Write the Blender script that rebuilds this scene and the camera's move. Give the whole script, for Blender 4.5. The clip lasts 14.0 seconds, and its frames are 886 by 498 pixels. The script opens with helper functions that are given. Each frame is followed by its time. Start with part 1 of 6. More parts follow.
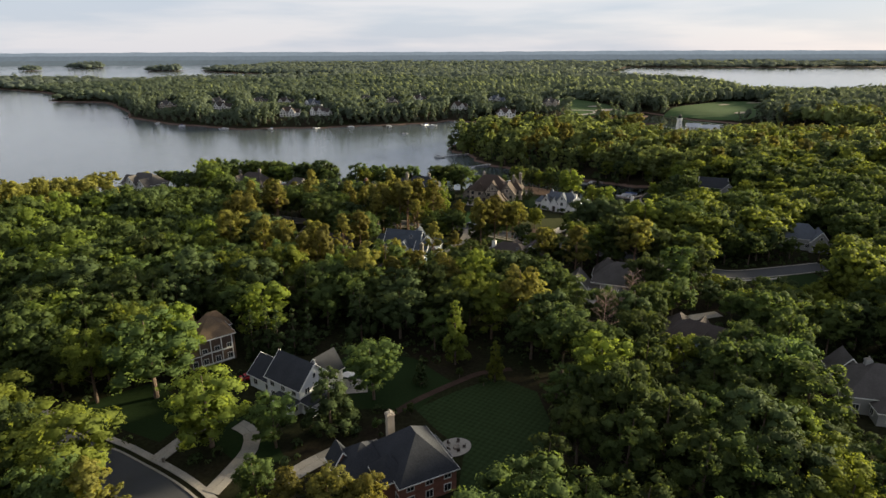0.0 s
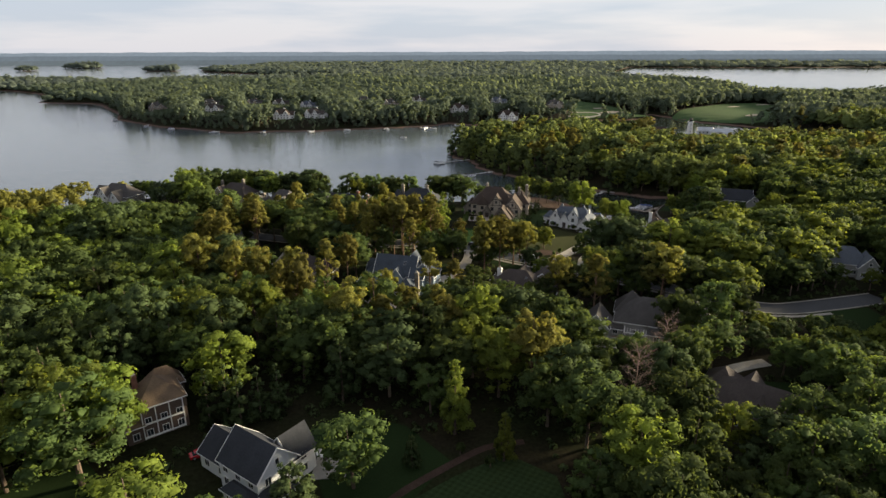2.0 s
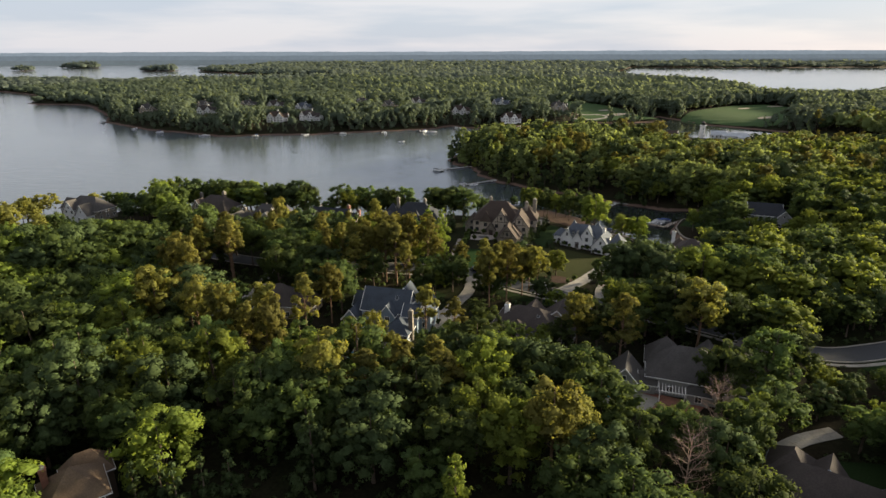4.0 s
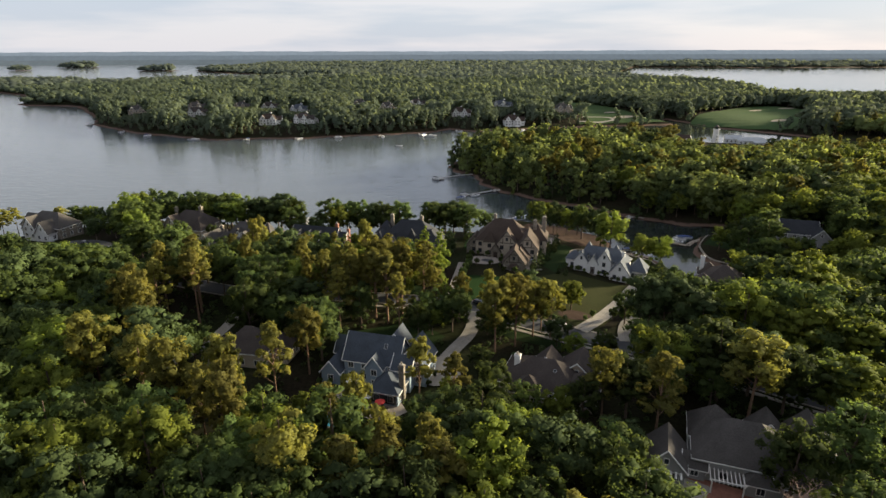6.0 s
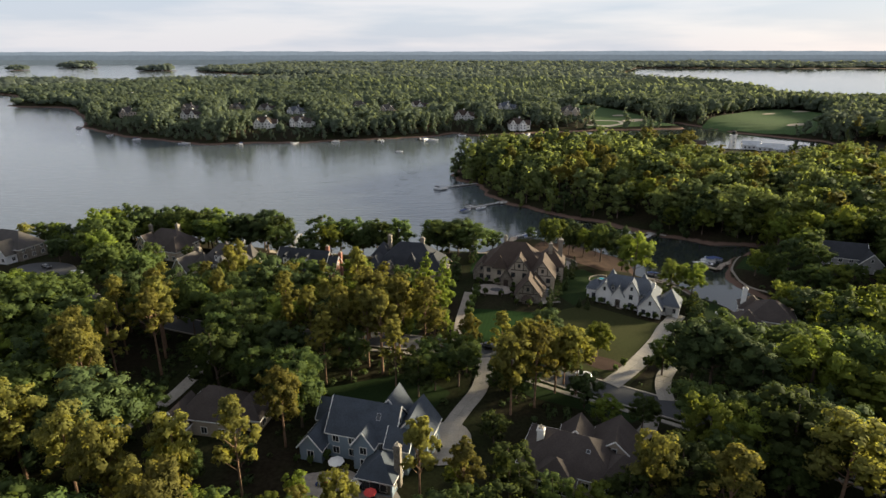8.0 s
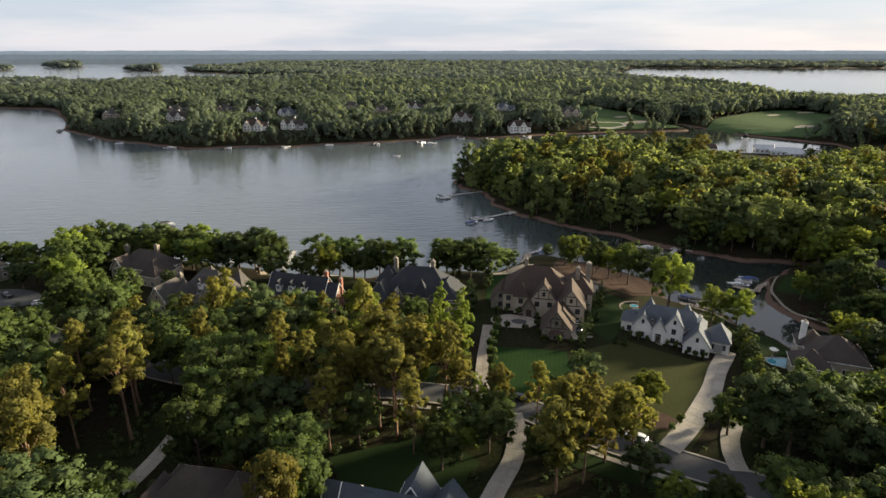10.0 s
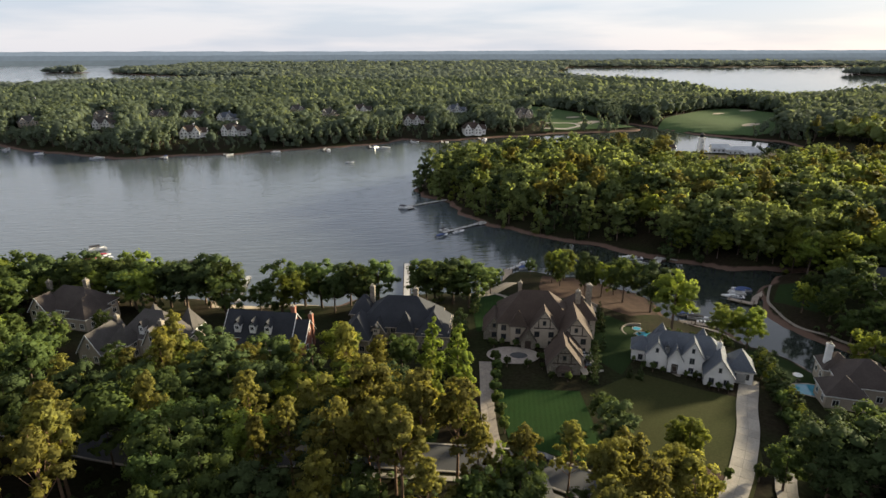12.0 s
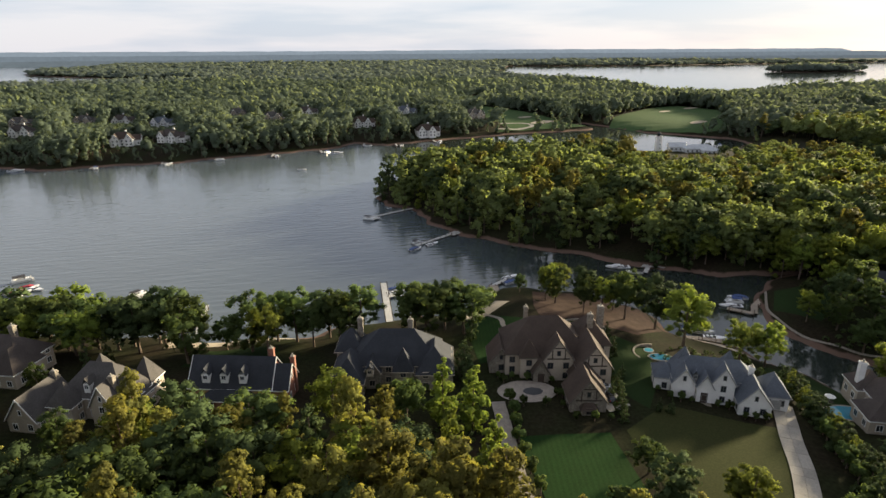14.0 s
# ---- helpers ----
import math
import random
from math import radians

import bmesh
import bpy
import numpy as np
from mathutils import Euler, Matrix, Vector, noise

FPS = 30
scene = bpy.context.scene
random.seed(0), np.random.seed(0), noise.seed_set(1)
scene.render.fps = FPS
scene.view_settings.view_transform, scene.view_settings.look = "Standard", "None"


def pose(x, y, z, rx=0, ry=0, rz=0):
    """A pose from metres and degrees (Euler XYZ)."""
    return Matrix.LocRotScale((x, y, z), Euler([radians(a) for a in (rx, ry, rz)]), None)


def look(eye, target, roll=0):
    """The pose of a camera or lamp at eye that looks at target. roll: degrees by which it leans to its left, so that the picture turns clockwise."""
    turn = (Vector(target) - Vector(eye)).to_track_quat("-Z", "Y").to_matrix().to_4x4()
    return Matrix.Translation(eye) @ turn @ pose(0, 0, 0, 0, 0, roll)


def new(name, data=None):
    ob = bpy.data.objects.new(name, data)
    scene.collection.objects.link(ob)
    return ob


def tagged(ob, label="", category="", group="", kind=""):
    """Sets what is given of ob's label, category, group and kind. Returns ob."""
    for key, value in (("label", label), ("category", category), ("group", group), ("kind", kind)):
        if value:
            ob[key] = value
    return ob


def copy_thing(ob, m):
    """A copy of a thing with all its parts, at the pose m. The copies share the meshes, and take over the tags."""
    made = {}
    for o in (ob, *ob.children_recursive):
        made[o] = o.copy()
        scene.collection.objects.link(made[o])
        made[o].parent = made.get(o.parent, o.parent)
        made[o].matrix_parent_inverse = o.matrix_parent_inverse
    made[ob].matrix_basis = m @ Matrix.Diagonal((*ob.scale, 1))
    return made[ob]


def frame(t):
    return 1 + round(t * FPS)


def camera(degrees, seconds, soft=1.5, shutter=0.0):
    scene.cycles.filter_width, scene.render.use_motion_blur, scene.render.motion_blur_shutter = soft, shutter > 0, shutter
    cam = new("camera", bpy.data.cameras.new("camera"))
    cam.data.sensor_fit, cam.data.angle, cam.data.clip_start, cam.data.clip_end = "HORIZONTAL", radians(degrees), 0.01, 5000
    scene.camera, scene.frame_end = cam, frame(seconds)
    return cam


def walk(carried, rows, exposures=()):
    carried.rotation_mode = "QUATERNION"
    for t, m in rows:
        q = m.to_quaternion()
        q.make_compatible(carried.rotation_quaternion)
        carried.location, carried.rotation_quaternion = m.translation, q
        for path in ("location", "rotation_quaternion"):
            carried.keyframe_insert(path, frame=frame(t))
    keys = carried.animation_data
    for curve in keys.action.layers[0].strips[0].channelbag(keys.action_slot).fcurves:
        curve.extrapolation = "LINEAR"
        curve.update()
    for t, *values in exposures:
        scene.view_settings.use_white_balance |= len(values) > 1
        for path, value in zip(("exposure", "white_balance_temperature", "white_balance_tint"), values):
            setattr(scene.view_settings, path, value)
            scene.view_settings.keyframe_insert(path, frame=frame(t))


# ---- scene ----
cam = camera(74.7, 14.0)
EXPOSURE = 1.57
METRES, EYE, TILT, LEAN, TURN = 200.0, 89.0, -18.9, 0.2, 0.0
ROWS = [
    (0.0, 0.0, 0.0, 0.0, -0.0, 0.0, -0.0),
    (0.5, 0.0008, 0.0356, 0.0125, 0.01, -0.0, -0.01),
    (1.0, 0.0018, 0.0712, 0.0247, 0.02, 0.0, -0.03),
    (1.5, 0.0026, 0.1066, 0.0372, 0.03, 0.0, -0.04),
    (2.0, 0.0034, 0.1425, 0.0495, 0.04, 0.0, -0.03),
    (2.5, 0.0043, 0.1779, 0.0621, 0.05, -0.01, -0.04),
    (3.0, 0.0051, 0.2134, 0.0744, 0.07, -0.01, -0.05),
    (5.5, 0.0092, 0.3918, 0.137, 0.15, -0.06, -0.08),
    (6.0, 0.01, 0.4272, 0.1495, 0.17, -0.06, -0.1),
    (6.5, 0.0101, 0.4627, 0.1621, 0.19, -0.07, -0.15),
    (7.0, 0.0095, 0.4975, 0.1745, 0.21, -0.05, -0.17),
    (7.5, 0.0077, 0.5319, 0.187, 0.24, -0.06, -0.19),
    (8.0, 0.0041, 0.5656, 0.1989, 0.26, -0.04, -0.23),
    (10.5, -0.0471, 0.718, 0.2524, -1.38, -0.12, 0.26),
    (11.0, -0.0612, 0.7473, 0.2622, -2.9, -0.12, 0.81),
    (11.5, -0.0749, 0.777, 0.2715, -4.42, -0.13, 1.39),
    (12.0, -0.0887, 0.8067, 0.2811, -5.93, -0.16, 1.96),
    (12.5, -0.1025, 0.8358, 0.2909, -7.43, -0.21, 2.5),
    (13.0, -0.1164, 0.8639, 0.3003, -8.83, -0.31, 3.03),
    (13.5, -0.1314, 0.8908, 0.3094, -10.21, -0.4, 3.49),
    (14.0, -0.1468, 0.9147, 0.3182, -11.49, -0.49, 4.0),
]
walk(cam, [(t, pose(0, 0, EYE, TILT, LEAN, TURN) @ pose(METRES * x, METRES * y, METRES * z, 90 + pitch, roll, yaw)) for t, x, y, z, yaw, pitch, roll in ROWS],
     exposures=((0.0, EXPOSURE, 6250, 11), (8.0, EXPOSURE + 0.08, 6250, 11), (14.0, EXPOSURE + 0.14, 6250, 11)))

# ---- world, sun ----
SUN_AZ, SUN_EL = radians(66), radians(13)      # from +y towards +x
sun_way = Vector((math.sin(SUN_AZ) * math.cos(SUN_EL), math.cos(SUN_AZ) * math.cos(SUN_EL), math.sin(SUN_EL)))
sun = new("sun", bpy.data.lights.new("sun", "SUN"))
sun.data.energy, sun.data.angle, sun.data.color = 5.0, radians(7), (1.0, 0.84, 0.55)
sun.matrix_world = look(sun_way * 900, (0, 0, 0))

world = bpy.data.worlds.new("world")
scene.world = world
world.use_nodes = True
wn, wl = world.node_tree.nodes, world.node_tree.links
wn.clear()
sky = wn.new("ShaderNodeTexSky")
sky.sky_type, sky.sun_disc = "NISHITA", False
sky.sun_elevation, sky.sun_rotation = SUN_EL, SUN_AZ
sky.air_density, sky.dust_density, sky.ozone_density = 1.0, 0.8, 1.5
clear_sky = wn.new("ShaderNodeBackground")
clear_sky.inputs["Strength"].default_value = 0.042
wl.new(sky.outputs[0], clear_sky.inputs[0])
coord = wn.new("ShaderNodeTexCoord")
stretch = wn.new("ShaderNodeMapping")
stretch.inputs["Scale"].default_value = (1.6, 1.6, 14.0)
wl.new(coord.outputs["Generated"], stretch.inputs[0])
puffs = wn.new("ShaderNodeTexNoise")
puffs.inputs["Scale"].default_value, puffs.inputs["Detail"].default_value = 1.6, 7.0
wl.new(stretch.outputs[0], puffs.inputs[0])
tone = wn.new("ShaderNodeValToRGB")
tone.color_ramp.elements[0].position, tone.color_ramp.elements[1].position = 0.40, 0.58
tone.color_ramp.elements[0].color = (0.60, 0.645, 0.72, 1)
tone.color_ramp.elements[1].color = (0.81, 0.785, 0.80, 1)
wl.new(puffs.outputs[0], tone.inputs[0])
cloud = wn.new("ShaderNodeBackground")
cloud.inputs["Strength"].default_value = 0.365
# the unseen sky overhead is dimmed, an added falloff that deepens shade below
lift_z, fade, dim = wn.new("ShaderNodeSeparateXYZ"), wn.new("ShaderNodeMapRange"), wn.new("ShaderNodeMix")
wl.new(coord.outputs["Generated"], lift_z.inputs[0])
fade.inputs[1].default_value, fade.inputs[2].default_value = 0.14, 0.70
fade.inputs[3].default_value, fade.inputs[4].default_value = 1.0, 0.74
wl.new(lift_z.outputs["Z"], fade.inputs[0])
dim.data_type, dim.blend_type = "RGBA", "MULTIPLY"
dim.inputs[0].default_value = 1.0
wl.new(tone.outputs[0], dim.inputs[6])
wl.new(fade.outputs[0], dim.inputs[7])
wl.new(dim.outputs[2], cloud.inputs[0])
blend = wn.new("ShaderNodeMixShader")
blend.inputs[0].default_value = 0.82
wl.new(clear_sky.outputs[0], blend.inputs[1])
wl.new(cloud.outputs[0], blend.inputs[2])
wout = wn.new("ShaderNodeOutputWorld")
wl.new(blend.outputs[0], wout.inputs[0])


# ---- materials ----
def material(name, colour, rough=0.7, metal=0.0, vary=0.25, scale=0.6, fine=6.0, bump=0.0, translucent=0.0,
             per_object=0.0, per_island=0.0, second=None, spec=0.3, hue=0.0, relief=0.1):
    """A surface with variation at two scales, in world size."""
    m = bpy.data.materials.new(name)
    m.use_nodes = True
    n, l = m.node_tree.nodes, m.node_tree.links
    bsdf = n["Principled BSDF"]
    bsdf.inputs["Roughness"].default_value, bsdf.inputs["Metallic"].default_value = rough, metal
    bsdf.inputs["Specular IOR Level"].default_value = spec
    geo = n.new("ShaderNodeNewGeometry")
    big = n.new("ShaderNodeTexNoise")
    big.inputs["Scale"].default_value, big.inputs["Detail"].default_value = scale, 3.0
    small = n.new("ShaderNodeTexNoise")
    small.inputs["Scale"].default_value, small.inputs["Detail"].default_value = fine, 4.0
    l.new(geo.outputs["Position"], big.inputs["Vector"])
    l.new(geo.outputs["Position"], small.inputs["Vector"])
    mix = n.new("ShaderNodeMix")
    mix.data_type = "RGBA"
    other = second or tuple(c * 0.55 for c in colour)
    mix.inputs[6].default_value, mix.inputs[7].default_value = (*colour, 1), (*other, 1)
    ramp = n.new("ShaderNodeMapRange")
    ramp.inputs[1].default_value, ramp.inputs[2].default_value = 0.35, 0.65
    l.new(big.outputs[0], ramp.inputs[0])
    amount = n.new("ShaderNodeMath")
    amount.operation = "MULTIPLY"
    amount.inputs[1].default_value = min(1.0, vary * 2.0)
    l.new(ramp.outputs[0], amount.inputs[0])
    l.new(amount.outputs[0], mix.inputs[0])
    value = n.new("ShaderNodeHueSaturation")
    l.new(mix.outputs[2], value.inputs["Color"])
    v = n.new("ShaderNodeMapRange")
    v.inputs[1].default_value, v.inputs[2].default_value = 0.25, 0.75
    v.inputs[3].default_value, v.inputs[4].default_value = 1 - vary, 1 + vary
    l.new(small.outputs[0], v.inputs[0])
    last = v.outputs[0]
    for rand, many in (("object", per_object), ("island", per_island)):
        if many:
            src = n.new("ShaderNodeObjectInfo").outputs["Random"] if rand == "object" else geo.outputs["Random Per Island"]
            r = n.new("ShaderNodeMapRange")
            r.inputs[3].default_value, r.inputs[4].default_value = 1 - many, 1 + many
            l.new(src, r.inputs[0])
            mul = n.new("ShaderNodeMath")
            mul.operation = "MULTIPLY"
            l.new(last, mul.inputs[0])
            l.new(r.outputs[0], mul.inputs[1])
            last = mul.outputs[0]
            if hue and rand == "object":
                hr = n.new("ShaderNodeMapRange")
                hr.inputs[3].default_value, hr.inputs[4].default_value = 0.5 - hue, 0.5 + hue
                l.new(src, hr.inputs[0])
                l.new(hr.outputs[0], value.inputs["Hue"])
    l.new(last, value.inputs["Value"])
    l.new(value.outputs[0], bsdf.inputs["Base Color"])
    if bump:
        b = n.new("ShaderNodeBump")
        b.inputs["Strength"].default_value, b.inputs["Distance"].default_value = min(bump, 1.0), relief
        l.new(small.outputs[0], b.inputs["Height"])
        l.new(b.outputs[0], bsdf.inputs["Normal"])
    if translucent:
        tr = n.new("ShaderNodeBsdfTranslucent")
        bright = n.new("ShaderNodeMix")
        bright.data_type, bright.blend_type = "RGBA", "MULTIPLY"
        bright.inputs[0].default_value = 1.0
        bright.inputs[7].default_value = (2.35, 2.2, 1.25, 1)
        l.new(value.outputs[0], bright.inputs[6])
        l.new(bright.outputs[2], tr.inputs[0])
        ms = n.new("ShaderNodeMixShader")
        ms.inputs[0].default_value = translucent
        l.new(bsdf.outputs[0], ms.inputs[1])
        l.new(tr.outputs[0], ms.inputs[2])
        l.new(ms.outputs[0], n["Material Output"].inputs[0])
    return m


leaf_broad = material("leaf_broad", (0.066, 0.092, 0.029), 0.85, vary=0.30, scale=0.14, fine=1.9, translucent=0.42,
                      per_object=0.38, per_island=0.16, second=(0.042, 0.062, 0.028), hue=0.012, spec=0.05)
leaf_bright = material("leaf_bright", (0.120, 0.148, 0.028), 0.85, vary=0.28, scale=0.14, fine=1.9, translucent=0.46,
                       per_object=0.24, per_island=0.16, second=(0.086, 0.112, 0.032), hue=0.012, spec=0.05)
leaf_pine = material("leaf_pine", (0.142, 0.136, 0.034), 0.85, vary=0.30, scale=0.16, fine=2.4, translucent=0.42,
                     per_object=0.30, per_island=0.20, second=(0.070, 0.074, 0.030), hue=0.010, spec=0.05)
leaf_dark = material("leaf_dark", (0.052, 0.072, 0.028), 0.85, vary=0.30, scale=0.2, fine=2.0, translucent=0.20,
                     per_object=0.25, per_island=0.18, second=(0.032, 0.050, 0.022), spec=0.05)
leaf_mid = material("leaf_mid", (0.072, 0.098, 0.030), 0.85, vary=0.32, scale=0.10, fine=1.5, translucent=0.44,
                    per_island=0.18, second=(0.040, 0.060, 0.026), spec=0.05)
# leaves across the cove: base colour lightened to carry the haze over the water
leaf_shore_hazed = material("leaf_shore_hazed", (0.142, 0.172, 0.062), 0.85, vary=0.32, scale=0.07, fine=0.9, translucent=0.46,
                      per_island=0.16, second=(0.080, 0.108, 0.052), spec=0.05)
# far leaves: aerial haze mixed into greyer, bluer base colours, palest towards the horizon
leaf_far_hazed = material("leaf_far_hazed", (0.096, 0.120, 0.084), 0.85, vary=0.18, scale=0.030, fine=0.35, translucent=0.44,
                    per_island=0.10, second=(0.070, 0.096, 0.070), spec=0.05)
leaf_distant_hazed = material("leaf_distant_hazed", (0.112, 0.136, 0.114), 0.85, vary=0.18, scale=0.008, fine=0.10, translucent=0.42,
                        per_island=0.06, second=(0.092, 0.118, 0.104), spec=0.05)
bark = material("bark", (0.13, 0.095, 0.07), 0.9, vary=0.35, scale=1.5, fine=9.0, bump=0.4)
bark_pine = material("bark_pine", (0.20, 0.125, 0.08), 0.9, vary=0.35, scale=1.2, fine=8.0, bump=0.4)
bark_dead = material("bark_dead", (0.30, 0.21, 0.16), 0.9, vary=0.25, scale=1.5, fine=9.0)
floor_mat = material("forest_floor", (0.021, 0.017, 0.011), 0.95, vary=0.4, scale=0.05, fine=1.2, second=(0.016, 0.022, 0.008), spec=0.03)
# bare clay shows on the lake's banks, where waves have washed the leaf litter off
fn, fl = floor_mat.node_tree.nodes, floor_mat.node_tree.links
f_bsdf = fn["Principled BSDF"]
f_old = f_bsdf.inputs["Base Color"].links[0].from_socket
f_pos, f_xyz, f_noise = fn.new("ShaderNodeNewGeometry"), fn.new("ShaderNodeSeparateXYZ"), fn.new("ShaderNodeTexNoise")
f_noise.inputs["Scale"].default_value, f_noise.inputs["Detail"].default_value = 0.35, 5.0
fl.new(f_pos.outputs["Position"], f_xyz.inputs[0])
fl.new(f_pos.outputs["Position"], f_noise.inputs["Vector"])
f_sum, f_step, f_mix = fn.new("ShaderNodeMath"), fn.new("ShaderNodeMapRange"), fn.new("ShaderNodeMix")
fl.new(f_xyz.outputs["Z"], f_sum.inputs[0])
fl.new(f_noise.outputs[0], f_sum.inputs[1])
f_step.inputs[1].default_value, f_step.inputs[2].default_value = 1.75, 1.30
fl.new(f_sum.outputs[0], f_step.inputs[0])
f_mix.data_type = "RGBA"
f_mix.inputs[7].default_value = (0.12, 0.080, 0.062, 1)
fl.new(f_step.outputs[0], f_mix.inputs[0])
fl.new(f_old, f_mix.inputs[6])
fl.new(f_mix.outputs[2], f_bsdf.inputs["Base Color"])
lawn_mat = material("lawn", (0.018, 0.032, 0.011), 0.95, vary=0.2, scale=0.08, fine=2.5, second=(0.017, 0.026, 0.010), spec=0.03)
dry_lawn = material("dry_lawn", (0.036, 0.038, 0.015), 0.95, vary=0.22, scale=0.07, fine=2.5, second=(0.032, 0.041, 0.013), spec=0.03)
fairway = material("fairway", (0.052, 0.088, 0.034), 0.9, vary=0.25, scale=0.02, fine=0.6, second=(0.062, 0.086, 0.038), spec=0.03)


def mown(name, colour, width, ways, depth=0.1, second=None):
    """Grass with the lighter and darker bands that a mower leaves."""
    m = material(name, colour, 0.95, vary=0.22, scale=0.25, fine=2.5, second=second, spec=0.03)
    n, l = m.node_tree.nodes, m.node_tree.links
    bsdf = n["Principled BSDF"]
    last = bsdf.inputs["Base Color"].links[0].from_socket
    place = n.new("ShaderNodeNewGeometry")
    for way in ways:
        mp, wave, rise, mul = n.new("ShaderNodeMapping"), n.new("ShaderNodeTexWave"), n.new("ShaderNodeMapRange"), n.new("ShaderNodeMix")
        mp.inputs["Rotation"].default_value = (0, 0, radians(way))
        l.new(place.outputs["Position"], mp.inputs[0])
        wave.inputs["Scale"].default_value, wave.inputs["Distortion"].default_value = 0.314 / width, 0.3
        l.new(mp.outputs[0], wave.inputs[0])
        rise.inputs[1].default_value, rise.inputs[2].default_value = 0.35, 0.65
        rise.inputs[3].default_value, rise.inputs[4].default_value = 1 - depth, 1 + depth
        l.new(wave.outputs["Fac"], rise.inputs[0])
        mul.data_type, mul.blend_type = "RGBA", "MULTIPLY"
        mul.inputs[0].default_value = 1.0
        l.new(last, mul.inputs[6])
        l.new(rise.outputs[0], mul.inputs[7])
        last = mul.outputs[2]
    l.new(last, bsdf.inputs["Base Color"])
    return m


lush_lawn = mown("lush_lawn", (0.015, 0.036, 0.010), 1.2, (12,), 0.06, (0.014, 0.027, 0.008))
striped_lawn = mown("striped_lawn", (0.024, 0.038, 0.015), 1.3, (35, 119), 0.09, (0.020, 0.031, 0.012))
mulch = material("mulch", (0.062, 0.041, 0.032), 0.95, vary=0.35, scale=0.3, fine=4.0, spec=0.05)
asphalt = material("asphalt", (0.060, 0.062, 0.066), 0.85, vary=0.18, scale=0.15, fine=5.0)
concrete = material("concrete", (0.31, 0.285, 0.245), 0.85, vary=0.18, scale=0.3, fine=3.0, per_object=0.10)
joint_mat = material("joint_soil", (0.20, 0.18, 0.15), 0.95, vary=0.2, scale=0.5, fine=5.0)
paver = material("paver", (0.27, 0.235, 0.20), 0.85, vary=0.25, scale=0.8, fine=5.0, per_object=0.12)
sand = material("sand", (0.33, 0.28, 0.21), 0.95, vary=0.2, scale=0.2, fine=3.0)
stone = material("stone", (0.25, 0.22, 0.18), 0.9, vary=0.45, scale=1.6, fine=5.0, bump=0.5)
brick_mat = material("brick", (0.26, 0.12, 0.085), 0.9, vary=0.25, scale=0.8, fine=6.0, bump=0.3)
brick_white = material("painted_brick", (0.74, 0.73, 0.71), 0.8, vary=0.10, scale=0.5, fine=6.0, bump=0.2)
stucco = material("stucco", (0.42, 0.36, 0.29), 0.9, vary=0.14, scale=0.4, fine=4.0)
siding_blue = material("blue_siding", (0.23, 0.29, 0.35), 0.75, vary=0.10, scale=0.3, fine=5.0)
siding_white = material("white_siding", (0.66, 0.67, 0.68), 0.7, vary=0.07, scale=0.3, fine=5.0)
siding_brown = material("brown_siding", (0.10, 0.07, 0.055), 0.8, vary=0.15, scale=0.3, fine=5.0)
siding_grey = material("grey_siding", (0.30, 0.30, 0.29), 0.8, vary=0.10, scale=0.3, fine=5.0)
trim_dark = material("bronze_trim", (0.10, 0.085, 0.07), 0.6, vary=0.08, scale=0.5, fine=5.0)
trim_white = material("white_trim", (0.74, 0.73, 0.70), 0.6, vary=0.06, scale=0.5, fine=5.0)
timber = material("dark_timber", (0.055, 0.04, 0.032), 0.8, vary=0.2, scale=0.8, fine=6.0)


def shingle(name, colour):
    """Roofing with courses across the slope and darker weathering."""
    m = material(name, colour, 0.85, vary=0.20, scale=0.35, fine=3.5, bump=0.35, spec=0.15)
    return m


roof_brown = shingle("brown_shingles", (0.066, 0.049, 0.040))
roof_slate = shingle("slate_shingles", (0.095, 0.108, 0.130))
roof_dark = shingle("charcoal_shingles", (0.036, 0.039, 0.046))
roof_blue = shingle("blue_grey_shingles", (0.062, 0.074, 0.092))
roof_grey = shingle("grey_shingles", (0.080, 0.074, 0.070))
roof_tan = shingle("tan_shingles", (0.15, 0.105, 0.07))
roof_pale = shingle("pale_metal_roof", (0.46, 0.48, 0.50))
roof_taupe = shingle("taupe_shingles", (0.066, 0.055, 0.050))
deck_wood = material("deck_wood", (0.30, 0.25, 0.20), 0.85, vary=0.25, scale=0.7, fine=6.0)
deck_grey = material("weathered_deck", (0.46, 0.45, 0.43), 0.8, vary=0.15, scale=0.7, fine=6.0)
hull_white = material("white_hull", (0.72, 0.72, 0.72), 0.3, vary=0.05, scale=0.8, fine=6.0, spec=0.5)
canvas_blue = material("blue_canvas", (0.045, 0.075, 0.19), 0.7, vary=0.15, scale=0.8, fine=6.0)
canvas_red = material("red_canvas", (0.34, 0.035, 0.05), 0.7, vary=0.15, scale=0.8, fine=6.0)
canvas_dark = material("dark_canvas", (0.035, 0.032, 0.035), 0.7, vary=0.15, scale=0.8, fine=6.0)
umbrella_red = material("red_umbrella", (0.62, 0.06, 0.05), 0.7, vary=0.08, scale=0.8, fine=6.0)
metal_grey = material("grey_metal", (0.35, 0.36, 0.37), 0.4, 0.8, vary=0.1)
tyre_mat = material("tyre", (0.02, 0.02, 0.021), 0.85, vary=0.1)
paint_black = material("black_car_paint", (0.015, 0.016, 0.018), 0.22, vary=0.04, spec=0.6)
paint_white = material("white_car_paint", (0.70, 0.70, 0.70), 0.22, vary=0.03, spec=0.6)
paint_silver = material("silver_car_paint", (0.42, 0.43, 0.45), 0.25, 0.5, vary=0.03, spec=0.6)
paint_red = material("red_car_paint", (0.42, 0.02, 0.025), 0.22, vary=0.03, spec=0.6)
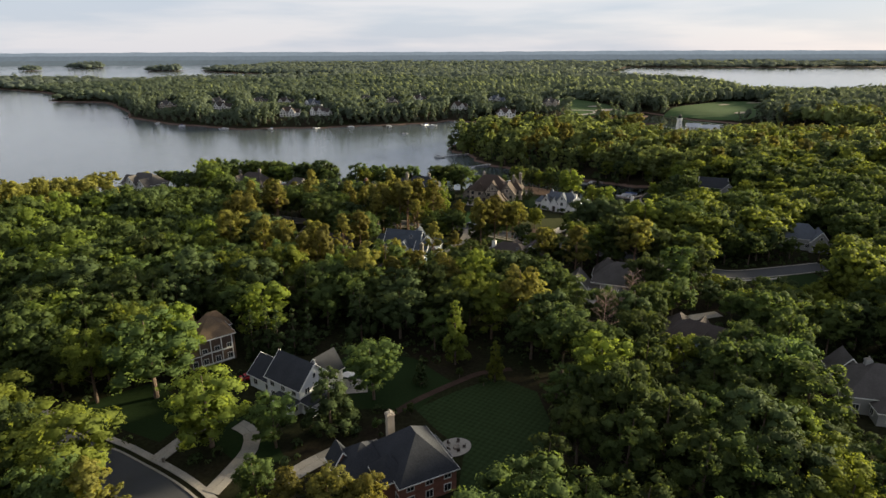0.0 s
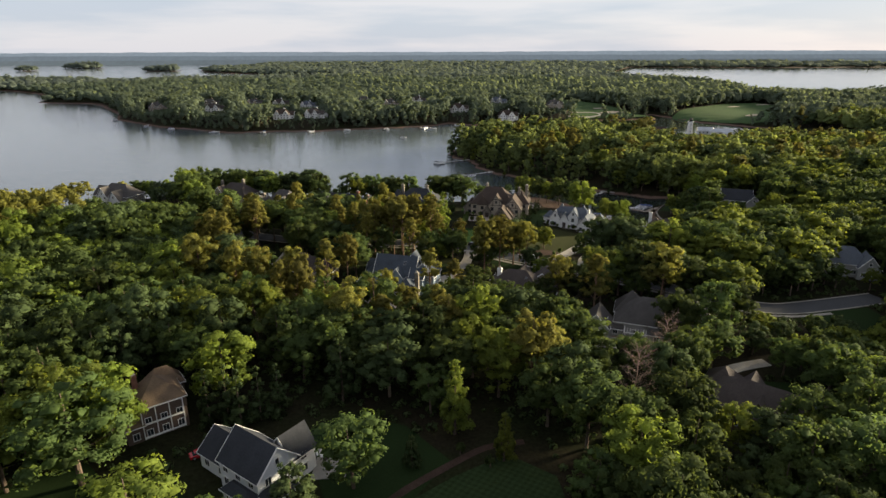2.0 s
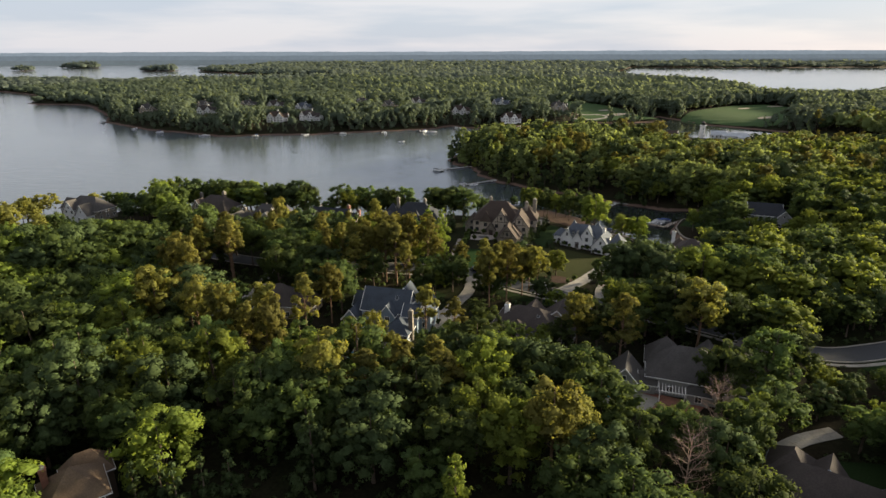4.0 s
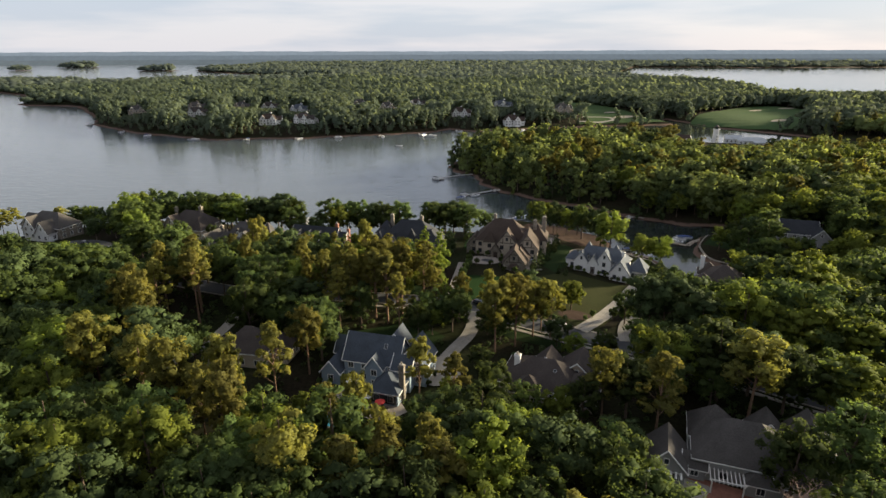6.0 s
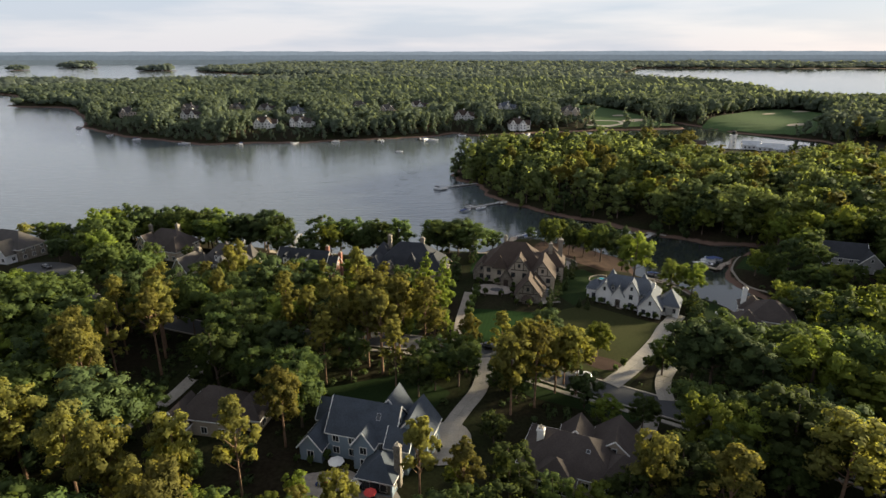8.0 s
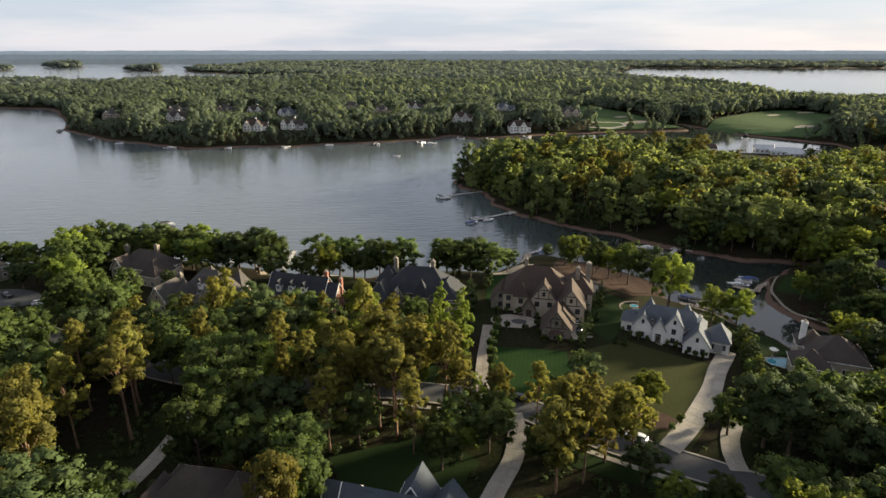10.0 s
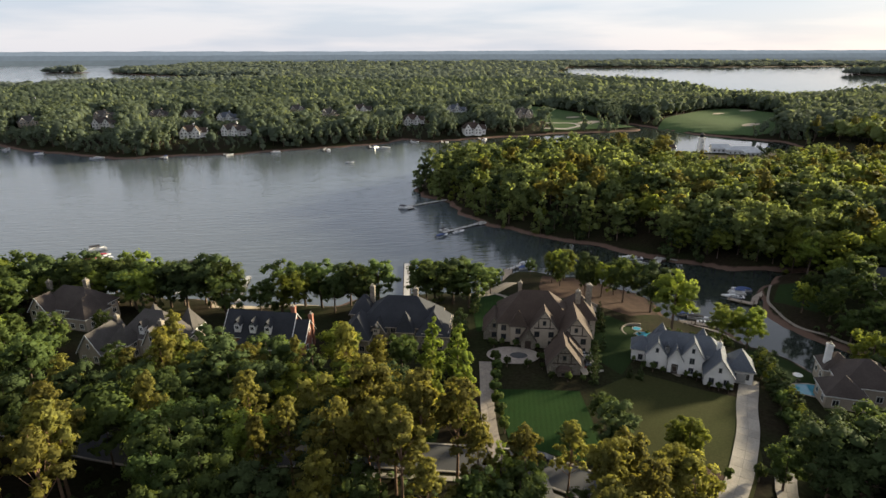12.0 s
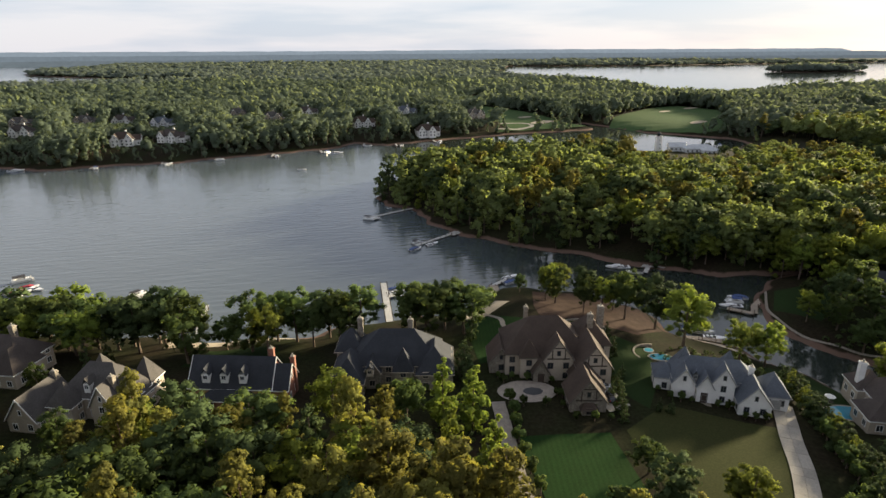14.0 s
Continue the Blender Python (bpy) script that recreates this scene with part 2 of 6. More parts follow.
pane_mat = material("window_pane", (0.025, 0.030, 0.036), 0.06, vary=0.05, spec=0.7)
pool_water = material("pool_water", (0.06, 0.24, 0.33), 0.05, vary=0.1, spec=0.5)
copper = material("copper_roof", (0.16, 0.09, 0.06), 0.45, 0.6, vary=0.15)
haze_hills = []                                # distant backdrop ridges, paler with distance: emission stands in for air haze
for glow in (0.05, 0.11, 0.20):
    m = material("haze_glow_hill", (0.15, 0.185, 0.19), 0.95, vary=0.12, scale=0.004, fine=0.03)
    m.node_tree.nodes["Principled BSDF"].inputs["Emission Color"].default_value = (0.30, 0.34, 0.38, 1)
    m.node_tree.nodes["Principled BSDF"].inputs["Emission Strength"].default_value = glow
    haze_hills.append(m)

water_mat = bpy.data.materials.new("lake_water")
water_mat.use_nodes = True
n, l = water_mat.node_tree.nodes, water_mat.node_tree.links
wb = n["Principled BSDF"]
wb.inputs["Roughness"].default_value, wb.inputs["IOR"].default_value = 0.07, 1.45
geo = n.new("ShaderNodeNewGeometry")
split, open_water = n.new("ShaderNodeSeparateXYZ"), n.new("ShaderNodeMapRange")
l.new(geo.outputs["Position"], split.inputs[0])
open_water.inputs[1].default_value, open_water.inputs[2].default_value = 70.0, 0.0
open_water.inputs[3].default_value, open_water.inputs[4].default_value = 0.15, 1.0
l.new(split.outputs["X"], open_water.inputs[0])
depth = n.new("ShaderNodeMix")                 # dark tree reflections painted into the cove's base colour, grey-blue open lake
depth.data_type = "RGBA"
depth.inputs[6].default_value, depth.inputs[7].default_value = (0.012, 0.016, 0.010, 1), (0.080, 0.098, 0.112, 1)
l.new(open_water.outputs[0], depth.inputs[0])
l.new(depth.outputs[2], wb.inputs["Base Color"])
last = None
for turn, sc, strength, dist in ((-14, (0.09, 0.36, 1), 0.60, 0.42), (24, (0.035, 0.09, 1), 0.12, 0.6), (5, (0.5, 0.9, 1), 0.2, 0.06)):
    mp = n.new("ShaderNodeMapping")
    mp.inputs["Rotation"].default_value = (0, 0, radians(turn))
    mp.inputs["Scale"].default_value = sc
    l.new(geo.outputs["Position"], mp.inputs[0])
    nz = n.new("ShaderNodeTexNoise")
    nz.inputs["Scale"].default_value, nz.inputs["Detail"].default_value = 1.0, 3.0
    l.new(mp.outputs[0], nz.inputs["Vector"])
    bp = n.new("ShaderNodeBump")
    bp.inputs["Strength"].default_value, bp.inputs["Distance"].default_value = strength, dist
    shelter = n.new("ShaderNodeMath")              # the wind does not reach the cove
    shelter.operation = "MULTIPLY"
    l.new(nz.outputs[0], shelter.inputs[0])
    l.new(open_water.outputs[0], shelter.inputs[1])
    l.new(shelter.outputs[0], bp.inputs["Height"])
    if last:
        l.new(last.outputs[0], bp.inputs["Normal"])
    last = bp
l.new(last.outputs[0], wb.inputs["Normal"])


# ---- helpers of this scene ----
def tri_mesh(name, verts, tris, mats, slots=None, normals=None):
    """A mesh from arrays of corners and triangles, with soft normals of its own if given."""
    me = bpy.data.meshes.new(name)
    verts, tris = np.asarray(verts, np.float32), np.asarray(tris, np.int32)
    me.vertices.add(len(verts))
    me.vertices.foreach_set("co", verts.ravel())
    me.loops.add(tris.size)
    me.loops.foreach_set("vertex_index", tris.ravel())
    me.polygons.add(len(tris))
    me.polygons.foreach_set("loop_start", np.arange(0, tris.size, 3, dtype=np.int32))
    for m in mats:
        me.materials.append(m)
    if slots is not None:
        me.polygons.foreach_set("material_index", np.asarray(slots, np.int32))
    me.update(calc_edges=True)
    if normals is not None:
        me.attributes.new("custom_normal", "FLOAT_VECTOR", "POINT").data.foreach_set("vector", np.asarray(normals, np.float32).ravel())
    return me


def part(name, bm, mat, parent=None, label=""):
    """Links a bmesh as one mesh object under a thing or a part."""
    me = bpy.data.meshes.new(name)
    bm.to_mesh(me)
    bm.free()
    me.materials.append(mat)
    ob = new(name, me)
    if parent:
        ob.parent = parent
    return tagged(ob, label)


def thing(name, m, label, category, group="", kind=""):
    ob = new(name)
    ob.matrix_basis = m
    ob.empty_display_size = 0.5
    return tagged(ob, label, category, group, kind)


def box(w, d, h, x=0, y=0, z=0, bm=None, bevel=0.0, m=None):
    """A box on its base at x, y, z."""
    bm = bm or bmesh.new()
    made = bmesh.ops.create_cube(bm, size=1)["verts"]
    for v in made:
        v.co = Vector((v.co.x * w + x, v.co.y * d + y, (v.co.z + 0.5) * h + z))
        if m:
            v.co = m @ v.co
    if bevel:
        edges = {e for v in made for e in v.link_edges}
        bmesh.ops.bevel(bm, geom=list(edges), offset=bevel, segments=1, affect="EDGES")
    return bm


def rod(r1, r2, a, b, bm=None, sides=8):
    """A tapered rod from a to b."""
    bm = bm or bmesh.new()
    a, b = Vector(a), Vector(b)
    q = (b - a).to_track_quat("Z", "Y").to_matrix().to_4x4()
    bmesh.ops.create_cone(bm, cap_ends=True, segments=sides, radius1=r1, radius2=r2, depth=(b - a).length,
                          matrix=Matrix.Translation((a + b) / 2) @ q)
    return bm


# ---- the plan: lake, shores, heights ----
shore_home = [(-5000, 420), (-1500, 330), (-600, 318), (-380, 322), (-300, 330), (-250, 346), (-212, 370), (-180, 392), (-150, 399), (-120, 391), (-98, 384), (-64, 373),
              (-34, 372), (-10, 378), (18, 377), (25, 383), (36, 395), (48, 394), (62, 385), (72, 377), (81, 366), (82, 348),
              (86, 339), (94, 333), (99, 321), (107, 307), (118, 299), (140, 294), (160, 296)]
shore_cove = [(160, 303), (130, 313), (122, 323), (117, 336), (121, 354), (133, 371), (146, 379), (162, 384), (145, 386), (132, 388),
              (112, 400), (98, 413), (84, 427), (69, 440), (53, 452), (39, 469), (27, 493), (23, 518), (11, 534), (6, 554)]
shore_back = [(12, 578), (40, 626), (92, 668), (150, 680), (220, 688), (262, 668), (300, 660), (345, 662), (384, 690),
              (390, 720), (366, 748), (330, 790), (312, 850), (300, 884), (280, 868), (291, 824)]
shore_far = [(219, 817), (163, 808), (142, 800), (83, 786), (35, 768), (6, 790), (-10, 764), (-62, 744), (-109, 732), (-152, 715),
             (-197, 716), (-246, 702), (-290, 730), (-353, 761), (-449, 845), (-480, 910), (-618, 1097), (-743, 1127), (-790, 1240),
             (-899, 1365), (-1130, 1520), (-1250, 1580), (-5000, 1700)]
lake_main = shore_home + shore_cove + shore_back + shore_far
lake_upper = [(-5000, 1900), (-1500, 1790), (-1050, 1830), (-700, 1930), (-450, 2040), (-320, 2120), (-340, 2220), (-600, 2330), (-860, 2560), (-1080, 2760),
              (-1200, 3050), (-1180, 3600), (-1160, 4300), (-900, 5000), (-5000, 5000)]
lake_east = [(985, 3280), (640, 2350), (590, 1980), (700, 1650), (660, 1200), (720, 1150), (810, 1230), (950, 1260), (1400, 1400), (2600, 1700), (5000, 2600),
             (5000, 3300), (2300, 3150), (1570, 3120)]
islands = [(-2020, 3430, 110, 60), (-2040, 3000, 50, 36), (1880, 2190, 230, 75), (-1330, 2900, 90, 45)]


def toward_land(px, py, poly):
    """Distance to a closed outline: plus outside it (land), minus inside (water)."""
    a = np.array(poly, float)
    b = np.roll(a, -1, axis=0)
    best = np.full(px.shape, 1e12)
    inside = np.zeros(px.shape, bool)
    for (x1, y1), (x2, y2) in zip(a, b):
        ex, ey = x2 - x1, y2 - y1
        s = np.clip(((px - x1) * ex + (py - y1) * ey) / (ex * ex + ey * ey), 0, 1)
        best = np.minimum(best, (px - x1 - s * ex) ** 2 + (py - y1 - s * ey) ** 2)
        if y1 != y2:
            inside ^= ((y1 > py) != (y2 > py)) & (px < ex * (py - y1) / ey + x1)
    return np.where(inside, -1, 1) * np.sqrt(best)


def land_distance(px, py):
    px, py = np.atleast_1d(np.asarray(px, float)), np.atleast_1d(np.asarray(py, float))
    d = toward_land(px, py, lake_main)
    for lake in (lake_upper, lake_east):
        d = np.minimum(d, toward_land(px, py, lake))
    for x, y, rx, ry in islands:
        d = np.maximum(d, (1 - np.hypot((px - x) / rx, (py - y) / ry)) * ry)
    wobble = 1.3 * np.sin(px * 0.21 + 1.3 * np.sin(py * 0.17)) + 0.9 * np.sin(py * 0.33 + px * 0.11)
    return d + wobble


def heights(px, py):
    px, py = np.atleast_1d(np.asarray(px, float)), np.atleast_1d(np.asarray(py, float))
    d = land_distance(px, py)
    land = 0.9 * (1 - np.exp(-np.maximum(d, 0) / 1.5)) + 7.6 * (1 - np.exp(-np.maximum(d, 0) / 26))
    roll = 0.5 * np.sin(px * 0.031 + 1) * np.sin(py * 0.027) + np.clip((py - 700) / 500, 0, 1) * 4 * np.sin(px * 0.006) * np.sin(py * 0.005 + 2)
    land += roll * np.clip(d / 60, 0, 1)
    land *= 1 - 0.5 * np.clip((py - 900) / 500, 0, 1)
    return np.where(d > 0, land, np.maximum(d * 0.25, -3.0))


def ground_at(x, y):
    return float(heights(x, y)[0])


def steps(lo, a, b, hi, fine, growth):
    mid = list(np.arange(a, b + fine, fine))
    up, s = [mid[-1]], fine
    while up[-1] < hi:
        s = min(s * growth, 110)
        up.append(up[-1] + s)
    down, s = [mid[0]], fine
    while down[-1] > lo:
        s = min(s * growth, 110)
        down.append(down[-1] - s)
    return np.array(down[:0:-1] + mid + up[1:])


gx = steps(-4950, -260, 200, 4950, 3.0, 1.05)
gy = steps(-900, 60, 580, 4950, 3.0, 1.035)
mx, my = np.meshgrid(gx, gy)
flat_x, flat_y = mx.ravel(), my.ravel()
gz = heights(flat_x, flat_y)
cols = len(gx)
first = (np.arange(len(gy) - 1)[:, None] * cols + np.arange(cols - 1)[None]).ravel()
quads = np.stack([first, first + 1, first + cols + 1, first, first + cols + 1, first + cols], 1).reshape(-1, 3)
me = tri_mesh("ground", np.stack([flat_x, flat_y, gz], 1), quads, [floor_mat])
me.polygons.foreach_set("use_smooth", np.ones(len(quads), bool))
ground = tagged(new("ground", me), "leaf-strewn woodland ground with bare clay lake banks", "ground", kind="structure")

bm = bmesh.new()
bmesh.ops.create_grid(bm, x_segments=60, y_segments=60, size=4950, matrix=Matrix.Translation((0, 2000, 0)))
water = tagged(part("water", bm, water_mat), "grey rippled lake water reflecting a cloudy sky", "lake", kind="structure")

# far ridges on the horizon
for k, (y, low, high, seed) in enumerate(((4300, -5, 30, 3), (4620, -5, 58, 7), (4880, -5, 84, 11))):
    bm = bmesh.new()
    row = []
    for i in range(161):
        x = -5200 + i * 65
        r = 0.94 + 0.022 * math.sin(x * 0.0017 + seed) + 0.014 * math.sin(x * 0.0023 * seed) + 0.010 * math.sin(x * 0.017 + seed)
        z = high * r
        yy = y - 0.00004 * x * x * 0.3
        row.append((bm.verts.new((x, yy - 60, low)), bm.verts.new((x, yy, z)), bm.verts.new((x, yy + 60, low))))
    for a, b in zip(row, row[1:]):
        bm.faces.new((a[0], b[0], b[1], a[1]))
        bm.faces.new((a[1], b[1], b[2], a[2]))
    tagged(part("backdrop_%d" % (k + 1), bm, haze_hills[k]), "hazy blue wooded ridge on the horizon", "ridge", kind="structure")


def ribbon(name, pts, width, mat, lift, label, category, kind="structure", thick=0.0, offset=0.0, slab=0.0):
    """A strip along a smooth line on the plan, laid on the ground; thick makes it a raised kerb or slab."""
    p = [Vector((*q, 0)) for q in pts]
    fine = []
    for i in range(len(p) - 1):
        a, b, c, d = p[max(i - 1, 0)], p[i], p[i + 1], p[min(i + 2, len(p) - 1)]
        k = max(2, int((c - b).length / 2.5))
        for j in range(k):
            s = j / k
            fine.append(0.5 * (2 * b + (c - a) * s + (2 * a - 5 * b + 4 * c - d) * s * s + (3 * b - a - 3 * c + d) * s ** 3))
    fine.append(p[-1])
    bm = bmesh.new()
    rows = []
    for i, q in enumerate(fine):
        t = (fine[min(i + 1, len(fine) - 1)] - fine[max(i - 1, 0)]).normalized()
        side = Vector((-t.y, t.x, 0))
        n_across = 2 if width < 2 else 5
        line = []
        for j in range(n_across):
            e = q + side * (offset + width * (j / (n_across - 1) - 0.5))
            line.append(bm.verts.new((e.x, e.y, 0)))
        rows.append(line)
    for v, z in zip(bm.verts, heights([v.co.x for v in bm.verts], [v.co.y for v in bm.verts])):
        v.co.z = z + lift
    for a, b in zip(rows, rows[1:]):
        for j in range(len(a) - 1):
            bm.faces.new((a[j], a[j + 1], b[j + 1], b[j]))
    edges = [(a[0].co.copy(), a[-1].co.copy()) for a in rows]
    if thick:
        up = bmesh.ops.extrude_face_region(bm, geom=bm.faces[:])["geom"]
        for v in up:
            if isinstance(v, bmesh.types.BMVert):
                v.co.z -= thick
    bmesh.ops.recalc_face_normals(bm, faces=bm.faces[:])
    ob = tagged(part(name, bm, joint_mat if slab else mat), label, category, kind=kind)
    if slab:                                        # poured slabs with open joints between them
        lanes = 1 if width < 2.4 else 2
        dist, last = 0.0, 0
        for i in range(1, len(edges)):
            dist += (edges[i][0] - edges[i - 1][0]).length
            if dist < slab and i < len(edges) - 1:
                continue
            for k in range(lanes):
                bm = bmesh.new()
                line = []
                for j in range(last, i + 1):
                    a, b = edges[j]
                    p_, q_ = a.lerp(b, k / lanes), a.lerp(b, (k + 1) / lanes)
                    d = (q_ - p_).normalized() * 0.03
                    line.append([p_ + d, q_ - d])
                for e, nxt in ((0, 1), (-1, -2)):
                    for c in (0, 1):
                        line[e][c] = line[e][c] + (line[nxt][c] - line[e][c]).normalized() * 0.03
                tops = [[bm.verts.new(v + Vector((0, 0, 0.05))) for v in r] for r in line]
                lows = [[bm.verts.new(v + Vector((0, 0, -0.02))) for v in r] for r in line]
                for a, b, c, d in zip(tops, tops[1:], lows, lows[1:]):
                    bm.faces.new((a[0], a[1], b[1], b[0]))
                    bm.faces.new((a[0], b[0], d[0], c[0]))
                    bm.faces.new((b[1], a[1], c[1], d[1]))
                bm.faces.new((tops[0][1], tops[0][0], lows[0][0], lows[0][1]))
                bm.faces.new((tops[-1][0], tops[-1][1], lows[-1][1], lows[-1][0]))
                part("slab", bm, mat, ob)
            dist, last = 0.0, i
    return ob


def patch(name, outline, mat, lift, label, category, kind="structure", thick=0.0):
    """A flat-lying area with that outline on the plan, draped on the ground."""
    bm = bmesh.new()
    bm.faces.new([bm.verts.new((x, y, 0)) for x, y in outline])
    bmesh.ops.triangulate(bm, faces=bm.faces[:])
    for _ in range(4):
        long = [e for e in bm.edges if e.calc_length() > 4.5]
        if not long:
            break
        bmesh.ops.subdivide_edges(bm, edges=long, cuts=1)
        bmesh.ops.triangulate(bm, faces=bm.faces[:])
    zs = heights([v.co.x for v in bm.verts], [v.co.y for v in bm.verts])
    for v, z in zip(bm.verts, zs):
        v.co.z = z + lift
    if thick:
        up = bmesh.ops.extrude_face_region(bm, geom=bm.faces[:])["geom"]
        for v in up:
            if isinstance(v, bmesh.types.BMVert):
                v.co.z -= thick
    bmesh.ops.recalc_face_normals(bm, faces=bm.faces[:])
    ob = part(name, bm, mat)
    return tagged(ob, label, category, kind=kind)


def oval(x, y, rx, ry, turn=0.0, n=18):
    c, s = math.cos(radians(turn)), math.sin(radians(turn))
    return [(x + rx * math.cos(a) * c - ry * math.sin(a) * s, y + rx * math.cos(a) * s + ry * math.sin(a) * c)
            for a in (2 * math.pi * i / n for i in range(n))]


# ---- roads, drives, lawns ----
clear_lines, clear_areas = [], []      # where no wild tree may stand
clear_areas.append([(-12, 108), (6, 150), (20, 140), (27, 118), (25, 80), (4, 80)])


def road(name, pts, width, mat, label, kerb=False, margin=2.5, lift=0.10, category="road"):
    ribbon(name, pts, width, mat, lift, label, category, slab=0.0 if mat is asphalt else 3.0)
    clear_lines.append((pts, width / 2 + margin))
    if kerb:
        for s in (-1, 1):
            ribbon("kerb", pts, 0.45, concrete, lift + 0.13, "pale concrete kerb along the asphalt road", "kerb",
                   thick=0.35, offset=s * (width / 2 + 0.2))


lane = [(-150, 318), (-110, 298), (-70, 281), (-30, 276), (0, 270), (12, 266), (25, 257), (38, 249), (56, 239), (76, 226), (94, 212), (108, 204), (124, 206), (150, 213)]
road("road", lane, 8.0, asphalt, "dark asphalt residential lane between lawns", kerb=True, margin=0.5)
street = [(-140, 128), (-100, 113), (-78, 102.5), (-67, 97), (-50, 86), (-36, 70), (-26, 40), (-20, 0)]
road("road", street, 8.0, asphalt, "dark asphalt residential street under trees", kerb=True)
ribbon("pavement", street, 1.5, concrete, 0.12, "pale concrete pavement beside the street", "pavement", offset=6.2, thick=0.2, slab=2.0)
ribbon("pavement", [q for q in lane if -40 < q[0] < 130], 1.4, concrete, 0.12, "pale concrete pavement beside the lane", "pavement", offset=-6.2, thick=0.2, slab=2.0)
road("driveway", [(-45, 90.5), (-43.5, 95), (-41.5, 103), (-43, 109), (-47, 112)], 3.6, concrete, "pale concrete driveway looping to a house", margin=3, lift=0.2, category="driveway")
road("driveway", [(-60, 100), (-57, 107), (-54, 113)], 3.4, concrete, "short pale concrete driveway", margin=2, lift=0.2, category="driveway")
road("driveway", [(-33, 92), (-28, 98), (-22, 103)], 4.0, concrete, "pale concrete driveway by the brick house", margin=1, lift=0.16, category="driveway")
road("driveway", [(78.5, 297), (75, 292), (69, 283.5), (63.5, 274.5), (58, 267), (52, 259.5), (46, 253), (43, 250)], 4.8, concrete, "long pale concrete driveway beside a lawn", margin=2, lift=0.2, category="driveway")
road("driveway", [(55.1, 243.0), (56.0, 248.3), (58.5, 254.5), (62.5, 260.2)], 4.0, concrete, "shaded pale driveway under oaks beside the lane", margin=1.5, lift=0.2, category="driveway")
road("driveway", [(9, 310), (7.5, 300), (5.5, 287), (4.5, 276), (5, 268)], 3.4, paver, "pale paved driveway lined with clipped shrubs", margin=2.5, lift=0.2, category="driveway")
road("driveway", [(11, 263), (11, 256), (9, 247), (5, 239), (1.5, 231), (1, 224)], 4.2, concrete, "curving pale driveway to the blue house", margin=2, lift=0.2, category="driveway")
clear_areas.append(oval(-40, 141, 11, 9))
clear_areas.append(oval(18, 306, 11, 10))
clear_areas.append([(-5, 218), (9, 217), (13, 240), (14, 256), (6, 244)])
clear_areas.append(oval(0.5, 227, 6.5, 8.5, -18))
patch("driveway", oval(0.5, 226.5, 5.8, 7.6, -18), concrete, 0.24, "wide pale concrete parking apron", "driveway")
road("driveway", [(-66, 280), (-66, 268), (-66, 253), (-69, 238), (-76, 226)], 3.6, concrete, "shaded pale driveway through pines", margin=2.5, lift=0.2, category="driveway")
road("driveway", [(50, 239), (47, 232), (41, 226)], 3.6, concrete, "pale driveway from lane to low house", margin=1.5, lift=0.2, category="driveway")
road("driveway", [(72, 163), (79, 166.5), (88, 169)], 3.8, concrete, "pale driveway through the wood", margin=2, lift=0.2, category="driveway")
patch("driveway", oval(-158, 334, 14, 8, -20), asphalt, 0.2, "dark turning circle by lakeside houses", "driveway")
patch("courtyard", oval(17.5, 313, 7.5, 5.2, -10), paver, 0.22, "pale round paved forecourt", "forecourt")
patch("courtyard_inlay", oval(19, 312.6, 2.6, 1.9, -10, 8), asphalt, 0.25, "dark paved octagon in the forecourt", "paving")
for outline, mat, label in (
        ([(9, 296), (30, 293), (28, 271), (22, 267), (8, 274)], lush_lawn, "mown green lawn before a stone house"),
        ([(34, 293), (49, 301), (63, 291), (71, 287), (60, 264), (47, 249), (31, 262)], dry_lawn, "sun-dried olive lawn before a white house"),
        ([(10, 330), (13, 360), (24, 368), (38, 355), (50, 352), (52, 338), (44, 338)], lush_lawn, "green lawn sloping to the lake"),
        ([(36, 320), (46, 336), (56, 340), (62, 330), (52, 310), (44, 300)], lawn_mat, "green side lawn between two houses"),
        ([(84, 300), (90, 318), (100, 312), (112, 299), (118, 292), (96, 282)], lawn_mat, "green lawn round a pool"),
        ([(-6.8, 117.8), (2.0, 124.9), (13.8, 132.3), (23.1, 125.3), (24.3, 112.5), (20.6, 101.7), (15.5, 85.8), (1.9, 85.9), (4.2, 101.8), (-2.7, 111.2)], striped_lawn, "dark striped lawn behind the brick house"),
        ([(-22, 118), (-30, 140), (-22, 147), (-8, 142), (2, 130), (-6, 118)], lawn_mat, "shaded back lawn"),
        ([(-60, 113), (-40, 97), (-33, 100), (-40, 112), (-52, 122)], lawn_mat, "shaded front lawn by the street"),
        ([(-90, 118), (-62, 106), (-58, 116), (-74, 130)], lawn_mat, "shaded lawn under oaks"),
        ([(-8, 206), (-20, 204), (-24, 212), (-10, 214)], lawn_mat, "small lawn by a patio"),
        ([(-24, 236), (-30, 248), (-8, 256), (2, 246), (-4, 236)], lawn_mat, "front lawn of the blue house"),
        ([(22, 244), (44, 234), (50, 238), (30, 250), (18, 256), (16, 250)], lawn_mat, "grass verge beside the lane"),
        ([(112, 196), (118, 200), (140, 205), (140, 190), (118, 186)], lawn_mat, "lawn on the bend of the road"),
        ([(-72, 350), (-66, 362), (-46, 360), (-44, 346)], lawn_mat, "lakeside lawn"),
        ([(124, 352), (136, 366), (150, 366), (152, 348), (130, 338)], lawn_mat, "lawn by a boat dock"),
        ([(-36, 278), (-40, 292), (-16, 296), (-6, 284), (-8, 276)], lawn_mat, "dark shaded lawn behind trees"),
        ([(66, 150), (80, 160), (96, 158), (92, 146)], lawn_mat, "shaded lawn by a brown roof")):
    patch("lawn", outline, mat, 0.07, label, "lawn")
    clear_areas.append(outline)
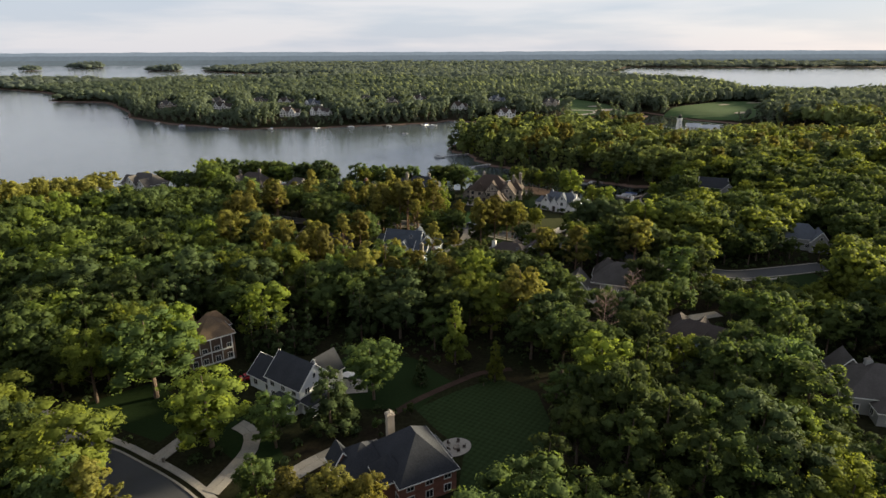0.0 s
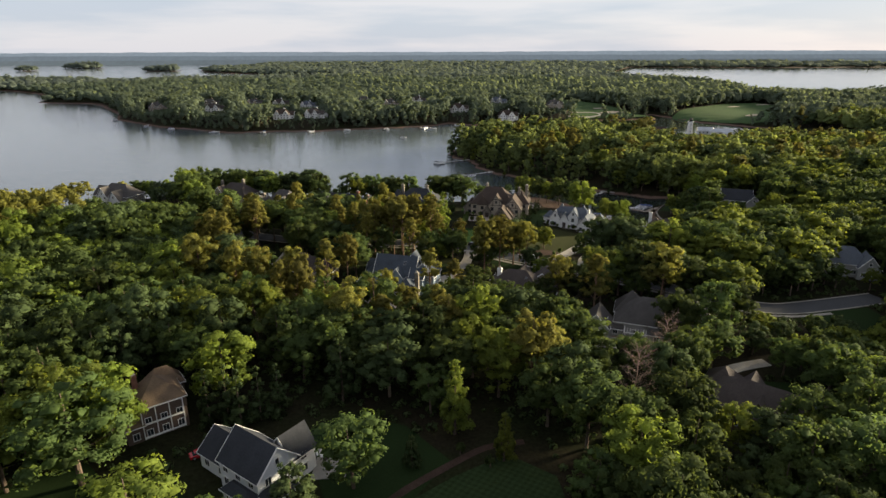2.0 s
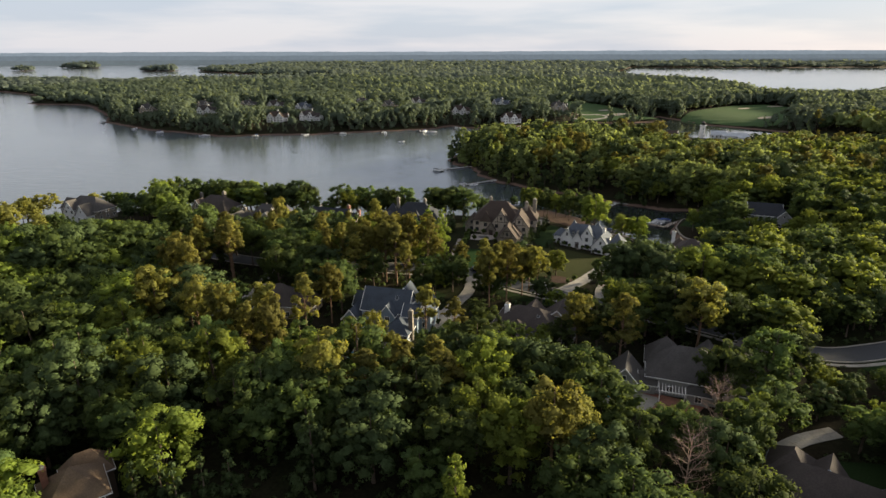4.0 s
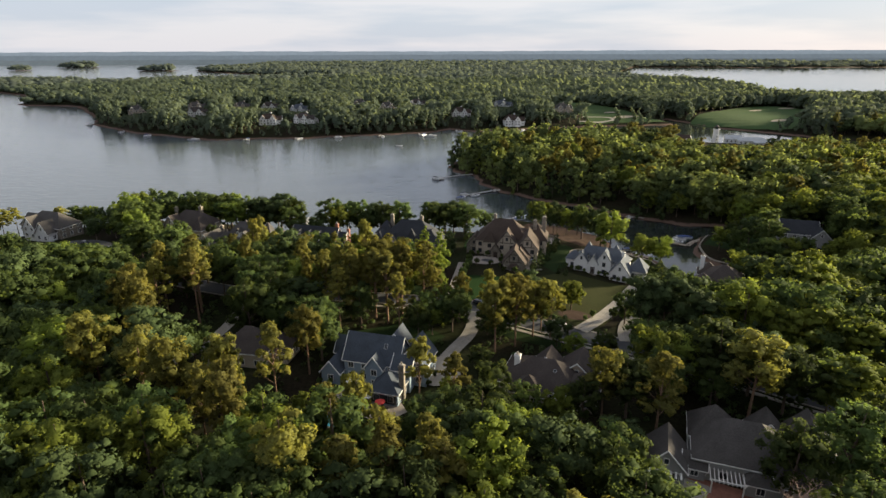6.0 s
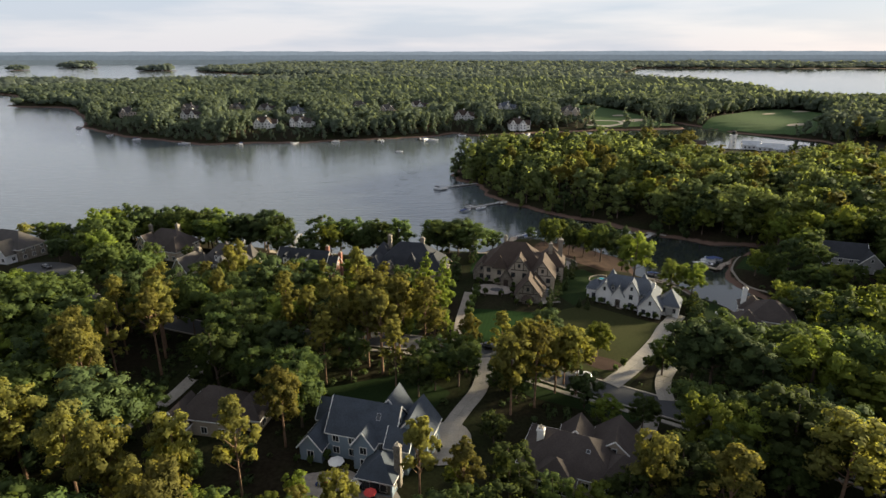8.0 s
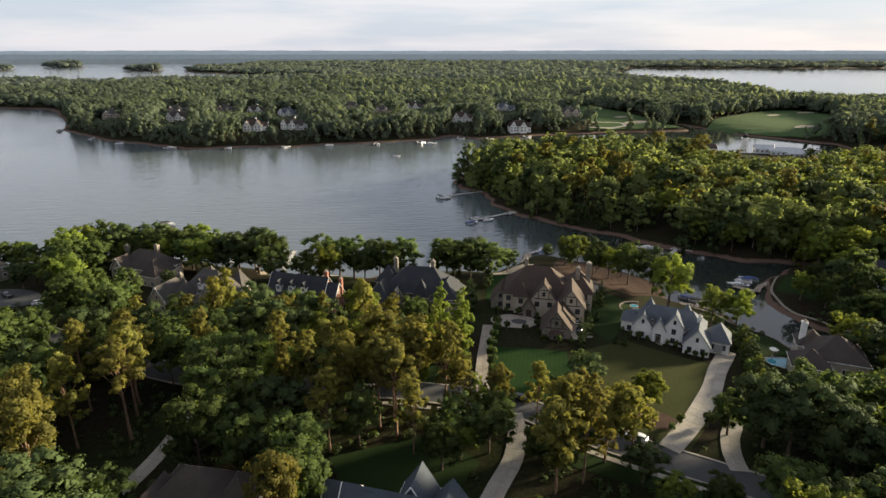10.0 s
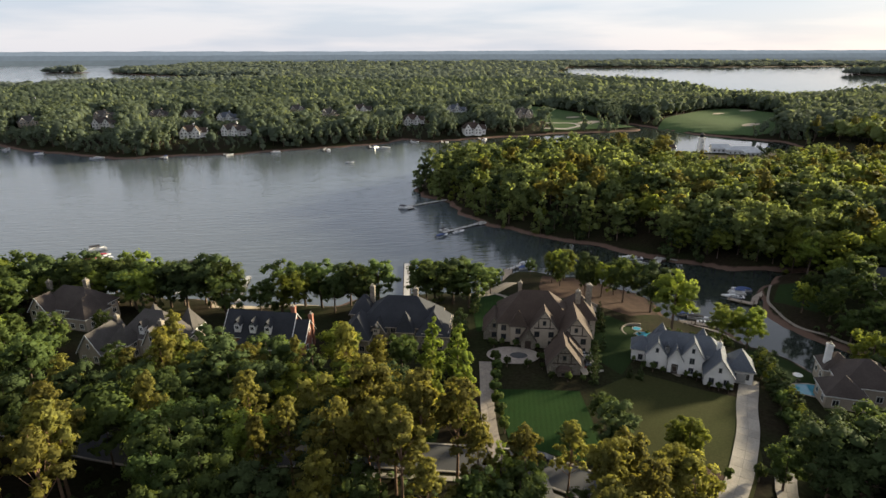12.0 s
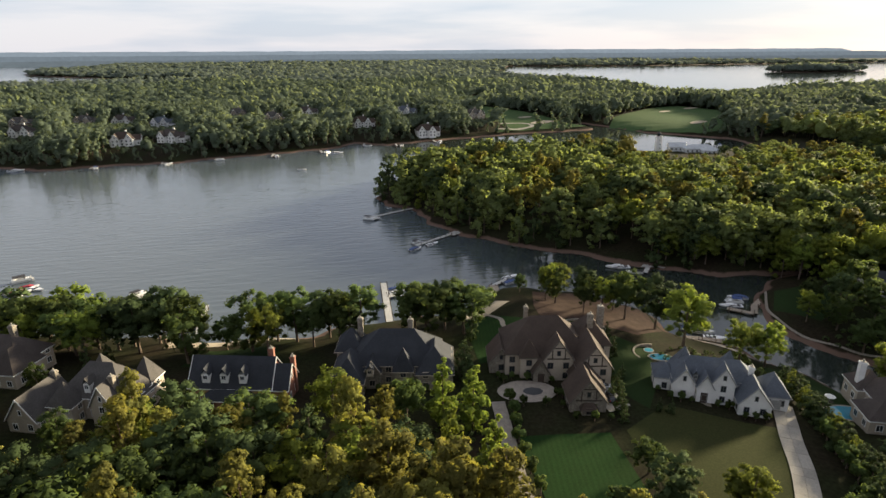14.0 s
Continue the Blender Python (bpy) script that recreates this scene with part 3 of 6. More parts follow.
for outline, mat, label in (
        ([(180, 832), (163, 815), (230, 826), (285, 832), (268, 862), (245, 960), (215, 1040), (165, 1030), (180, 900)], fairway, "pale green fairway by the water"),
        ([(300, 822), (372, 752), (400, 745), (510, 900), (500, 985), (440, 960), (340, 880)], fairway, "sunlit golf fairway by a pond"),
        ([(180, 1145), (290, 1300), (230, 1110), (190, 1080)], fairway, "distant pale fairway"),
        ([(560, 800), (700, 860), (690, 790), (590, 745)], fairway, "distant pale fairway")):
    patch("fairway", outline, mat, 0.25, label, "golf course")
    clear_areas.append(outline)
for x, y, rx, ry in ((236, 858, 22, 8), (430, 912, 12, 5), (492, 945, 18, 7), (404, 800, 16, 7), (228, 900, 12, 5)):
    patch("bunker", oval(x, y, rx, ry, 30), sand, 0.5, "pale sand bunker in a fairway", "bunker")
ribbon("path", [(168, 826), (190, 824), (212, 834), (214, 846), (204, 853), (178, 852)], 4.5, concrete, 0.4, "pale curved cart path on the golf course", "path")
ribbon("path", [(-12.6, 114.9), (-8.3, 120.1), (-1.6, 126.0), (9.5, 134.3), (18.0, 136.3)], 1.8, mulch, 0.10, "brown bare-earth path along the back lawn", "path")
ribbon("path", [(22, 372), (26, 362), (25, 354), (30, 348)], 1.6, paver, 0.18, "curved pale garden path to the dock", "path")
ribbon("path", [(84, 341), (92, 330), (100, 317), (116, 303), (140, 297)], 1.6, paver, 0.18, "pale lakeside path along a sea wall", "path")
ribbon("path", [(160, 306), (132, 316), (124, 326), (119.5, 337), (123, 353), (134, 368)], 0.8, stone, 0.18, "pale stone path along the cove", "path")
for outline in ([(38, 352), (52, 350), (64, 340), (76, 345), (79, 362), (62, 380), (46, 385), (40, 368)], [(20, 262), (40, 245), (46, 252), (33, 263)]):
    patch("mulch_bed", outline, mulch, 0.06, "brown mulch bed under shoreline trees", "mulch bed")
patch("mulch_bed", oval(43.7, 261.0, 5.5, 3.6, -25), mulch, 0.11, "round brown mulch bed under a lawn tree", "mulch bed")
for outline in ([(12, 368), (30, 380), (34, 376), (16, 363)], [(-80, 366), (-40, 366), (-40, 372), (-80, 374)]):
    patch("beach", outline, sand, 0.10, "narrow pale sand beach", "beach")
    clear_areas.append(outline)


# ---- houses ----
footprints = []      # x, y, half width, half depth, turn, clear front: kept free of trees


def roof_shape(w, d, rise, axis, hip, over, thick, z):
    """A closed roof body over a w by d block whose eaves stand at z."""
    bm = bmesh.new()
    z += 0.22
    W, D = w / 2 + over, d / 2 + over
    drop = rise * over / ((d if axis == "x" else w) / 2)
    along, across = (W, D) if axis == "x" else (D, W)
    ridge = max(along - across, 0.05) if hip else along
    base = [(-along, -across), (along, -across), (along, across), (-along, across)]
    put = (lambda a, b, c: (a, b, c)) if axis == "x" else (lambda a, b, c: (-b, a, c))
    if not hip:
        section = [(-across, z - drop), (0, z + rise), (across, z - drop), (across, z - drop - thick), (0, z + rise - 1.3 * thick), (-across, z - drop - thick)]
        ends = [[bm.verts.new(put(e * along, b, c)) for b, c in section] for e in (-1, 1)]
        for i in range(6):
            j = (i + 1) % 6
            bm.faces.new((ends[0][i], ends[0][j], ends[1][j], ends[1][i]))
        for q in ends:
            bm.faces.new((q[0], q[1], q[4], q[5]))
            bm.faces.new((q[1], q[2], q[3], q[4]))
        bmesh.ops.recalc_face_normals(bm, faces=bm.faces[:])
        return bm
    low = [bm.verts.new(put(a, b, z - drop - thick)) for a, b in base]
    eave = [bm.verts.new(put(a, b, z - drop)) for a, b in base]
    top = [bm.verts.new(put(-ridge, 0, z + rise)), bm.verts.new(put(ridge, 0, z + rise))]
    bm.faces.new(low[::-1])
    for i in range(4):
        j = (i + 1) % 4
        bm.faces.new((low[i], low[j], eave[j], eave[i]))
    bm.faces.new((eave[0], eave[1], top[1], top[0]))
    bm.faces.new((eave[2], eave[3], top[0], top[1]))
    bm.faces.new((eave[1], eave[2], top[1]))
    bm.faces.new((eave[3], eave[0], top[0]))
    bmesh.ops.recalc_face_normals(bm, faces=bm.faces[:])
    return bm


def block_wall(w, d, h, rise, axis, hip):
    bm = box(w, d, h + 1.5, 0, 0, -1.5)
    if not hip:
        a, b = (w / 2, d / 2) if axis == "x" else (d / 2, w / 2)
        put = (lambda p, q, c: (p, q, c)) if axis == "x" else (lambda p, q, c: (-q, p, c))
        inset = 0.02
        s = [[bm.verts.new(put(e * a, -b + inset, h - 0.01)), bm.verts.new(put(e * a, b - inset, h - 0.01)), bm.verts.new(put(e * a, 0, h + rise * 0.985 - 0.1))] for e in (-1, 1)]
        bm.faces.new(s[0][::-1])
        bm.faces.new(s[1])
        for i in range(3):
            j = (i + 1) % 3
            bm.faces.new((s[0][i], s[0][j], s[1][j], s[1][i]))
        bmesh.ops.recalc_face_normals(bm, faces=bm.faces[:])
    return bm


_frames = {}


def window_at(parent, m, w, h, frame_mat, mullion=True):
    """A framed window with its panes and sill, on a wall whose outside looks along -y of m."""
    key = (round(w, 2), round(h, 2), frame_mat.name, mullion)
    if key not in _frames:
        bm = bmesh.new()
        t = 0.13
        rings = []
        for y_ in (0.06, -0.10):
            for e in (t, 0.0):
                rings.append([bm.verts.new((sx * (w / 2 + e), y_, sz * (h / 2 + e))) for sx, sz in ((-1, -1), (1, -1), (1, 1), (-1, 1))])
        for i in range(4):
            j = (i + 1) % 4
            for p_, q_ in ((2, 3), (0, 2), (1, 3)):
                bm.faces.new((rings[p_][i], rings[p_][j], rings[q_][j], rings[q_][i]))
        bmesh.ops.recalc_face_normals(bm, faces=bm.faces[:])
        f = bpy.data.meshes.new("window_frame")
        bm.to_mesh(f)
        bm.free()
        f.materials.append(frame_mat)
        bm = box(w, 0.06, h, 0, -0.01, -h / 2)
        g = bpy.data.meshes.new("pane")
        bm.to_mesh(g)
        bm.free()
        g.materials.append(pane_mat)
        bm = box(0.07, 0.08, h, 0, -0.05, -h / 2)
        bar = bpy.data.meshes.new("glazing_bar")
        bm.to_mesh(bar)
        bm.free()
        bar.materials.append(frame_mat)
        _frames[key] = (f, g, bar)
    f, g, bar = _frames[key]
    a = new("window", f)
    a.parent, a.matrix_basis = parent, m
    b = new("pane", g)
    b.parent = a
    if mullion:
        c = new("glazing_bar", bar)
        c.parent = a
    return a


def house(name, label, x, y, turn, base, wall_mat, roof_mat, blocks, chimneys=(), dormers=(), skylights=(), frame_mat=None,
          chimney_mat=None, garage=(), spare=4.0, detail=True, scale=1.0):
    """blocks: (x, y, w, d, eave, rise, ridge axis, hip, wall material or None); chimneys: (x, y, w, d, top)."""
    frame_mat = frame_mat or trim_white
    home = thing(name, pose(x, y, base, 0, 0, turn) @ Matrix.Diagonal((scale, scale, 1, 1)), label, "house")
    c, s = math.cos(radians(turn)), math.sin(radians(turn))
    for k, b in enumerate(blocks):
        bx, by, w, d, h, rise, axis, hip, mat = b
        wall = part("wall", block_wall(w, d, h, rise, axis, hip), mat or wall_mat, home)
        wall.location = (bx, by, 0)
        roof = part("roof", roof_shape(w, d, rise, axis, hip, 0.45, 0.22, h), roof_mat, home)
        roof.location = (bx, by, 0.004 * k)
        if detail:                                      # boards along the eaves
            W_, D_ = w / 2 + 0.47, d / 2 + 0.47
            z_e = h + 0.22 - rise * 0.45 / ((d if axis == "x" else w) / 2) - 0.26
            if hip:
                bm = bmesh.new()
                ring = [[bm.verts.new((sx * (W_ + o), sy * (D_ + o), z)) for sx, sy in ((-1, -1), (1, -1), (1, 1), (-1, 1))]
                        for o, z in ((0, z_e), (0.05, z_e), (0.05, z_e + 0.24), (0, z_e + 0.24))]
                for a, b in zip(ring, ring[1:] + ring[:1]):
                    for i in range(4):
                        j = (i + 1) % 4
                        bm.faces.new((a[i], a[j], b[j], b[i]))
                bmesh.ops.recalc_face_normals(bm, faces=bm.faces[:])
                part("fascia", bm, frame_mat, home).location = (bx, by, 0.004 * k)
            else:
                for e in (-1, 1):
                    bm = box(2 * W_ - 0.1, 0.06, 0.24, 0, e * (D_ + 0.01), z_e) if axis == "x" else box(0.06, 2 * D_ - 0.1, 0.24, e * (W_ + 0.01), 0, z_e)
                    part("fascia", bm, frame_mat, home).location = (bx, by, 0.004 * k)
        if not hip and detail:                          # pale barge boards on the gable ends
            a, r = (w / 2 + 0.45, d / 2 + 0.45) if axis == "x" else (d / 2 + 0.45, w / 2 + 0.45)
            drop = rise * 0.45 / (r - 0.45)
            for e in ((-1, 1) if axis == "x" else (-1,)):
                for q in (-1, 1):
                    pts = [(q * r, h - drop), (0, h + rise)]
                    p0, p1 = [((e * (a + 0.03), u, z) if axis == "x" else (u, e * (a + 0.03), z)) for u, z in pts]
                    board = part("barge_board", rod(0.15, 0.15, (p0[0], p0[1], p0[2] + 0.1), (p1[0], p1[1], p1[2] + 0.1), None, 4), frame_mat, home)
                    board.location = (bx, by, 0.004 * k)
        wx, wy = x + scale * (c * bx - s * by), y + scale * (s * bx + c * by)
        footprints.append((wx, wy, scale * w / 2 + spare, scale * d / 2 + spare, turn, 12 if y > 700 else 7))
        if not detail:
            continue
        rows = (1.5, 4.4) if h > 4.8 else (1.5,)
        for face, (length, depth) in {0: (w, d), 1: (d, w), 2: (w, d), 3: (d, w)}.items():
            if face == 2:
                continue
            ang = face * math.pi / 2
            nx, ny = math.sin(ang), -math.cos(ang)
            count = max(1, int(length / 3.4))
            for row, zc in enumerate(rows):
                for i in range(count):
                    u = (i + 0.5) / count * length - length / 2
                    lx = bx + nx * depth / 2 + math.cos(ang) * u
                    ly = by + ny * depth / 2 + math.sin(ang) * u
                    if any(abs(lx + nx * 0.8 - o[0]) < o[2] / 2 + 0.6 and abs(ly + ny * 0.8 - o[1]) < o[3] / 2 + 0.6 and o[4] > zc - 0.9
                           for j, o in enumerate(blocks) if j != k):
                        continue
                    wide = 1.35 if length / count > 2.6 else 0.95
                    window_at(home, pose(lx, ly, zc, 0, 0, math.degrees(ang)), wide, 1.55, frame_mat)
            gable_face = (axis == "y" and face == 0) or (axis == "x" and face in (1, 3))
            if not hip and gable_face and rise > 3.2:
                lx, ly = bx + nx * depth / 2, by + ny * depth / 2
                window_at(home, pose(lx, ly, h + rise * 0.35, 0, 0, math.degrees(ang)), 0.8, 1.2, frame_mat, False)
    for cx, cy, w, d, top in chimneys:
        bm = box(w, d, top, 0, 0, 0)
        box(w + 0.25, d + 0.25, 0.3, 0, 0, top - 0.5, bm)
        ch = part("chimney", bm, chimney_mat or wall_mat, home)
        ch.location = (cx, cy, 0)
        bm = box(w * 0.8, d * 0.8, 0.15, 0, 0, top)
        rod(0.22, 0.18, (0, 0, top + 0.1), (0, 0, top + 0.75), bm)
        part("flue", bm, concrete, ch)
    for dx, dy, w, d, h0, h1, rise in dormers:
        dm = part("dormer", box(w, d, h1 - h0, 0, 0, h0), frame_mat, home, "white painted dormer")
        dm.location = (dx, dy, 0)
        part("dormer_roof", roof_shape(w, d, rise, "y", False, 0.25, 0.14, h1), roof_mat, dm)
        window_at(dm, pose(0, -d / 2, (h0 * 0.35 + h1 * 0.65), 0, 0, 0), w * 0.55, (h1 - h0) * 0.42, frame_mat)
    for sx, sy, sz, w, h, tilt in skylights:
        sk = part("skylight", box(w, h, 0.12), metal_grey, home)
        sk.matrix_basis = pose(sx, sy, sz, tilt, 0, 0)
        part("pane", box(w - 0.16, h - 0.16, 0.04, 0, 0, 0.115), pane_mat, sk)
    for gx_, gy_, w, h, ang in garage:
        door = part("garage_door", box(w, 0.12, h, 0, -0.03, 0), frame_mat, home)
        door.matrix_basis = pose(gx_, gy_, 0.02, 0, 0, ang)
        for i in range(1, 4):
            part("door_panel", box(w - 0.2, 0.05, h / 4 - 0.12, 0, -0.10, h / 4 * i - h / 4 + 0.06), frame_mat, door)
    return home


X, Y, GABLE, HIP = "x", "y", False, True
mansion = house("mansion", "large stone and stucco mansion with steep brown roofs and half-timbered gables", 27.0, 327.2, -12, 8.1, stucco, roof_brown, [
    (0, 0, 23, 15, 6.3, 7.2, X, HIP, None), (-12.5, -2, 6.5, 9, 3.2, 3.8, Y, GABLE, stone),
    (2.5, -8.5, 8.5, 5, 6.0, 5.6, Y, GABLE, None), (-5.2, -8, 4.6, 3, 6.6, 3.8, Y, HIP, None),
    (-2.2, -10, 4.2, 4, 3.0, 3.2, Y, GABLE, stone), (11.5, -9, 9, 11, 5.8, 5.6, Y, GABLE, None),
    (9, -16, 7.5, 9, 3.2, 4.2, Y, GABLE, None), (7.2, -22.0, 9, 8.6, 3.2, 5.6, Y, GABLE, stone),
    (14, 4, 10, 12, 6.0, 5.6, Y, HIP, None), (7.2, -26.9, 3.6, 1.6, 2.2, 0.9, X, HIP, stone)],
    chimneys=((-4.6, 4.4, 1.2, 1.2, 14.4), (13.6, 1.5, 1.5, 1.4, 13.4), (17.4, 5.0, 1.7, 1.7, 14.2)), chimney_mat=stone, frame_mat=trim_dark, spare=6, scale=0.95)
for gx0, gy0, w, e, r in ((2.5, -11.0, 8.5, 6.0, 5.6), (11.5, -14.5, 9, 5.8, 5.6), (7.2, -26.3, 9, 3.2, 5.6)):
    for q in (-1, 1):
        beam = part("timber_beam", box(0.28, 0.12, r * 0.62, q * w * 0.2, gy0 - 0.05, e + 0.1), timber, mansion)
        beam.location.x = gx0
    cross = part("timber_beam", box(w * 0.72, 0.13, 0.3, gx0, gy0 - 0.051, e + 0.2), timber, mansion)
    cross = part("timber_beam", box(w * 0.34, 0.13, 0.28, gx0, gy0 - 0.051, e + r * 0.58), timber, mansion)
part("door", box(1.8, 0.15, 2.6, -2.2, -12.05, 0), timber, mansion, "dark arched front door")

white_house = house("house", "white painted brick house with steep slate-grey roofs", 64.1, 305.3, -26, 7.1, brick_white, roof_slate, [
    (0, 0, 24, 10, 5.0, 4.2, X, HIP, None), (-14, 0.5, 6, 8, 3.8, 2.6, X, HIP, None), (-9, -4.5, 6.6, 5, 4.4, 3.8, Y, GABLE, None),
    (1.8, -5.8, 6.2, 4, 6.0, 4.0, Y, GABLE, None), (-3.2, -6.4, 4.4, 3.4, 4.6, 3.0, Y, GABLE, None),
    (9.8, -8, 8.6, 8, 3.2, 4.6, Y, GABLE, None), (16.6, -1.5, 7.5, 9, 3.4, 4.0, Y, HIP, None), (-8, 4, 6, 6, 5, 4.9, Y, HIP, None), (5, 4, 6, 6, 5, 4.9, Y, HIP, None)],
    chimneys=((9.6, -3.5, 1.3, 1.3, 9.5),), chimney_mat=brick_white, dormers=((-5.9, -4.6, 1.3, 2.4, 4.8, 6.6, 0.9), (9.2, -7.4, 1.3, 5, 4.2, 6.3, 0.9)),
    garage=((16.8, -6.55, 2.7, 2.4, 0),), frame_mat=siding_grey, spare=6, scale=0.82)
part("door", box(2.0, 0.2, 2.9, -3.2, -8.1, 0), timber, white_house, "dark double front door")
part("garden_step", box(4.2, 1.6, 0.3, -3.2, -9.1, -0.1), stone, white_house, "stone doorstep")

house("house", "dark brick house with charcoal hipped roofs and twin chimneys", -12.5, 331.5, -12, 7.6, stone, roof_dark, [
    (0, 0, 23, 14, 5.8, 6.6, X, HIP, None), (-11.8, -7, 8, 13, 4.6, 4.6, Y, HIP, None), (10, -3, 9, 14, 5.0, 5.0, Y, HIP, None),
    (2, -7.6, 4.6, 3.6, 6.0, 5.0, Y, HIP, None), (-13, 5, 7, 9, 5.8, 4.4, X, HIP, None), (-6, -6.8, 4, 4, 4.8, 3.2, Y, GABLE, None)],
    chimneys=((-10.5, 6, 1.4, 1.2, 12.8), (3.4, 3.8, 1.4, 1.2, 13.4)), chimney_mat=stone, frame_mat=stucco,
    dormers=((-6.2, -9.8, 1.6, 2.6, 4.8, 6.8, 1.0),), spare=6)

house("house", "dark red brick house with a long charcoal roof and white dormers", -53.5, 330, -15, 7.4, brick_mat, roof_dark, [
    (0, 0, 22, 11, 4.6, 5.8, X, GABLE, None), (0, -6.5, 13, 4, 2.8, 1.6, X, HIP, None), (12.5, -1, 6, 9, 4.4, 4.6, X, GABLE, None)],
    chimneys=((9.3, 2.5, 1.4, 1.2, 11.6), (15.4, 1.5, 1.2, 1.2, 10)), dormers=((-6.4, -3.6, 1.9, 3.2, 5.6, 8.0, 1.5), (-1.4, -3.6, 1.9, 3.2, 5.6, 8.0, 1.5), (3.6, -3.6, 1.9, 3.2, 5.6, 8.0, 1.5)), spare=6, scale=0.92)

house("house", "grey stucco house with weathered hipped roofs and a garage wing", -84, 331, -20, 7.4, stucco, roof_grey, [
    (0, 0, 20, 13, 5.8, 6.2, X, HIP, None), (-14.5, -8, 9, 14, 3.4, 5.4, Y, GABLE, None), (-6, -8, 7, 6, 5.6, 4.6, Y, HIP, None),
    (5.5, -7, 6.6, 5, 5.6, 4.8, Y, GABLE, None), (-5, 6, 6, 6, 6.2, 5, Y, HIP, None), (9, 6, 6, 6, 6.2, 5, Y, HIP, None), (9, -1.5, 7, 11, 5.0, 5.0, Y, HIP, None)],
    chimneys=((-14, -2, 1.6, 1.2, 9.8), (6.5, -5, 1.6, 1.4, 11.2)), chimney_mat=stone, dormers=((-1, -4.4, 1.8, 3, 6.6, 9.0, 1.3), (-15, -11.5, 2.2, 3.0, 4.6, 6.4, 1.0)), spare=6, scale=0.84)

house("house", "lakeside house with white gables, stone walls and a grey roof", -184, 354, -18, 7.2, stone, roof_grey, [
    (0, 0, 22, 12, 5.2, 5.6, X, HIP, None), (-4, -6.5, 7.5, 5, 5.0, 5.0, Y, GABLE, siding_white), (5.5, -7.5, 7.5, 6, 3.8, 5.0, Y, GABLE, siding_white), (-13, 2, 8, 10, 4, 4.4, X, GABLE, None)], spare=6)
house("house", "tan lakeside house with grey hipped roof and stone chimneys", -118, 357, -20, 7.0, stucco, roof_taupe, [
    (0, 0, 20, 12, 5.2, 5.4, X, HIP, None), (-6, -6.5, 7, 5, 5.0, 4.6, Y, GABLE, None), (8, -4, 7, 10, 4.6, 4.8, Y, HIP, None)],
    chimneys=((3, 2, 1.5, 1.3, 12.4), (-11, 1, 1.3, 1.3, 11)), chimney_mat=stone)
house("house", "house among pines with a tan shingled hip roof", -52, 234, -10, 8.6, stucco, roof_taupe, [
    (0, 0, 13, 11, 4.4, 5.0, X, HIP, None), (8, 2, 7, 8, 3.4, 3.8, Y, HIP, None), (-6, -4, 6, 8, 3.4, 3.8, Y, GABLE, None)], spare=3)

blue_house = house("house", "blue-grey clapboard house with slate roofs and a screened porch", -15.8, 225, -15.5, 8.8, siding_blue, roof_blue, [
    (0, 0, 14.5, 9.5, 5.9, 5.4, X, GABLE, None), (1.8, -5.6, 4.4, 3, 5.9, 3.0, Y, GABLE, None), (-10, -2, 5, 11, 3.2, 3.0, Y, GABLE, None),
    (6.5, -8.8, 7.2, 8, 3.2, 2.9, Y, HIP, None), (10.2, 2, 7.5, 9, 5.5, 4.8, Y, GABLE, None), (3.8, 6, 6, 6, 6, 4.6, Y, GABLE, None),
    (8.6, -3, 4.6, 6, 5.6, 2.6, X, GABLE, None), (-9.5, 4, 6, 6, 4.2, 3.4, X, GABLE, None)],
    chimneys=((10.2, -9.6, 1.3, 1.1, 9.4),), chimney_mat=stone, dormers=((11.2, -1.5, 1.8, 3.2, 6.2, 8.2, 1.3),), skylights=((3.3, -1.9, 9.25, 0.9, 1.4, 48),), spare=5)
part("screen", box(6.5, 0.1, 2.5, 6.5, -12.85, 0.15), pane_mat, blue_house, "dark porch screen")
house("house", "low house with a taupe shingled roof and a white chimney", 26.5, 218.5, -22, 8.8, stucco, roof_taupe, [
    (0, 0, 19, 13, 3.4, 4.6, X, HIP, None), (8, 6.5, 9, 9, 3.3, 3.8, Y, GABLE, None), (-2, -6.5, 8, 6, 3.2, 3.2, Y, HIP, None), (10, -2, 8, 9, 3.4, 3.8, X, HIP, None), (0, 6, 7, 6, 3.3, 3.6, Y, GABLE, None)],
    chimneys=((-6.4, -1, 1.4, 1.2, 8.4),), chimney_mat=brick_white, skylights=((3.4, -2.4, 6.45, 0.8, 0.8, 35),), spare=5)
grey_house = house("house", "large grey-sided house with brown-grey roofs and a white pergola", 62.6, 189.6, -20, 8.6, siding_grey, roof_grey, [
    (0, 0, 19, 14, 4.6, 5.6, X, HIP, None), (9.5, -2.5, 9, 12, 4.3, 4.6, Y, HIP, None), (5, 7, 7, 6, 4.4, 3.8, Y, GABLE, None), (13, 7, 8, 9, 4.2, 4.4, Y, GABLE, None),
    (-5.5, 4.5, 9, 8, 4.7, 5.3, Y, HIP, None), (2.5, -8, 5, 3, 2.9, 1.2, X, HIP, None)], spare=5)
for i in range(9):
    part("pergola_beam", box(0.12, 4.2, 0.22, -6.4 + i * 0.75, -9.2, 2.75), trim_white, grey_house)
for px_ in (-6.2, -0.6):
    part("pergola_post", box(0.25, 0.25, 2.75, px_, -11.0, 0), trim_white, grey_house)
part("pergola_rail", box(6.6, 0.16, 0.24, -3.4, -11.0, 2.97), trim_white, grey_house)
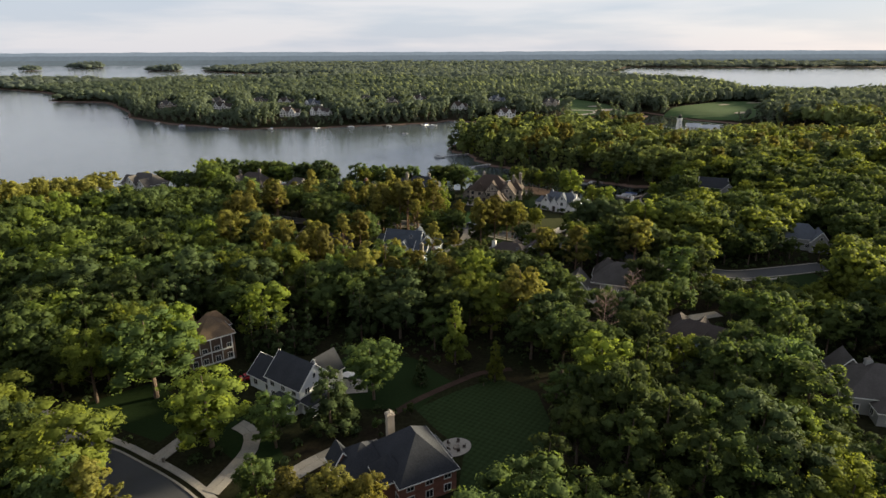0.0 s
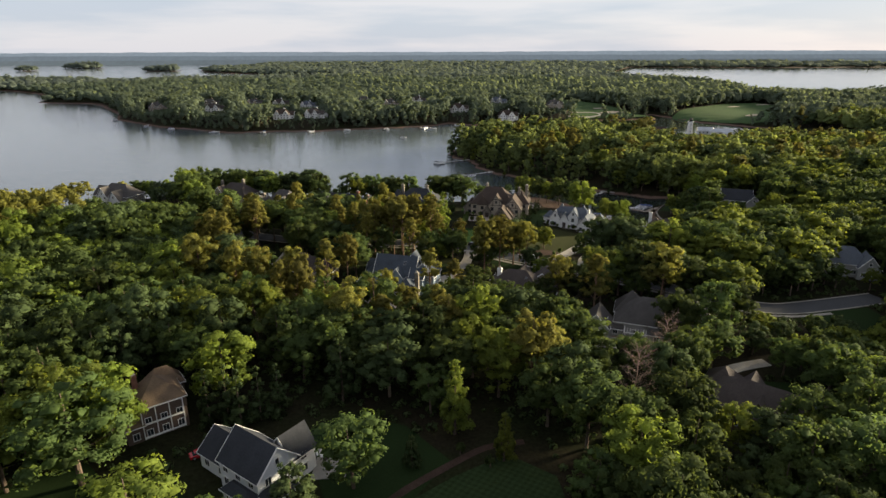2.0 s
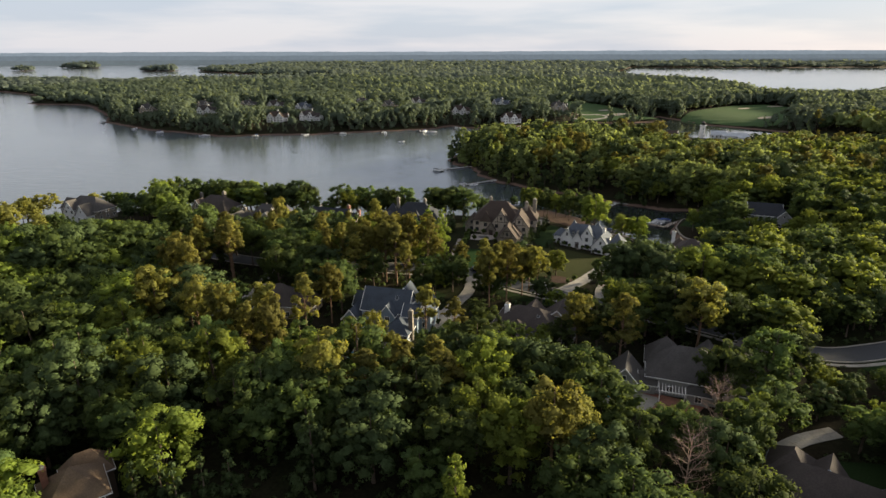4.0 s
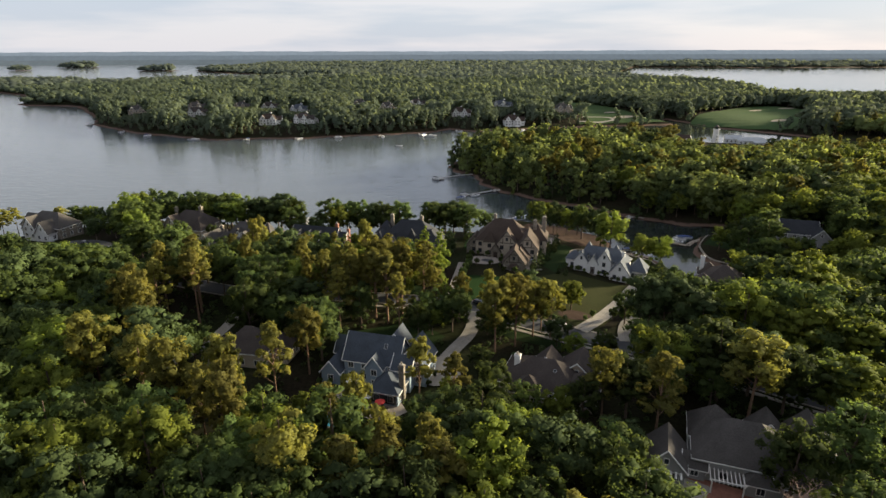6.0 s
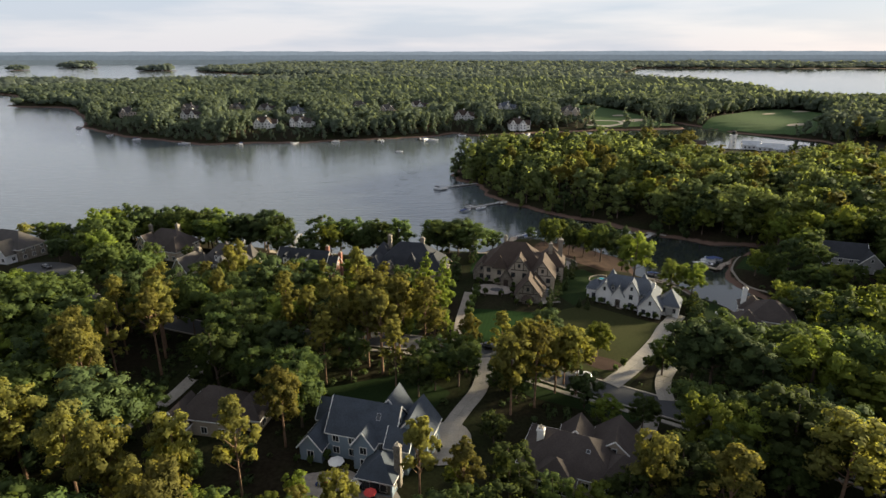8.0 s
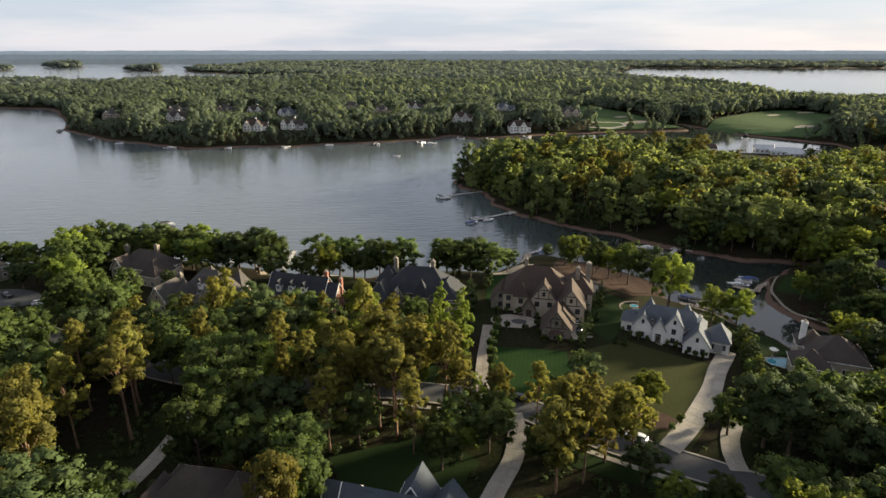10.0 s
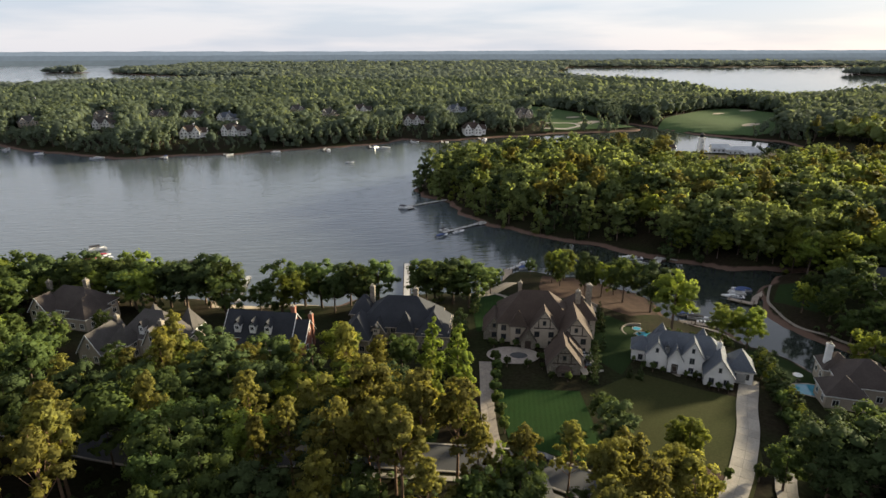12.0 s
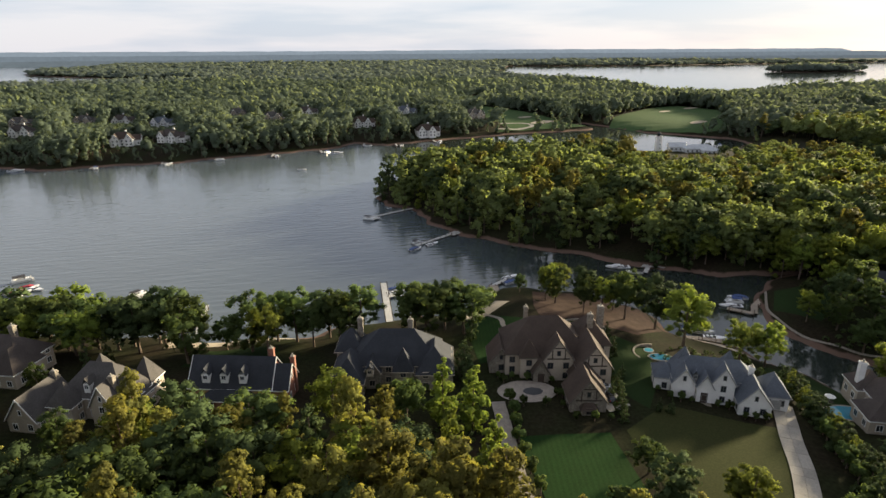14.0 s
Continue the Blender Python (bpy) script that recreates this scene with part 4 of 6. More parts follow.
cabana = house("pool_house", "small grey gabled pool house with white trim", 46.8, 188.9, -20, 8.6, siding_grey, roof_grey, [
    (0, 0, 7.4, 9, 3.2, 4.0, Y, GABLE, None), (5.5, 0.5, 4, 4.5, 2.6, 2.0, X, GABLE, None)], spare=4)
for i in range(7):
    part("balcony_slat", box(0.35, 2.0, 0.12, -2.9 + i * 0.97, -5.6, 2.6), trim_white, cabana)
house("house", "dark brown-roofed house with skylights and a small dormer", 72.5, 144, -38, 8.8, siding_brown, roof_taupe, [
    (0, 0, 24, 14, 3.4, 5.4, X, HIP, None), (-9, 6, 8, 9, 3.3, 4.0, Y, HIP, None), (10, 5, 8, 8, 3.2, 4.0, Y, GABLE, None), (-3, 6.5, 6, 5, 3.2, 3.6, Y, GABLE, None)],
    dormers=((0.5, -4.5, 3.0, 4.0, 4.0, 5.4, 2.0),), skylights=((6.4, -4.3, 5.7, 1.2, 1.2, 36), (-2.2, 4.5, 5.7, 1.4, 1.0, -36)), frame_mat=siding_blue, spare=5)
house("house", "grey-roofed house half hidden by trees", 103, 121, -14, 8.8, siding_grey, roof_grey, [
    (0, 0, 16, 14, 4.4, 5.2, X, HIP, None), (2, -8, 10, 6, 3.2, 2.2, X, HIP, None), (-4, 7, 7, 6, 4.2, 4.2, Y, GABLE, None)], chimneys=((-2, 1, 1.3, 1.2, 10.2),), spare=5)
brick_house = house("house", "red brick house with dark hipped roofs and a brick chimney", -6, 94.5, 27, 8.8, brick_mat, roof_dark, [
    (0, 0, 11.5, 14, 5.4, 5.6, Y, HIP, None), (-9, 5, 9.5, 10, 3.4, 4.4, X, HIP, None), (-6, -1.5, 5, 6, 5.2, 3.2, X, HIP, None), (-12.5, 8, 4, 4, 3.2, 3.0, Y, GABLE, None), (6.6, 3, 2.2, 7, 2.7, 0.7, Y, HIP, None)],
    chimneys=((-1.8, 7.6, 1.5, 1.3, 10.8),), chimney_mat=stucco, spare=5)
house("house", "white-sided house with charcoal roofs and a side porch", -35.5, 123.5, -35, 9.0, siding_white, roof_dark, [
    (0, 0, 11.5, 9.5, 5.8, 4.6, X, GABLE, None), (-9.5, 0.5, 9, 8.5, 3.2, 3.6, X, GABLE, None), (2.5, 6.5, 6, 6, 5.2, 4.0, Y, GABLE, None), (7.4, -1.5, 3.6, 6, 2.9, 1.4, Y, HIP, None), (2, -6, 7, 2.6, 2.8, 1.0, X, HIP, None)],
    spare=4)
tall_house = house("house", "tall brown-sided house with a tan roof and white-framed porch", -64, 143, -52, 8.8, siding_brown, roof_tan, [
    (0, 0, 11, 11, 8.0, 4.2, X, HIP, None), (1, -6.8, 9, 4, 4.0, 1.8, X, HIP, None), (-7, 3, 6, 9, 7.0, 3.4, Y, HIP, None)], chimneys=((-2.5, -4.2, 1.5, 1.2, 12.6),), chimney_mat=brick_mat, spare=4, scale=0.88)
for i in range(4):
    part("porch_post", box(0.25, 0.22, 7.6, 5.62, -5 + i * 3.2, 0.2), trim_white, tall_house)
for zz in (0.3, 3.6, 7.4):
    part("porch_rail", box(0.2, 9.8, 0.35, 5.64, -0.2, zz), trim_white, tall_house)
house("house", "beige house with a grey roof and white chimneys by a pool", 104, 289, -22, 6.0, stucco, roof_taupe, [
    (0, 0, 14, 13, 4.4, 4.6, X, HIP, None), (-7, -7, 9, 8, 3.6, 3.6, Y, HIP, None), (-5, 5, 7, 7, 4.2, 3.6, Y, HIP, None)], chimneys=((-7.5, 4, 1.4, 1.3, 10.4),), chimney_mat=brick_white, spare=4)
house("house", "grey-sided house with a dark roof by the cove", 163, 345, -20, 5.6, siding_grey, roof_dark, [
    (0, 0, 15, 12, 5.4, 4.8, X, GABLE, None), (8, -5, 8, 8, 4.6, 4.0, Y, GABLE, None)], spare=4)
house("house", "grey-roofed house among tall oaks", 154.4, 239.4, -20, 8.4, siding_grey, roof_slate, [
    (0, 0, 15, 11, 4.6, 5.0, X, HIP, None), (6, -4, 7, 8, 4.2, 4.2, Y, GABLE, None)], spare=2)
far_plots = [(-360, 952, 10, 0), (-297, 966, -8, 0), (-254, 955, 5, 1), (-200, 912, -12, 2), (-203, 776, 6, 3), (-164, 786, -20, 1), (-82, 940, 8, 0),
             (-42, 1000, -10, 1), (98, 1150, 4, 1), (85, 965, -30, 2), (82, 800, 0, 3), (-130, 1010, 12, 0), (20, 860, 5, 3), (-320, 860, 0, 1),
             (-20, 1090, 12, 2), (-420, 900, 30, 0), (160, 900, 10, 0), (-560, 1180, 0, 3), (560, 560, -14, 2), (440, 505, -10, 2), (150, 560, 10, 0)]
far_walls, far_roofs = (stucco, trim_white, siding_white, brick_white), (roof_grey, roof_taupe, roof_slate, roof_brown)
for i, (hx, hy, ang, kind_) in enumerate(far_plots):
    house("house", ("beige", "cream", "white", "pale")[kind_] + " house with a %s roof among far trees" % ("grey", "taupe", "slate", "brown")[kind_], hx, hy, ang,
          ground_at(hx, hy), far_walls[kind_], far_roofs[kind_], [
              (0, 0, 20, 12, 6.0, 5.6, X, HIP, None), (-5, -6.5, 7, 5, 5.8, 4.8, Y, GABLE, None), (6, -6.5, 7, 5, 5.8, 4.8, Y, GABLE, None), (11, 2, 8, 10, 4.4, 4.4, X, GABLE, None)],
          chimneys=((3, 2, 1.5, 1.3, 13),), spare=3)

# lighthouse by the marina
lh = thing("lighthouse", pose(260, 650, ground_at(260, 650)), "white lighthouse-shaped clubhouse tower at the marina", "lighthouse")
bm = rod(3.4, 2.6, (0, 0, 0), (0, 0, 13), None, 8)
part("tower", bm, trim_white, lh)
part("gallery", rod(3.4, 3.4, (0, 0, 12.4), (0, 0, 13.0), None, 8), trim_white, lh)
part("lantern_room", rod(1.7, 1.7, (0, 0, 13.0), (0, 0, 15.4), None, 8), pane_mat, lh)
part("cap", rod(2.3, 0.2, (0, 0, 15.4), (0, 0, 17.2), None, 8), roof_grey, lh)
for k in range(3):
    window_at(lh, pose(0, -3.1 + 0.2 * k, 3 + 3.2 * k), 1.0, 1.6, trim_white)
house("clubhouse", "white marina clubhouse with a low pale roof", 285, 628, -15, ground_at(285, 628), siding_white, roof_pale, [
    (0, 0, 26, 11, 3.4, 2.6, X, HIP, None), (-16, 8, 14, 9, 3.4, 3.0, X, GABLE, None), (6, -9, 14, 7, 3.0, 1.8, X, HIP, None)], spare=6)
house("clubhouse", "white marina building with a red-brown roof", 226, 648, -10, ground_at(226, 648), siding_white, roof_brown, [(0, 0, 16, 9, 3.4, 3.0, X, GABLE, None)], spare=5)


# ---- trees ----
rng = np.random.default_rng(4)
bm = bmesh.new()
bmesh.ops.create_icosphere(bm, subdivisions=1, radius=1)
ICO0_V, ICO0_F = np.array([v.co[:] for v in bm.verts]), np.array([[v.index for v in f.verts] for f in bm.faces])
bm.free()


OCTA_V = np.array([(1, 0, 0), (-1, 0, 0), (0, 1, 0), (0, -1, 0), (0, 0, 1), (0, 0, -1)], float)
OCTA_F = np.array([(4, 0, 2), (4, 2, 1), (4, 1, 3), (4, 3, 0), (5, 2, 0), (5, 1, 2), (5, 3, 1), (5, 0, 3)])


def unit(v):
    return v / np.maximum(np.linalg.norm(v, axis=-1, keepdims=True), 1e-9)


def leaf_tris(p, normal, size):
    """One leafy spray, a triangle, at each point."""
    n_ = len(p)
    normal = unit(normal)
    t = unit(np.cross(normal, rng.normal(size=(n_, 3))))
    b = np.cross(normal, t)
    s = (size * rng.uniform(0.65, 1.35, n_))[:, None]
    v = np.stack([p - t * s * 0.5 - b * s * 0.32, p + t * s * 0.5 - b * s * rng.uniform(0.1, 0.4, (n_, 1)), p + b * s * 0.62], 1).reshape(-1, 3)
    return v, np.arange(n_ * 3).reshape(-1, 3)


def join(pieces):
    """Corners, normals and triangles of several pieces as one."""
    vs, ns, fs, k = [], [], [], 0
    for v, n_, f in pieces:
        vs.append(v)
        ns.append(n_)
        fs.append(f + k)
        k += len(v)
    return np.concatenate(vs), np.concatenate(ns), np.concatenate(fs)


def lumps_crown(lumps, sprays, size, tufts=6, rough=0.14, body=0.0, up=0.0, tuft_body=0.84):
    """Leafy tufts on a set of lumps (x, y, z, rx, ry, rz), with leaf sprays all over them that break up their outline."""
    lumps = np.array(lumps)
    way = unit(rng.normal(size=(len(lumps) * tufts, 3)) + np.array([0, 0, 0.40]))
    owner = np.repeat(np.arange(len(lumps)), tufts)
    small = lumps[owner, 3:] * rng.uniform(0.28, 0.56, (len(owner), 1)) * (8 / tufts) ** 0.35
    centre = lumps[owner, :3] + way * lumps[owner, 3:] * rng.uniform(0.66, 0.84, (len(owner), 1))
    area = small[:, 0] * small[:, 2]
    pick = rng.choice(len(owner), sprays, p=area / area.sum())
    out = unit(rng.normal(size=(sprays, 3)) + way[pick] * 0.8 + np.array([0, 0, 0.25]))
    p = centre[pick] + out * small[pick] * rng.uniform(0.86, 1.08, (sprays, 1))
    soft = unit(out * 0.7 + way[pick] * 0.6)
    v, f = leaf_tris(p, soft + rng.normal(size=(sprays, 3)) * 0.40, size)
    soft = unit(soft + rng.normal(size=(sprays, 3)) * rough + np.array([0, 0, up]))
    pieces = [(v, np.repeat(soft, 3, axis=0), f)]
    if tuft_body:
        for c, q, w in zip(centre, small, way):
            j = 1 + rng.uniform(-0.25, 0.15, (6, 1))
            pieces.append((OCTA_V * j * q * tuft_body + c, unit(OCTA_V * 0.7 + w * 0.6 + np.array([0, 0, up])), OCTA_F))
    if body:
        for q in lumps:
            j = 1 + rng.uniform(-0.22, 0.14, (len(ICO0_V), 1))
            pieces.append((ICO0_V * j * q[3:] * body + q[:3], unit(ICO0_V + np.array([0, 0, up])), ICO0_F))
    return join(pieces)


def broad_lumps(h, spread, low, count):
    """A dome of lumps: broad below its middle, uneven on top."""
    out = []
    mid, half = h * (low + (1 - low) * 0.45), h * (1 - low) * 0.5
    for i in range(count):
        a = i * 2.4 + rng.uniform(-0.3, 0.3)
        u = (i + 0.5) / count
        z = -0.75 + 1.65 * u
        ring = math.sqrt(max(0.05, 1 - z * z * 0.8))
        r = spread * ring * rng.uniform(0.52, 0.76)
        s = spread * rng.uniform(0.32, 0.48)
        out.append((math.cos(a) * r, math.sin(a) * r, mid + z * half * 0.82 + rng.uniform(-0.6, 0.6), s, s, s * rng.uniform(0.65, 0.9)))
    out.append((0, 0, mid, spread * 0.62, spread * 0.62, half * 0.85))
    return out


def pine_lumps(h, spread, low, count):
    """Flat tufts in loose tiers high on the stem."""
    out = []
    for i in range(count):
        u = (i + 0.5) / count
        z = h * (low + (1 - low) * (u * 0.96 + 0.02)) + rng.uniform(-0.5, 0.5)
        a = i * 2.39 + rng.uniform(-0.5, 0.5)
        reach = spread * (1 - 0.72 * u ** 1.6) * rng.uniform(0.35, 0.85)
        s = spread * rng.uniform(0.26, 0.42) * (1.05 - 0.3 * u)
        out.append((math.cos(a) * reach, math.sin(a) * reach, z, s, s, s * rng.uniform(0.45, 0.7)))
    out.append((0, 0, h * (low + (1 - low) * 0.62), spread * 0.36, spread * 0.36, h * (1 - low) * 0.36))
    return out


def cone_lumps(h, spread, low, count, power=0.75):
    out = []
    for i in range(count):
        u = (i + 0.5) / count
        a = i * 2.4
        r = spread * (1 - u) ** power
        z = h * (low + (1 - low) * u)
        s = max(spread * 0.16, r * 0.52)
        out.append((math.cos(a) * r * 0.55, math.sin(a) * r * 0.55, z, s, s, s * 1.15))
    return out


def stem(h, r, lumps, limbs, lean=0.0, reach=0.9):
    """A tapered trunk with limbs that go out to some of the lumps."""
    bm = bmesh.new()
    pts = [Vector((0, 0, -0.6)), Vector((lean * 0.3, 0, h * 0.3)), Vector((lean * 0.7, lean * 0.3, h * 0.6)), Vector((lean, lean * 0.4, h * reach))]
    rad = [r * 1.25, r * 0.85, r * 0.6, r * 0.15]
    for i in range(3):
        rod(rad[i], rad[i + 1], pts[i], pts[i + 1], bm, 7)
    for q in list(lumps)[:limbs]:
        z = q[2] * 0.72
        s = min(1, z / (h * reach))
        base = Vector((lean * s, lean * 0.4 * s, z))
        tip = Vector(q[:3])
        rod(r * 0.32, r * 0.08, base, tip, bm, 5)
    return bm


def bare_branches(h):
    """The limbs of a dead tree, forked three times into fine twigs."""
    bm = bmesh.new()
    for i in range(22):
        a, z = i * 2.4, h * (0.30 + 0.030 * i)
        root = Vector((0.2, 0.1, z))
        tip = Vector((math.cos(a), math.sin(a), 0.6 + 0.02 * i)) * h * (0.24 - 0.006 * i) + root
        rod(0.07, 0.02, root, tip, bm, 5)
        for k in range(6):
            b = a + (k % 2 - 0.5) * 1.5 + 0.2 * k
            s = root.lerp(tip, 0.35 + 0.12 * k)
            e = s + Vector((math.cos(b), math.sin(b), 0.55)) * h * (0.085 - 0.006 * k)
            rod(0.03, 0.010, s, e, bm, 3)
            for q in (0.4, 0.7, 0.95):
                g = b + (1.0 if q != 0.7 else -1.0)
                u = s.lerp(e, q)
                rod(0.018, 0.006, u, u + Vector((math.cos(g), math.sin(g), 0.5)) * h * 0.045, bm, 3)
    return bm


# every kind: a stem and a leafy crown, all made for a height of 20 m
KINDS = {}


def kind_of_tree(key, lumps, sprays, size, leaf, wood, r, limbs, label, category, lean=0.0, reach=0.9):
    v, n_, f = lumps_crown(lumps, sprays, size, 8)
    bm = stem(20, r, lumps, limbs, lean, reach)
    trunk = bpy.data.meshes.new("trunk")
    bm.to_mesh(trunk)
    bm.free()
    trunk.materials.append(wood)
    low = lumps_crown(lumps, int(sprays * 0.25), size * 1.75, 5)
    # far crowns: normals tipped upwards, which flattens their shading as haze would
    far = lumps_crown(lumps[::2] + lumps[-1:], int(sprays * 0.11), size * 2.5, 5, 0.2, 0.0, 0.3)
    tiny = lumps_crown(lumps[::3] + lumps[-1:], sprays // 48, size * 3.4, 4, 0.25, 0.95, 0.7, 0)
    KINDS.setdefault(key, []).append(dict(crown=tri_mesh("crown", v, f, [leaf], None, n_), trunk=trunk, label=label, category=category,
                                          low=low, far=far, tiny=tiny, leaf=leaf, first=None))


for k in range(5):
    kind_of_tree("broad", broad_lumps(20, 6.4 + 0.5 * k, 0.16 + 0.03 * k, 13 + k), 3700, 0.46, (leaf_broad, leaf_bright, leaf_broad, leaf_dark, leaf_broad)[k], bark, 0.36, 7,
                 "broad green deciduous tree with a rounded uneven crown", "tree", lean=0.5 * k - 1)
for k in range(3):
    kind_of_tree("pine", pine_lumps(20, 5.0 + 0.4 * k, 0.36 + 0.05 * k, 17 + k), 3100, 0.42, leaf_pine, bark_pine, 0.26, 12,
                 "tall pine with a bare trunk and olive needle tufts", "pine tree", lean=0.3 * k - 0.5, reach=0.97)
for k in range(3):
    kind_of_tree("pine", [q for q in broad_lumps(20, 4.8 + 0.3 * k, 0.30 + 0.05 * k, 15)], 3400, 0.44, leaf_pine, bark_pine, 0.28, 8,
                 "tall pine with a full olive-green crown", "pine tree", lean=0.4 * k - 0.4)
for k in range(2):
    kind_of_tree("oval", cone_lumps(20, 4.6 + k, 0.08, 16, 0.45), 3300, 0.43, leaf_dark if k else leaf_bright, bark, 0.3, 3,
                 "dense oval green garden tree", "tree")
kind_of_tree("cone", cone_lumps(20, 4.4, 0.02, 14, 0.8), 2200, 0.48, leaf_dark, bark, 0.25, 0, "dense dark green conical evergreen tree", "evergreen")
kind_of_tree("ball", [(0, 0, 12.5, 6.5, 6.5, 6.5), (3, 2, 11, 4.5, 4.5, 4.5), (-3, -1, 12, 4.5, 4.5, 4.5), (0, 3, 15, 4, 4, 4)], 800, 1.7, leaf_broad, bark, 0.7, 1,
             "small clipped round shrub on a short stem", "shrub", reach=0.6)

kind_of_tree("slim", pine_lumps(20, 4.0, 0.52, 14), 2000, 0.54, leaf_pine, bark_pine, 0.24, 12, "slender pine with a bare trunk and a small crown", "pine tree", reach=0.97)

for k in range(2):
    kind_of_tree("oak", broad_lumps(20, 7.0 + k, 0.14 + 0.04 * k, 16), 3900, 0.46, leaf_bright, bark, 0.38, 7,
                 "large bright green oak with a wide rounded crown", "tree", lean=0.4 - k)
trees = []                       # x, y, radius of those that stand


def plant(kind, x, y, h, group="trees", spread=1.0):
    k = KINDS[kind][int(rng.integers(len(KINDS[kind])))]
    z = ground_at(x, y)
    s = h / 20
    wide = s * rng.uniform(0.9, 1.12) * spread
    m = pose(x, y, z, 0, 0, float(rng.uniform(0, 360))) @ Matrix.Diagonal((wide, wide, s, 1))
    if k["first"] is None:
        ob = thing("pine_tree" if kind in ("pine", "slim") else "shrub" if kind == "ball" else "evergreen_tree" if kind == "cone" else "broadleaf_tree",
                   m, k["label"], k["category"], group)
        for nm in ("trunk", "crown"):
            o = new(nm, k[nm])
            o.parent = ob
        k["first"] = ob
    else:
        ob = copy_thing(k["first"], Matrix.Identity(4))
        ob.matrix_basis = m
        tagged(ob, group=group)
    trees.append((x, y, 3.4 * wide / 1.0 * 1.6))
    return ob


def free_spot(x, y, gap):
    return all((x - a) ** 2 + (y - b) ** 2 > gap * gap for a, b, _ in trees)


def plant_list(kind, rows, group, spread=1.0, gap=3.5):
    spread *= 0.82 if kind == "pine" else 1
    for x, y, h in rows:
        if free_spot(x, y, gap):
            plant(kind, x, y, h, group, spread)


plant_list("slim", [(-4, 206, 21), (4, 204, 18), (-16, 255, 24), (-12, 262, 25), (-20, 258, 24), (-75, 255, 25), (-78, 264, 25)], "slender pines")
plant_list("broad", [(20, 203, 12), (27, 201, 12), (33, 203, 13), (13, 209, 14)], "trees before a low house")
plant_list("broad", [(-34.5, 86.5, 12), (-17, 122, 16), (-36, 104, 14), (-78, 134, 22), (-69, 133, 21),
                     (-84, 121, 21), (-96, 140, 20), (-116, 150, 20), (-137, 173, 20), (-111, 166, 20), (-76, 166, 23), (-65, 175, 22), (-53, 180, 22), (-102, 191, 22)], "street trees")
plant_list("broad", [(-100, 192, 21), (-42, 163, 19), (-56, 186, 21)], "street trees")
plant_list("oak", [(-50, 104.5, 19), (-71, 87, 21)], "large oaks along the street", spread=1.22)
plant_list("broad", [(-92, 102, 20), (-70.5, 123, 23)], "large oaks along the street", spread=1.2)
plant_list("pine", [(-59, 78, 18), (-26, 78, 15.5), (-19.5, 79, 15.5), (-13, 78, 15)], "golden pines by the street", spread=1.3)
plant_list("oval", [(-25, 108.5, 17)], "garden trees", spread=1.3)
plant_list("oval", [(-24, 152, 18), (3, 139, 19), (13, 130, 12), (-6, 128, 8)], "garden trees")
plant_list("cone", [(-52, 141, 15), (-48.5, 143, 15), (-45, 141, 15), (-41.5, 144, 14), (-38, 147, 13)], "row of conical evergreens", spread=1.1, gap=2)
plant_list("broad", [(31, 134, 19), (36, 119, 20), (38, 105, 20), (43, 95, 20), (66, 116, 20), (78, 117, 19), (78, 106, 20), (18, 86, 16), (34, 90, 18), (44, 81, 20),
                     (53, 80, 20), (88, 133, 19), (77, 132, 16), (29, 146, 18), (12, 183, 19), (23, 180, 19), (35, 166, 18), (66, 178, 19), (78, 182, 20), (86, 187, 17),
                     (48, 160, 15), (61, 158, 17), (92, 150, 17), (38, 128, 18), (48, 122, 17)], "woodland trees")
plant_list("broad", [(-4, 168, 19), (8, 163, 19), (14, 154, 19), (24, 142, 18), (2, 156, 17), (18, 166, 18)], "woodland trees")
plant_list("pine", [(-68, 293, 24), (-91, 246, 24), (-80, 233, 24), (-80, 269, 23),
                    (-38, 209, 23), (-34, 225, 21), (-48, 206, 22), (34, 206, 20), (-50, 196, 20)], "tall pines")
plant_list("pine", [(-84, 238, 25), (-81, 212, 25), (-79, 262, 25), (-65, 275, 23), (-43, 190, 25), (-58, 202, 24), (-67, 206, 24), (-27, 290, 24), (-14, 267, 25), (-5, 263, 24),
                    (-28, 259, 24), (16, 237, 22), (22, 240, 22), (-17, 197, 18), (-22, 193, 17), (-11, 186, 18), (38, 205, 20), (-71, 309, 21), (-1, 180, 19)], "tall pines")
plant_list("broad", [(-66, 186, 20), (-75, 184, 20), (-32, 232, 17), (12, 208, 15), (18, 203, 13), (16, 188, 17), (44, 206, 16), (53, 209, 17), (61, 216, 18), (67, 220, 18),
                     (116, 299, 18), (117, 280, 17), (67, 247, 20), (85, 237, 23), (100, 237, 23), (-3, 250, 14), (-140, 285, 18), (-105, 306, 19)], "woodland trees")
plant_list("broad", [(-107, 313, 15), (-56, 293, 19), (-58, 266, 19), (-30, 309, 16), (-14, 306, 13), (-34, 240, 16), (64, 251, 19), (73, 252, 21), (58, 255, 12),
                     (20, 269, 7), (-152, 372, 19), (-137, 374, 18), (-70, 352, 17), (-48, 352, 17), (-35, 356, 16), (-24, 352, 14), (-99, 360, 17), (-104, 342, 9)], "garden trees")
plant_list("pine", [(-82, 272, 24), (-90, 266, 24), (-85, 252, 23), (-32, 273, 23), (-22, 275, 23), (-17, 262, 23), (25, 254, 18), (31, 250, 18), (19, 248, 18), (-46, 275, 22), (-68, 303, 18)], "tall pines")
plant_list("oval", [(-6, 304, 17), (0, 300, 17), (-8, 287, 17), (-1, 281, 17), (-12, 277, 16), (2, 256, 15), (-35, 292, 18), (4, 324, 11), (-32, 322, 10)], "green garden trees")
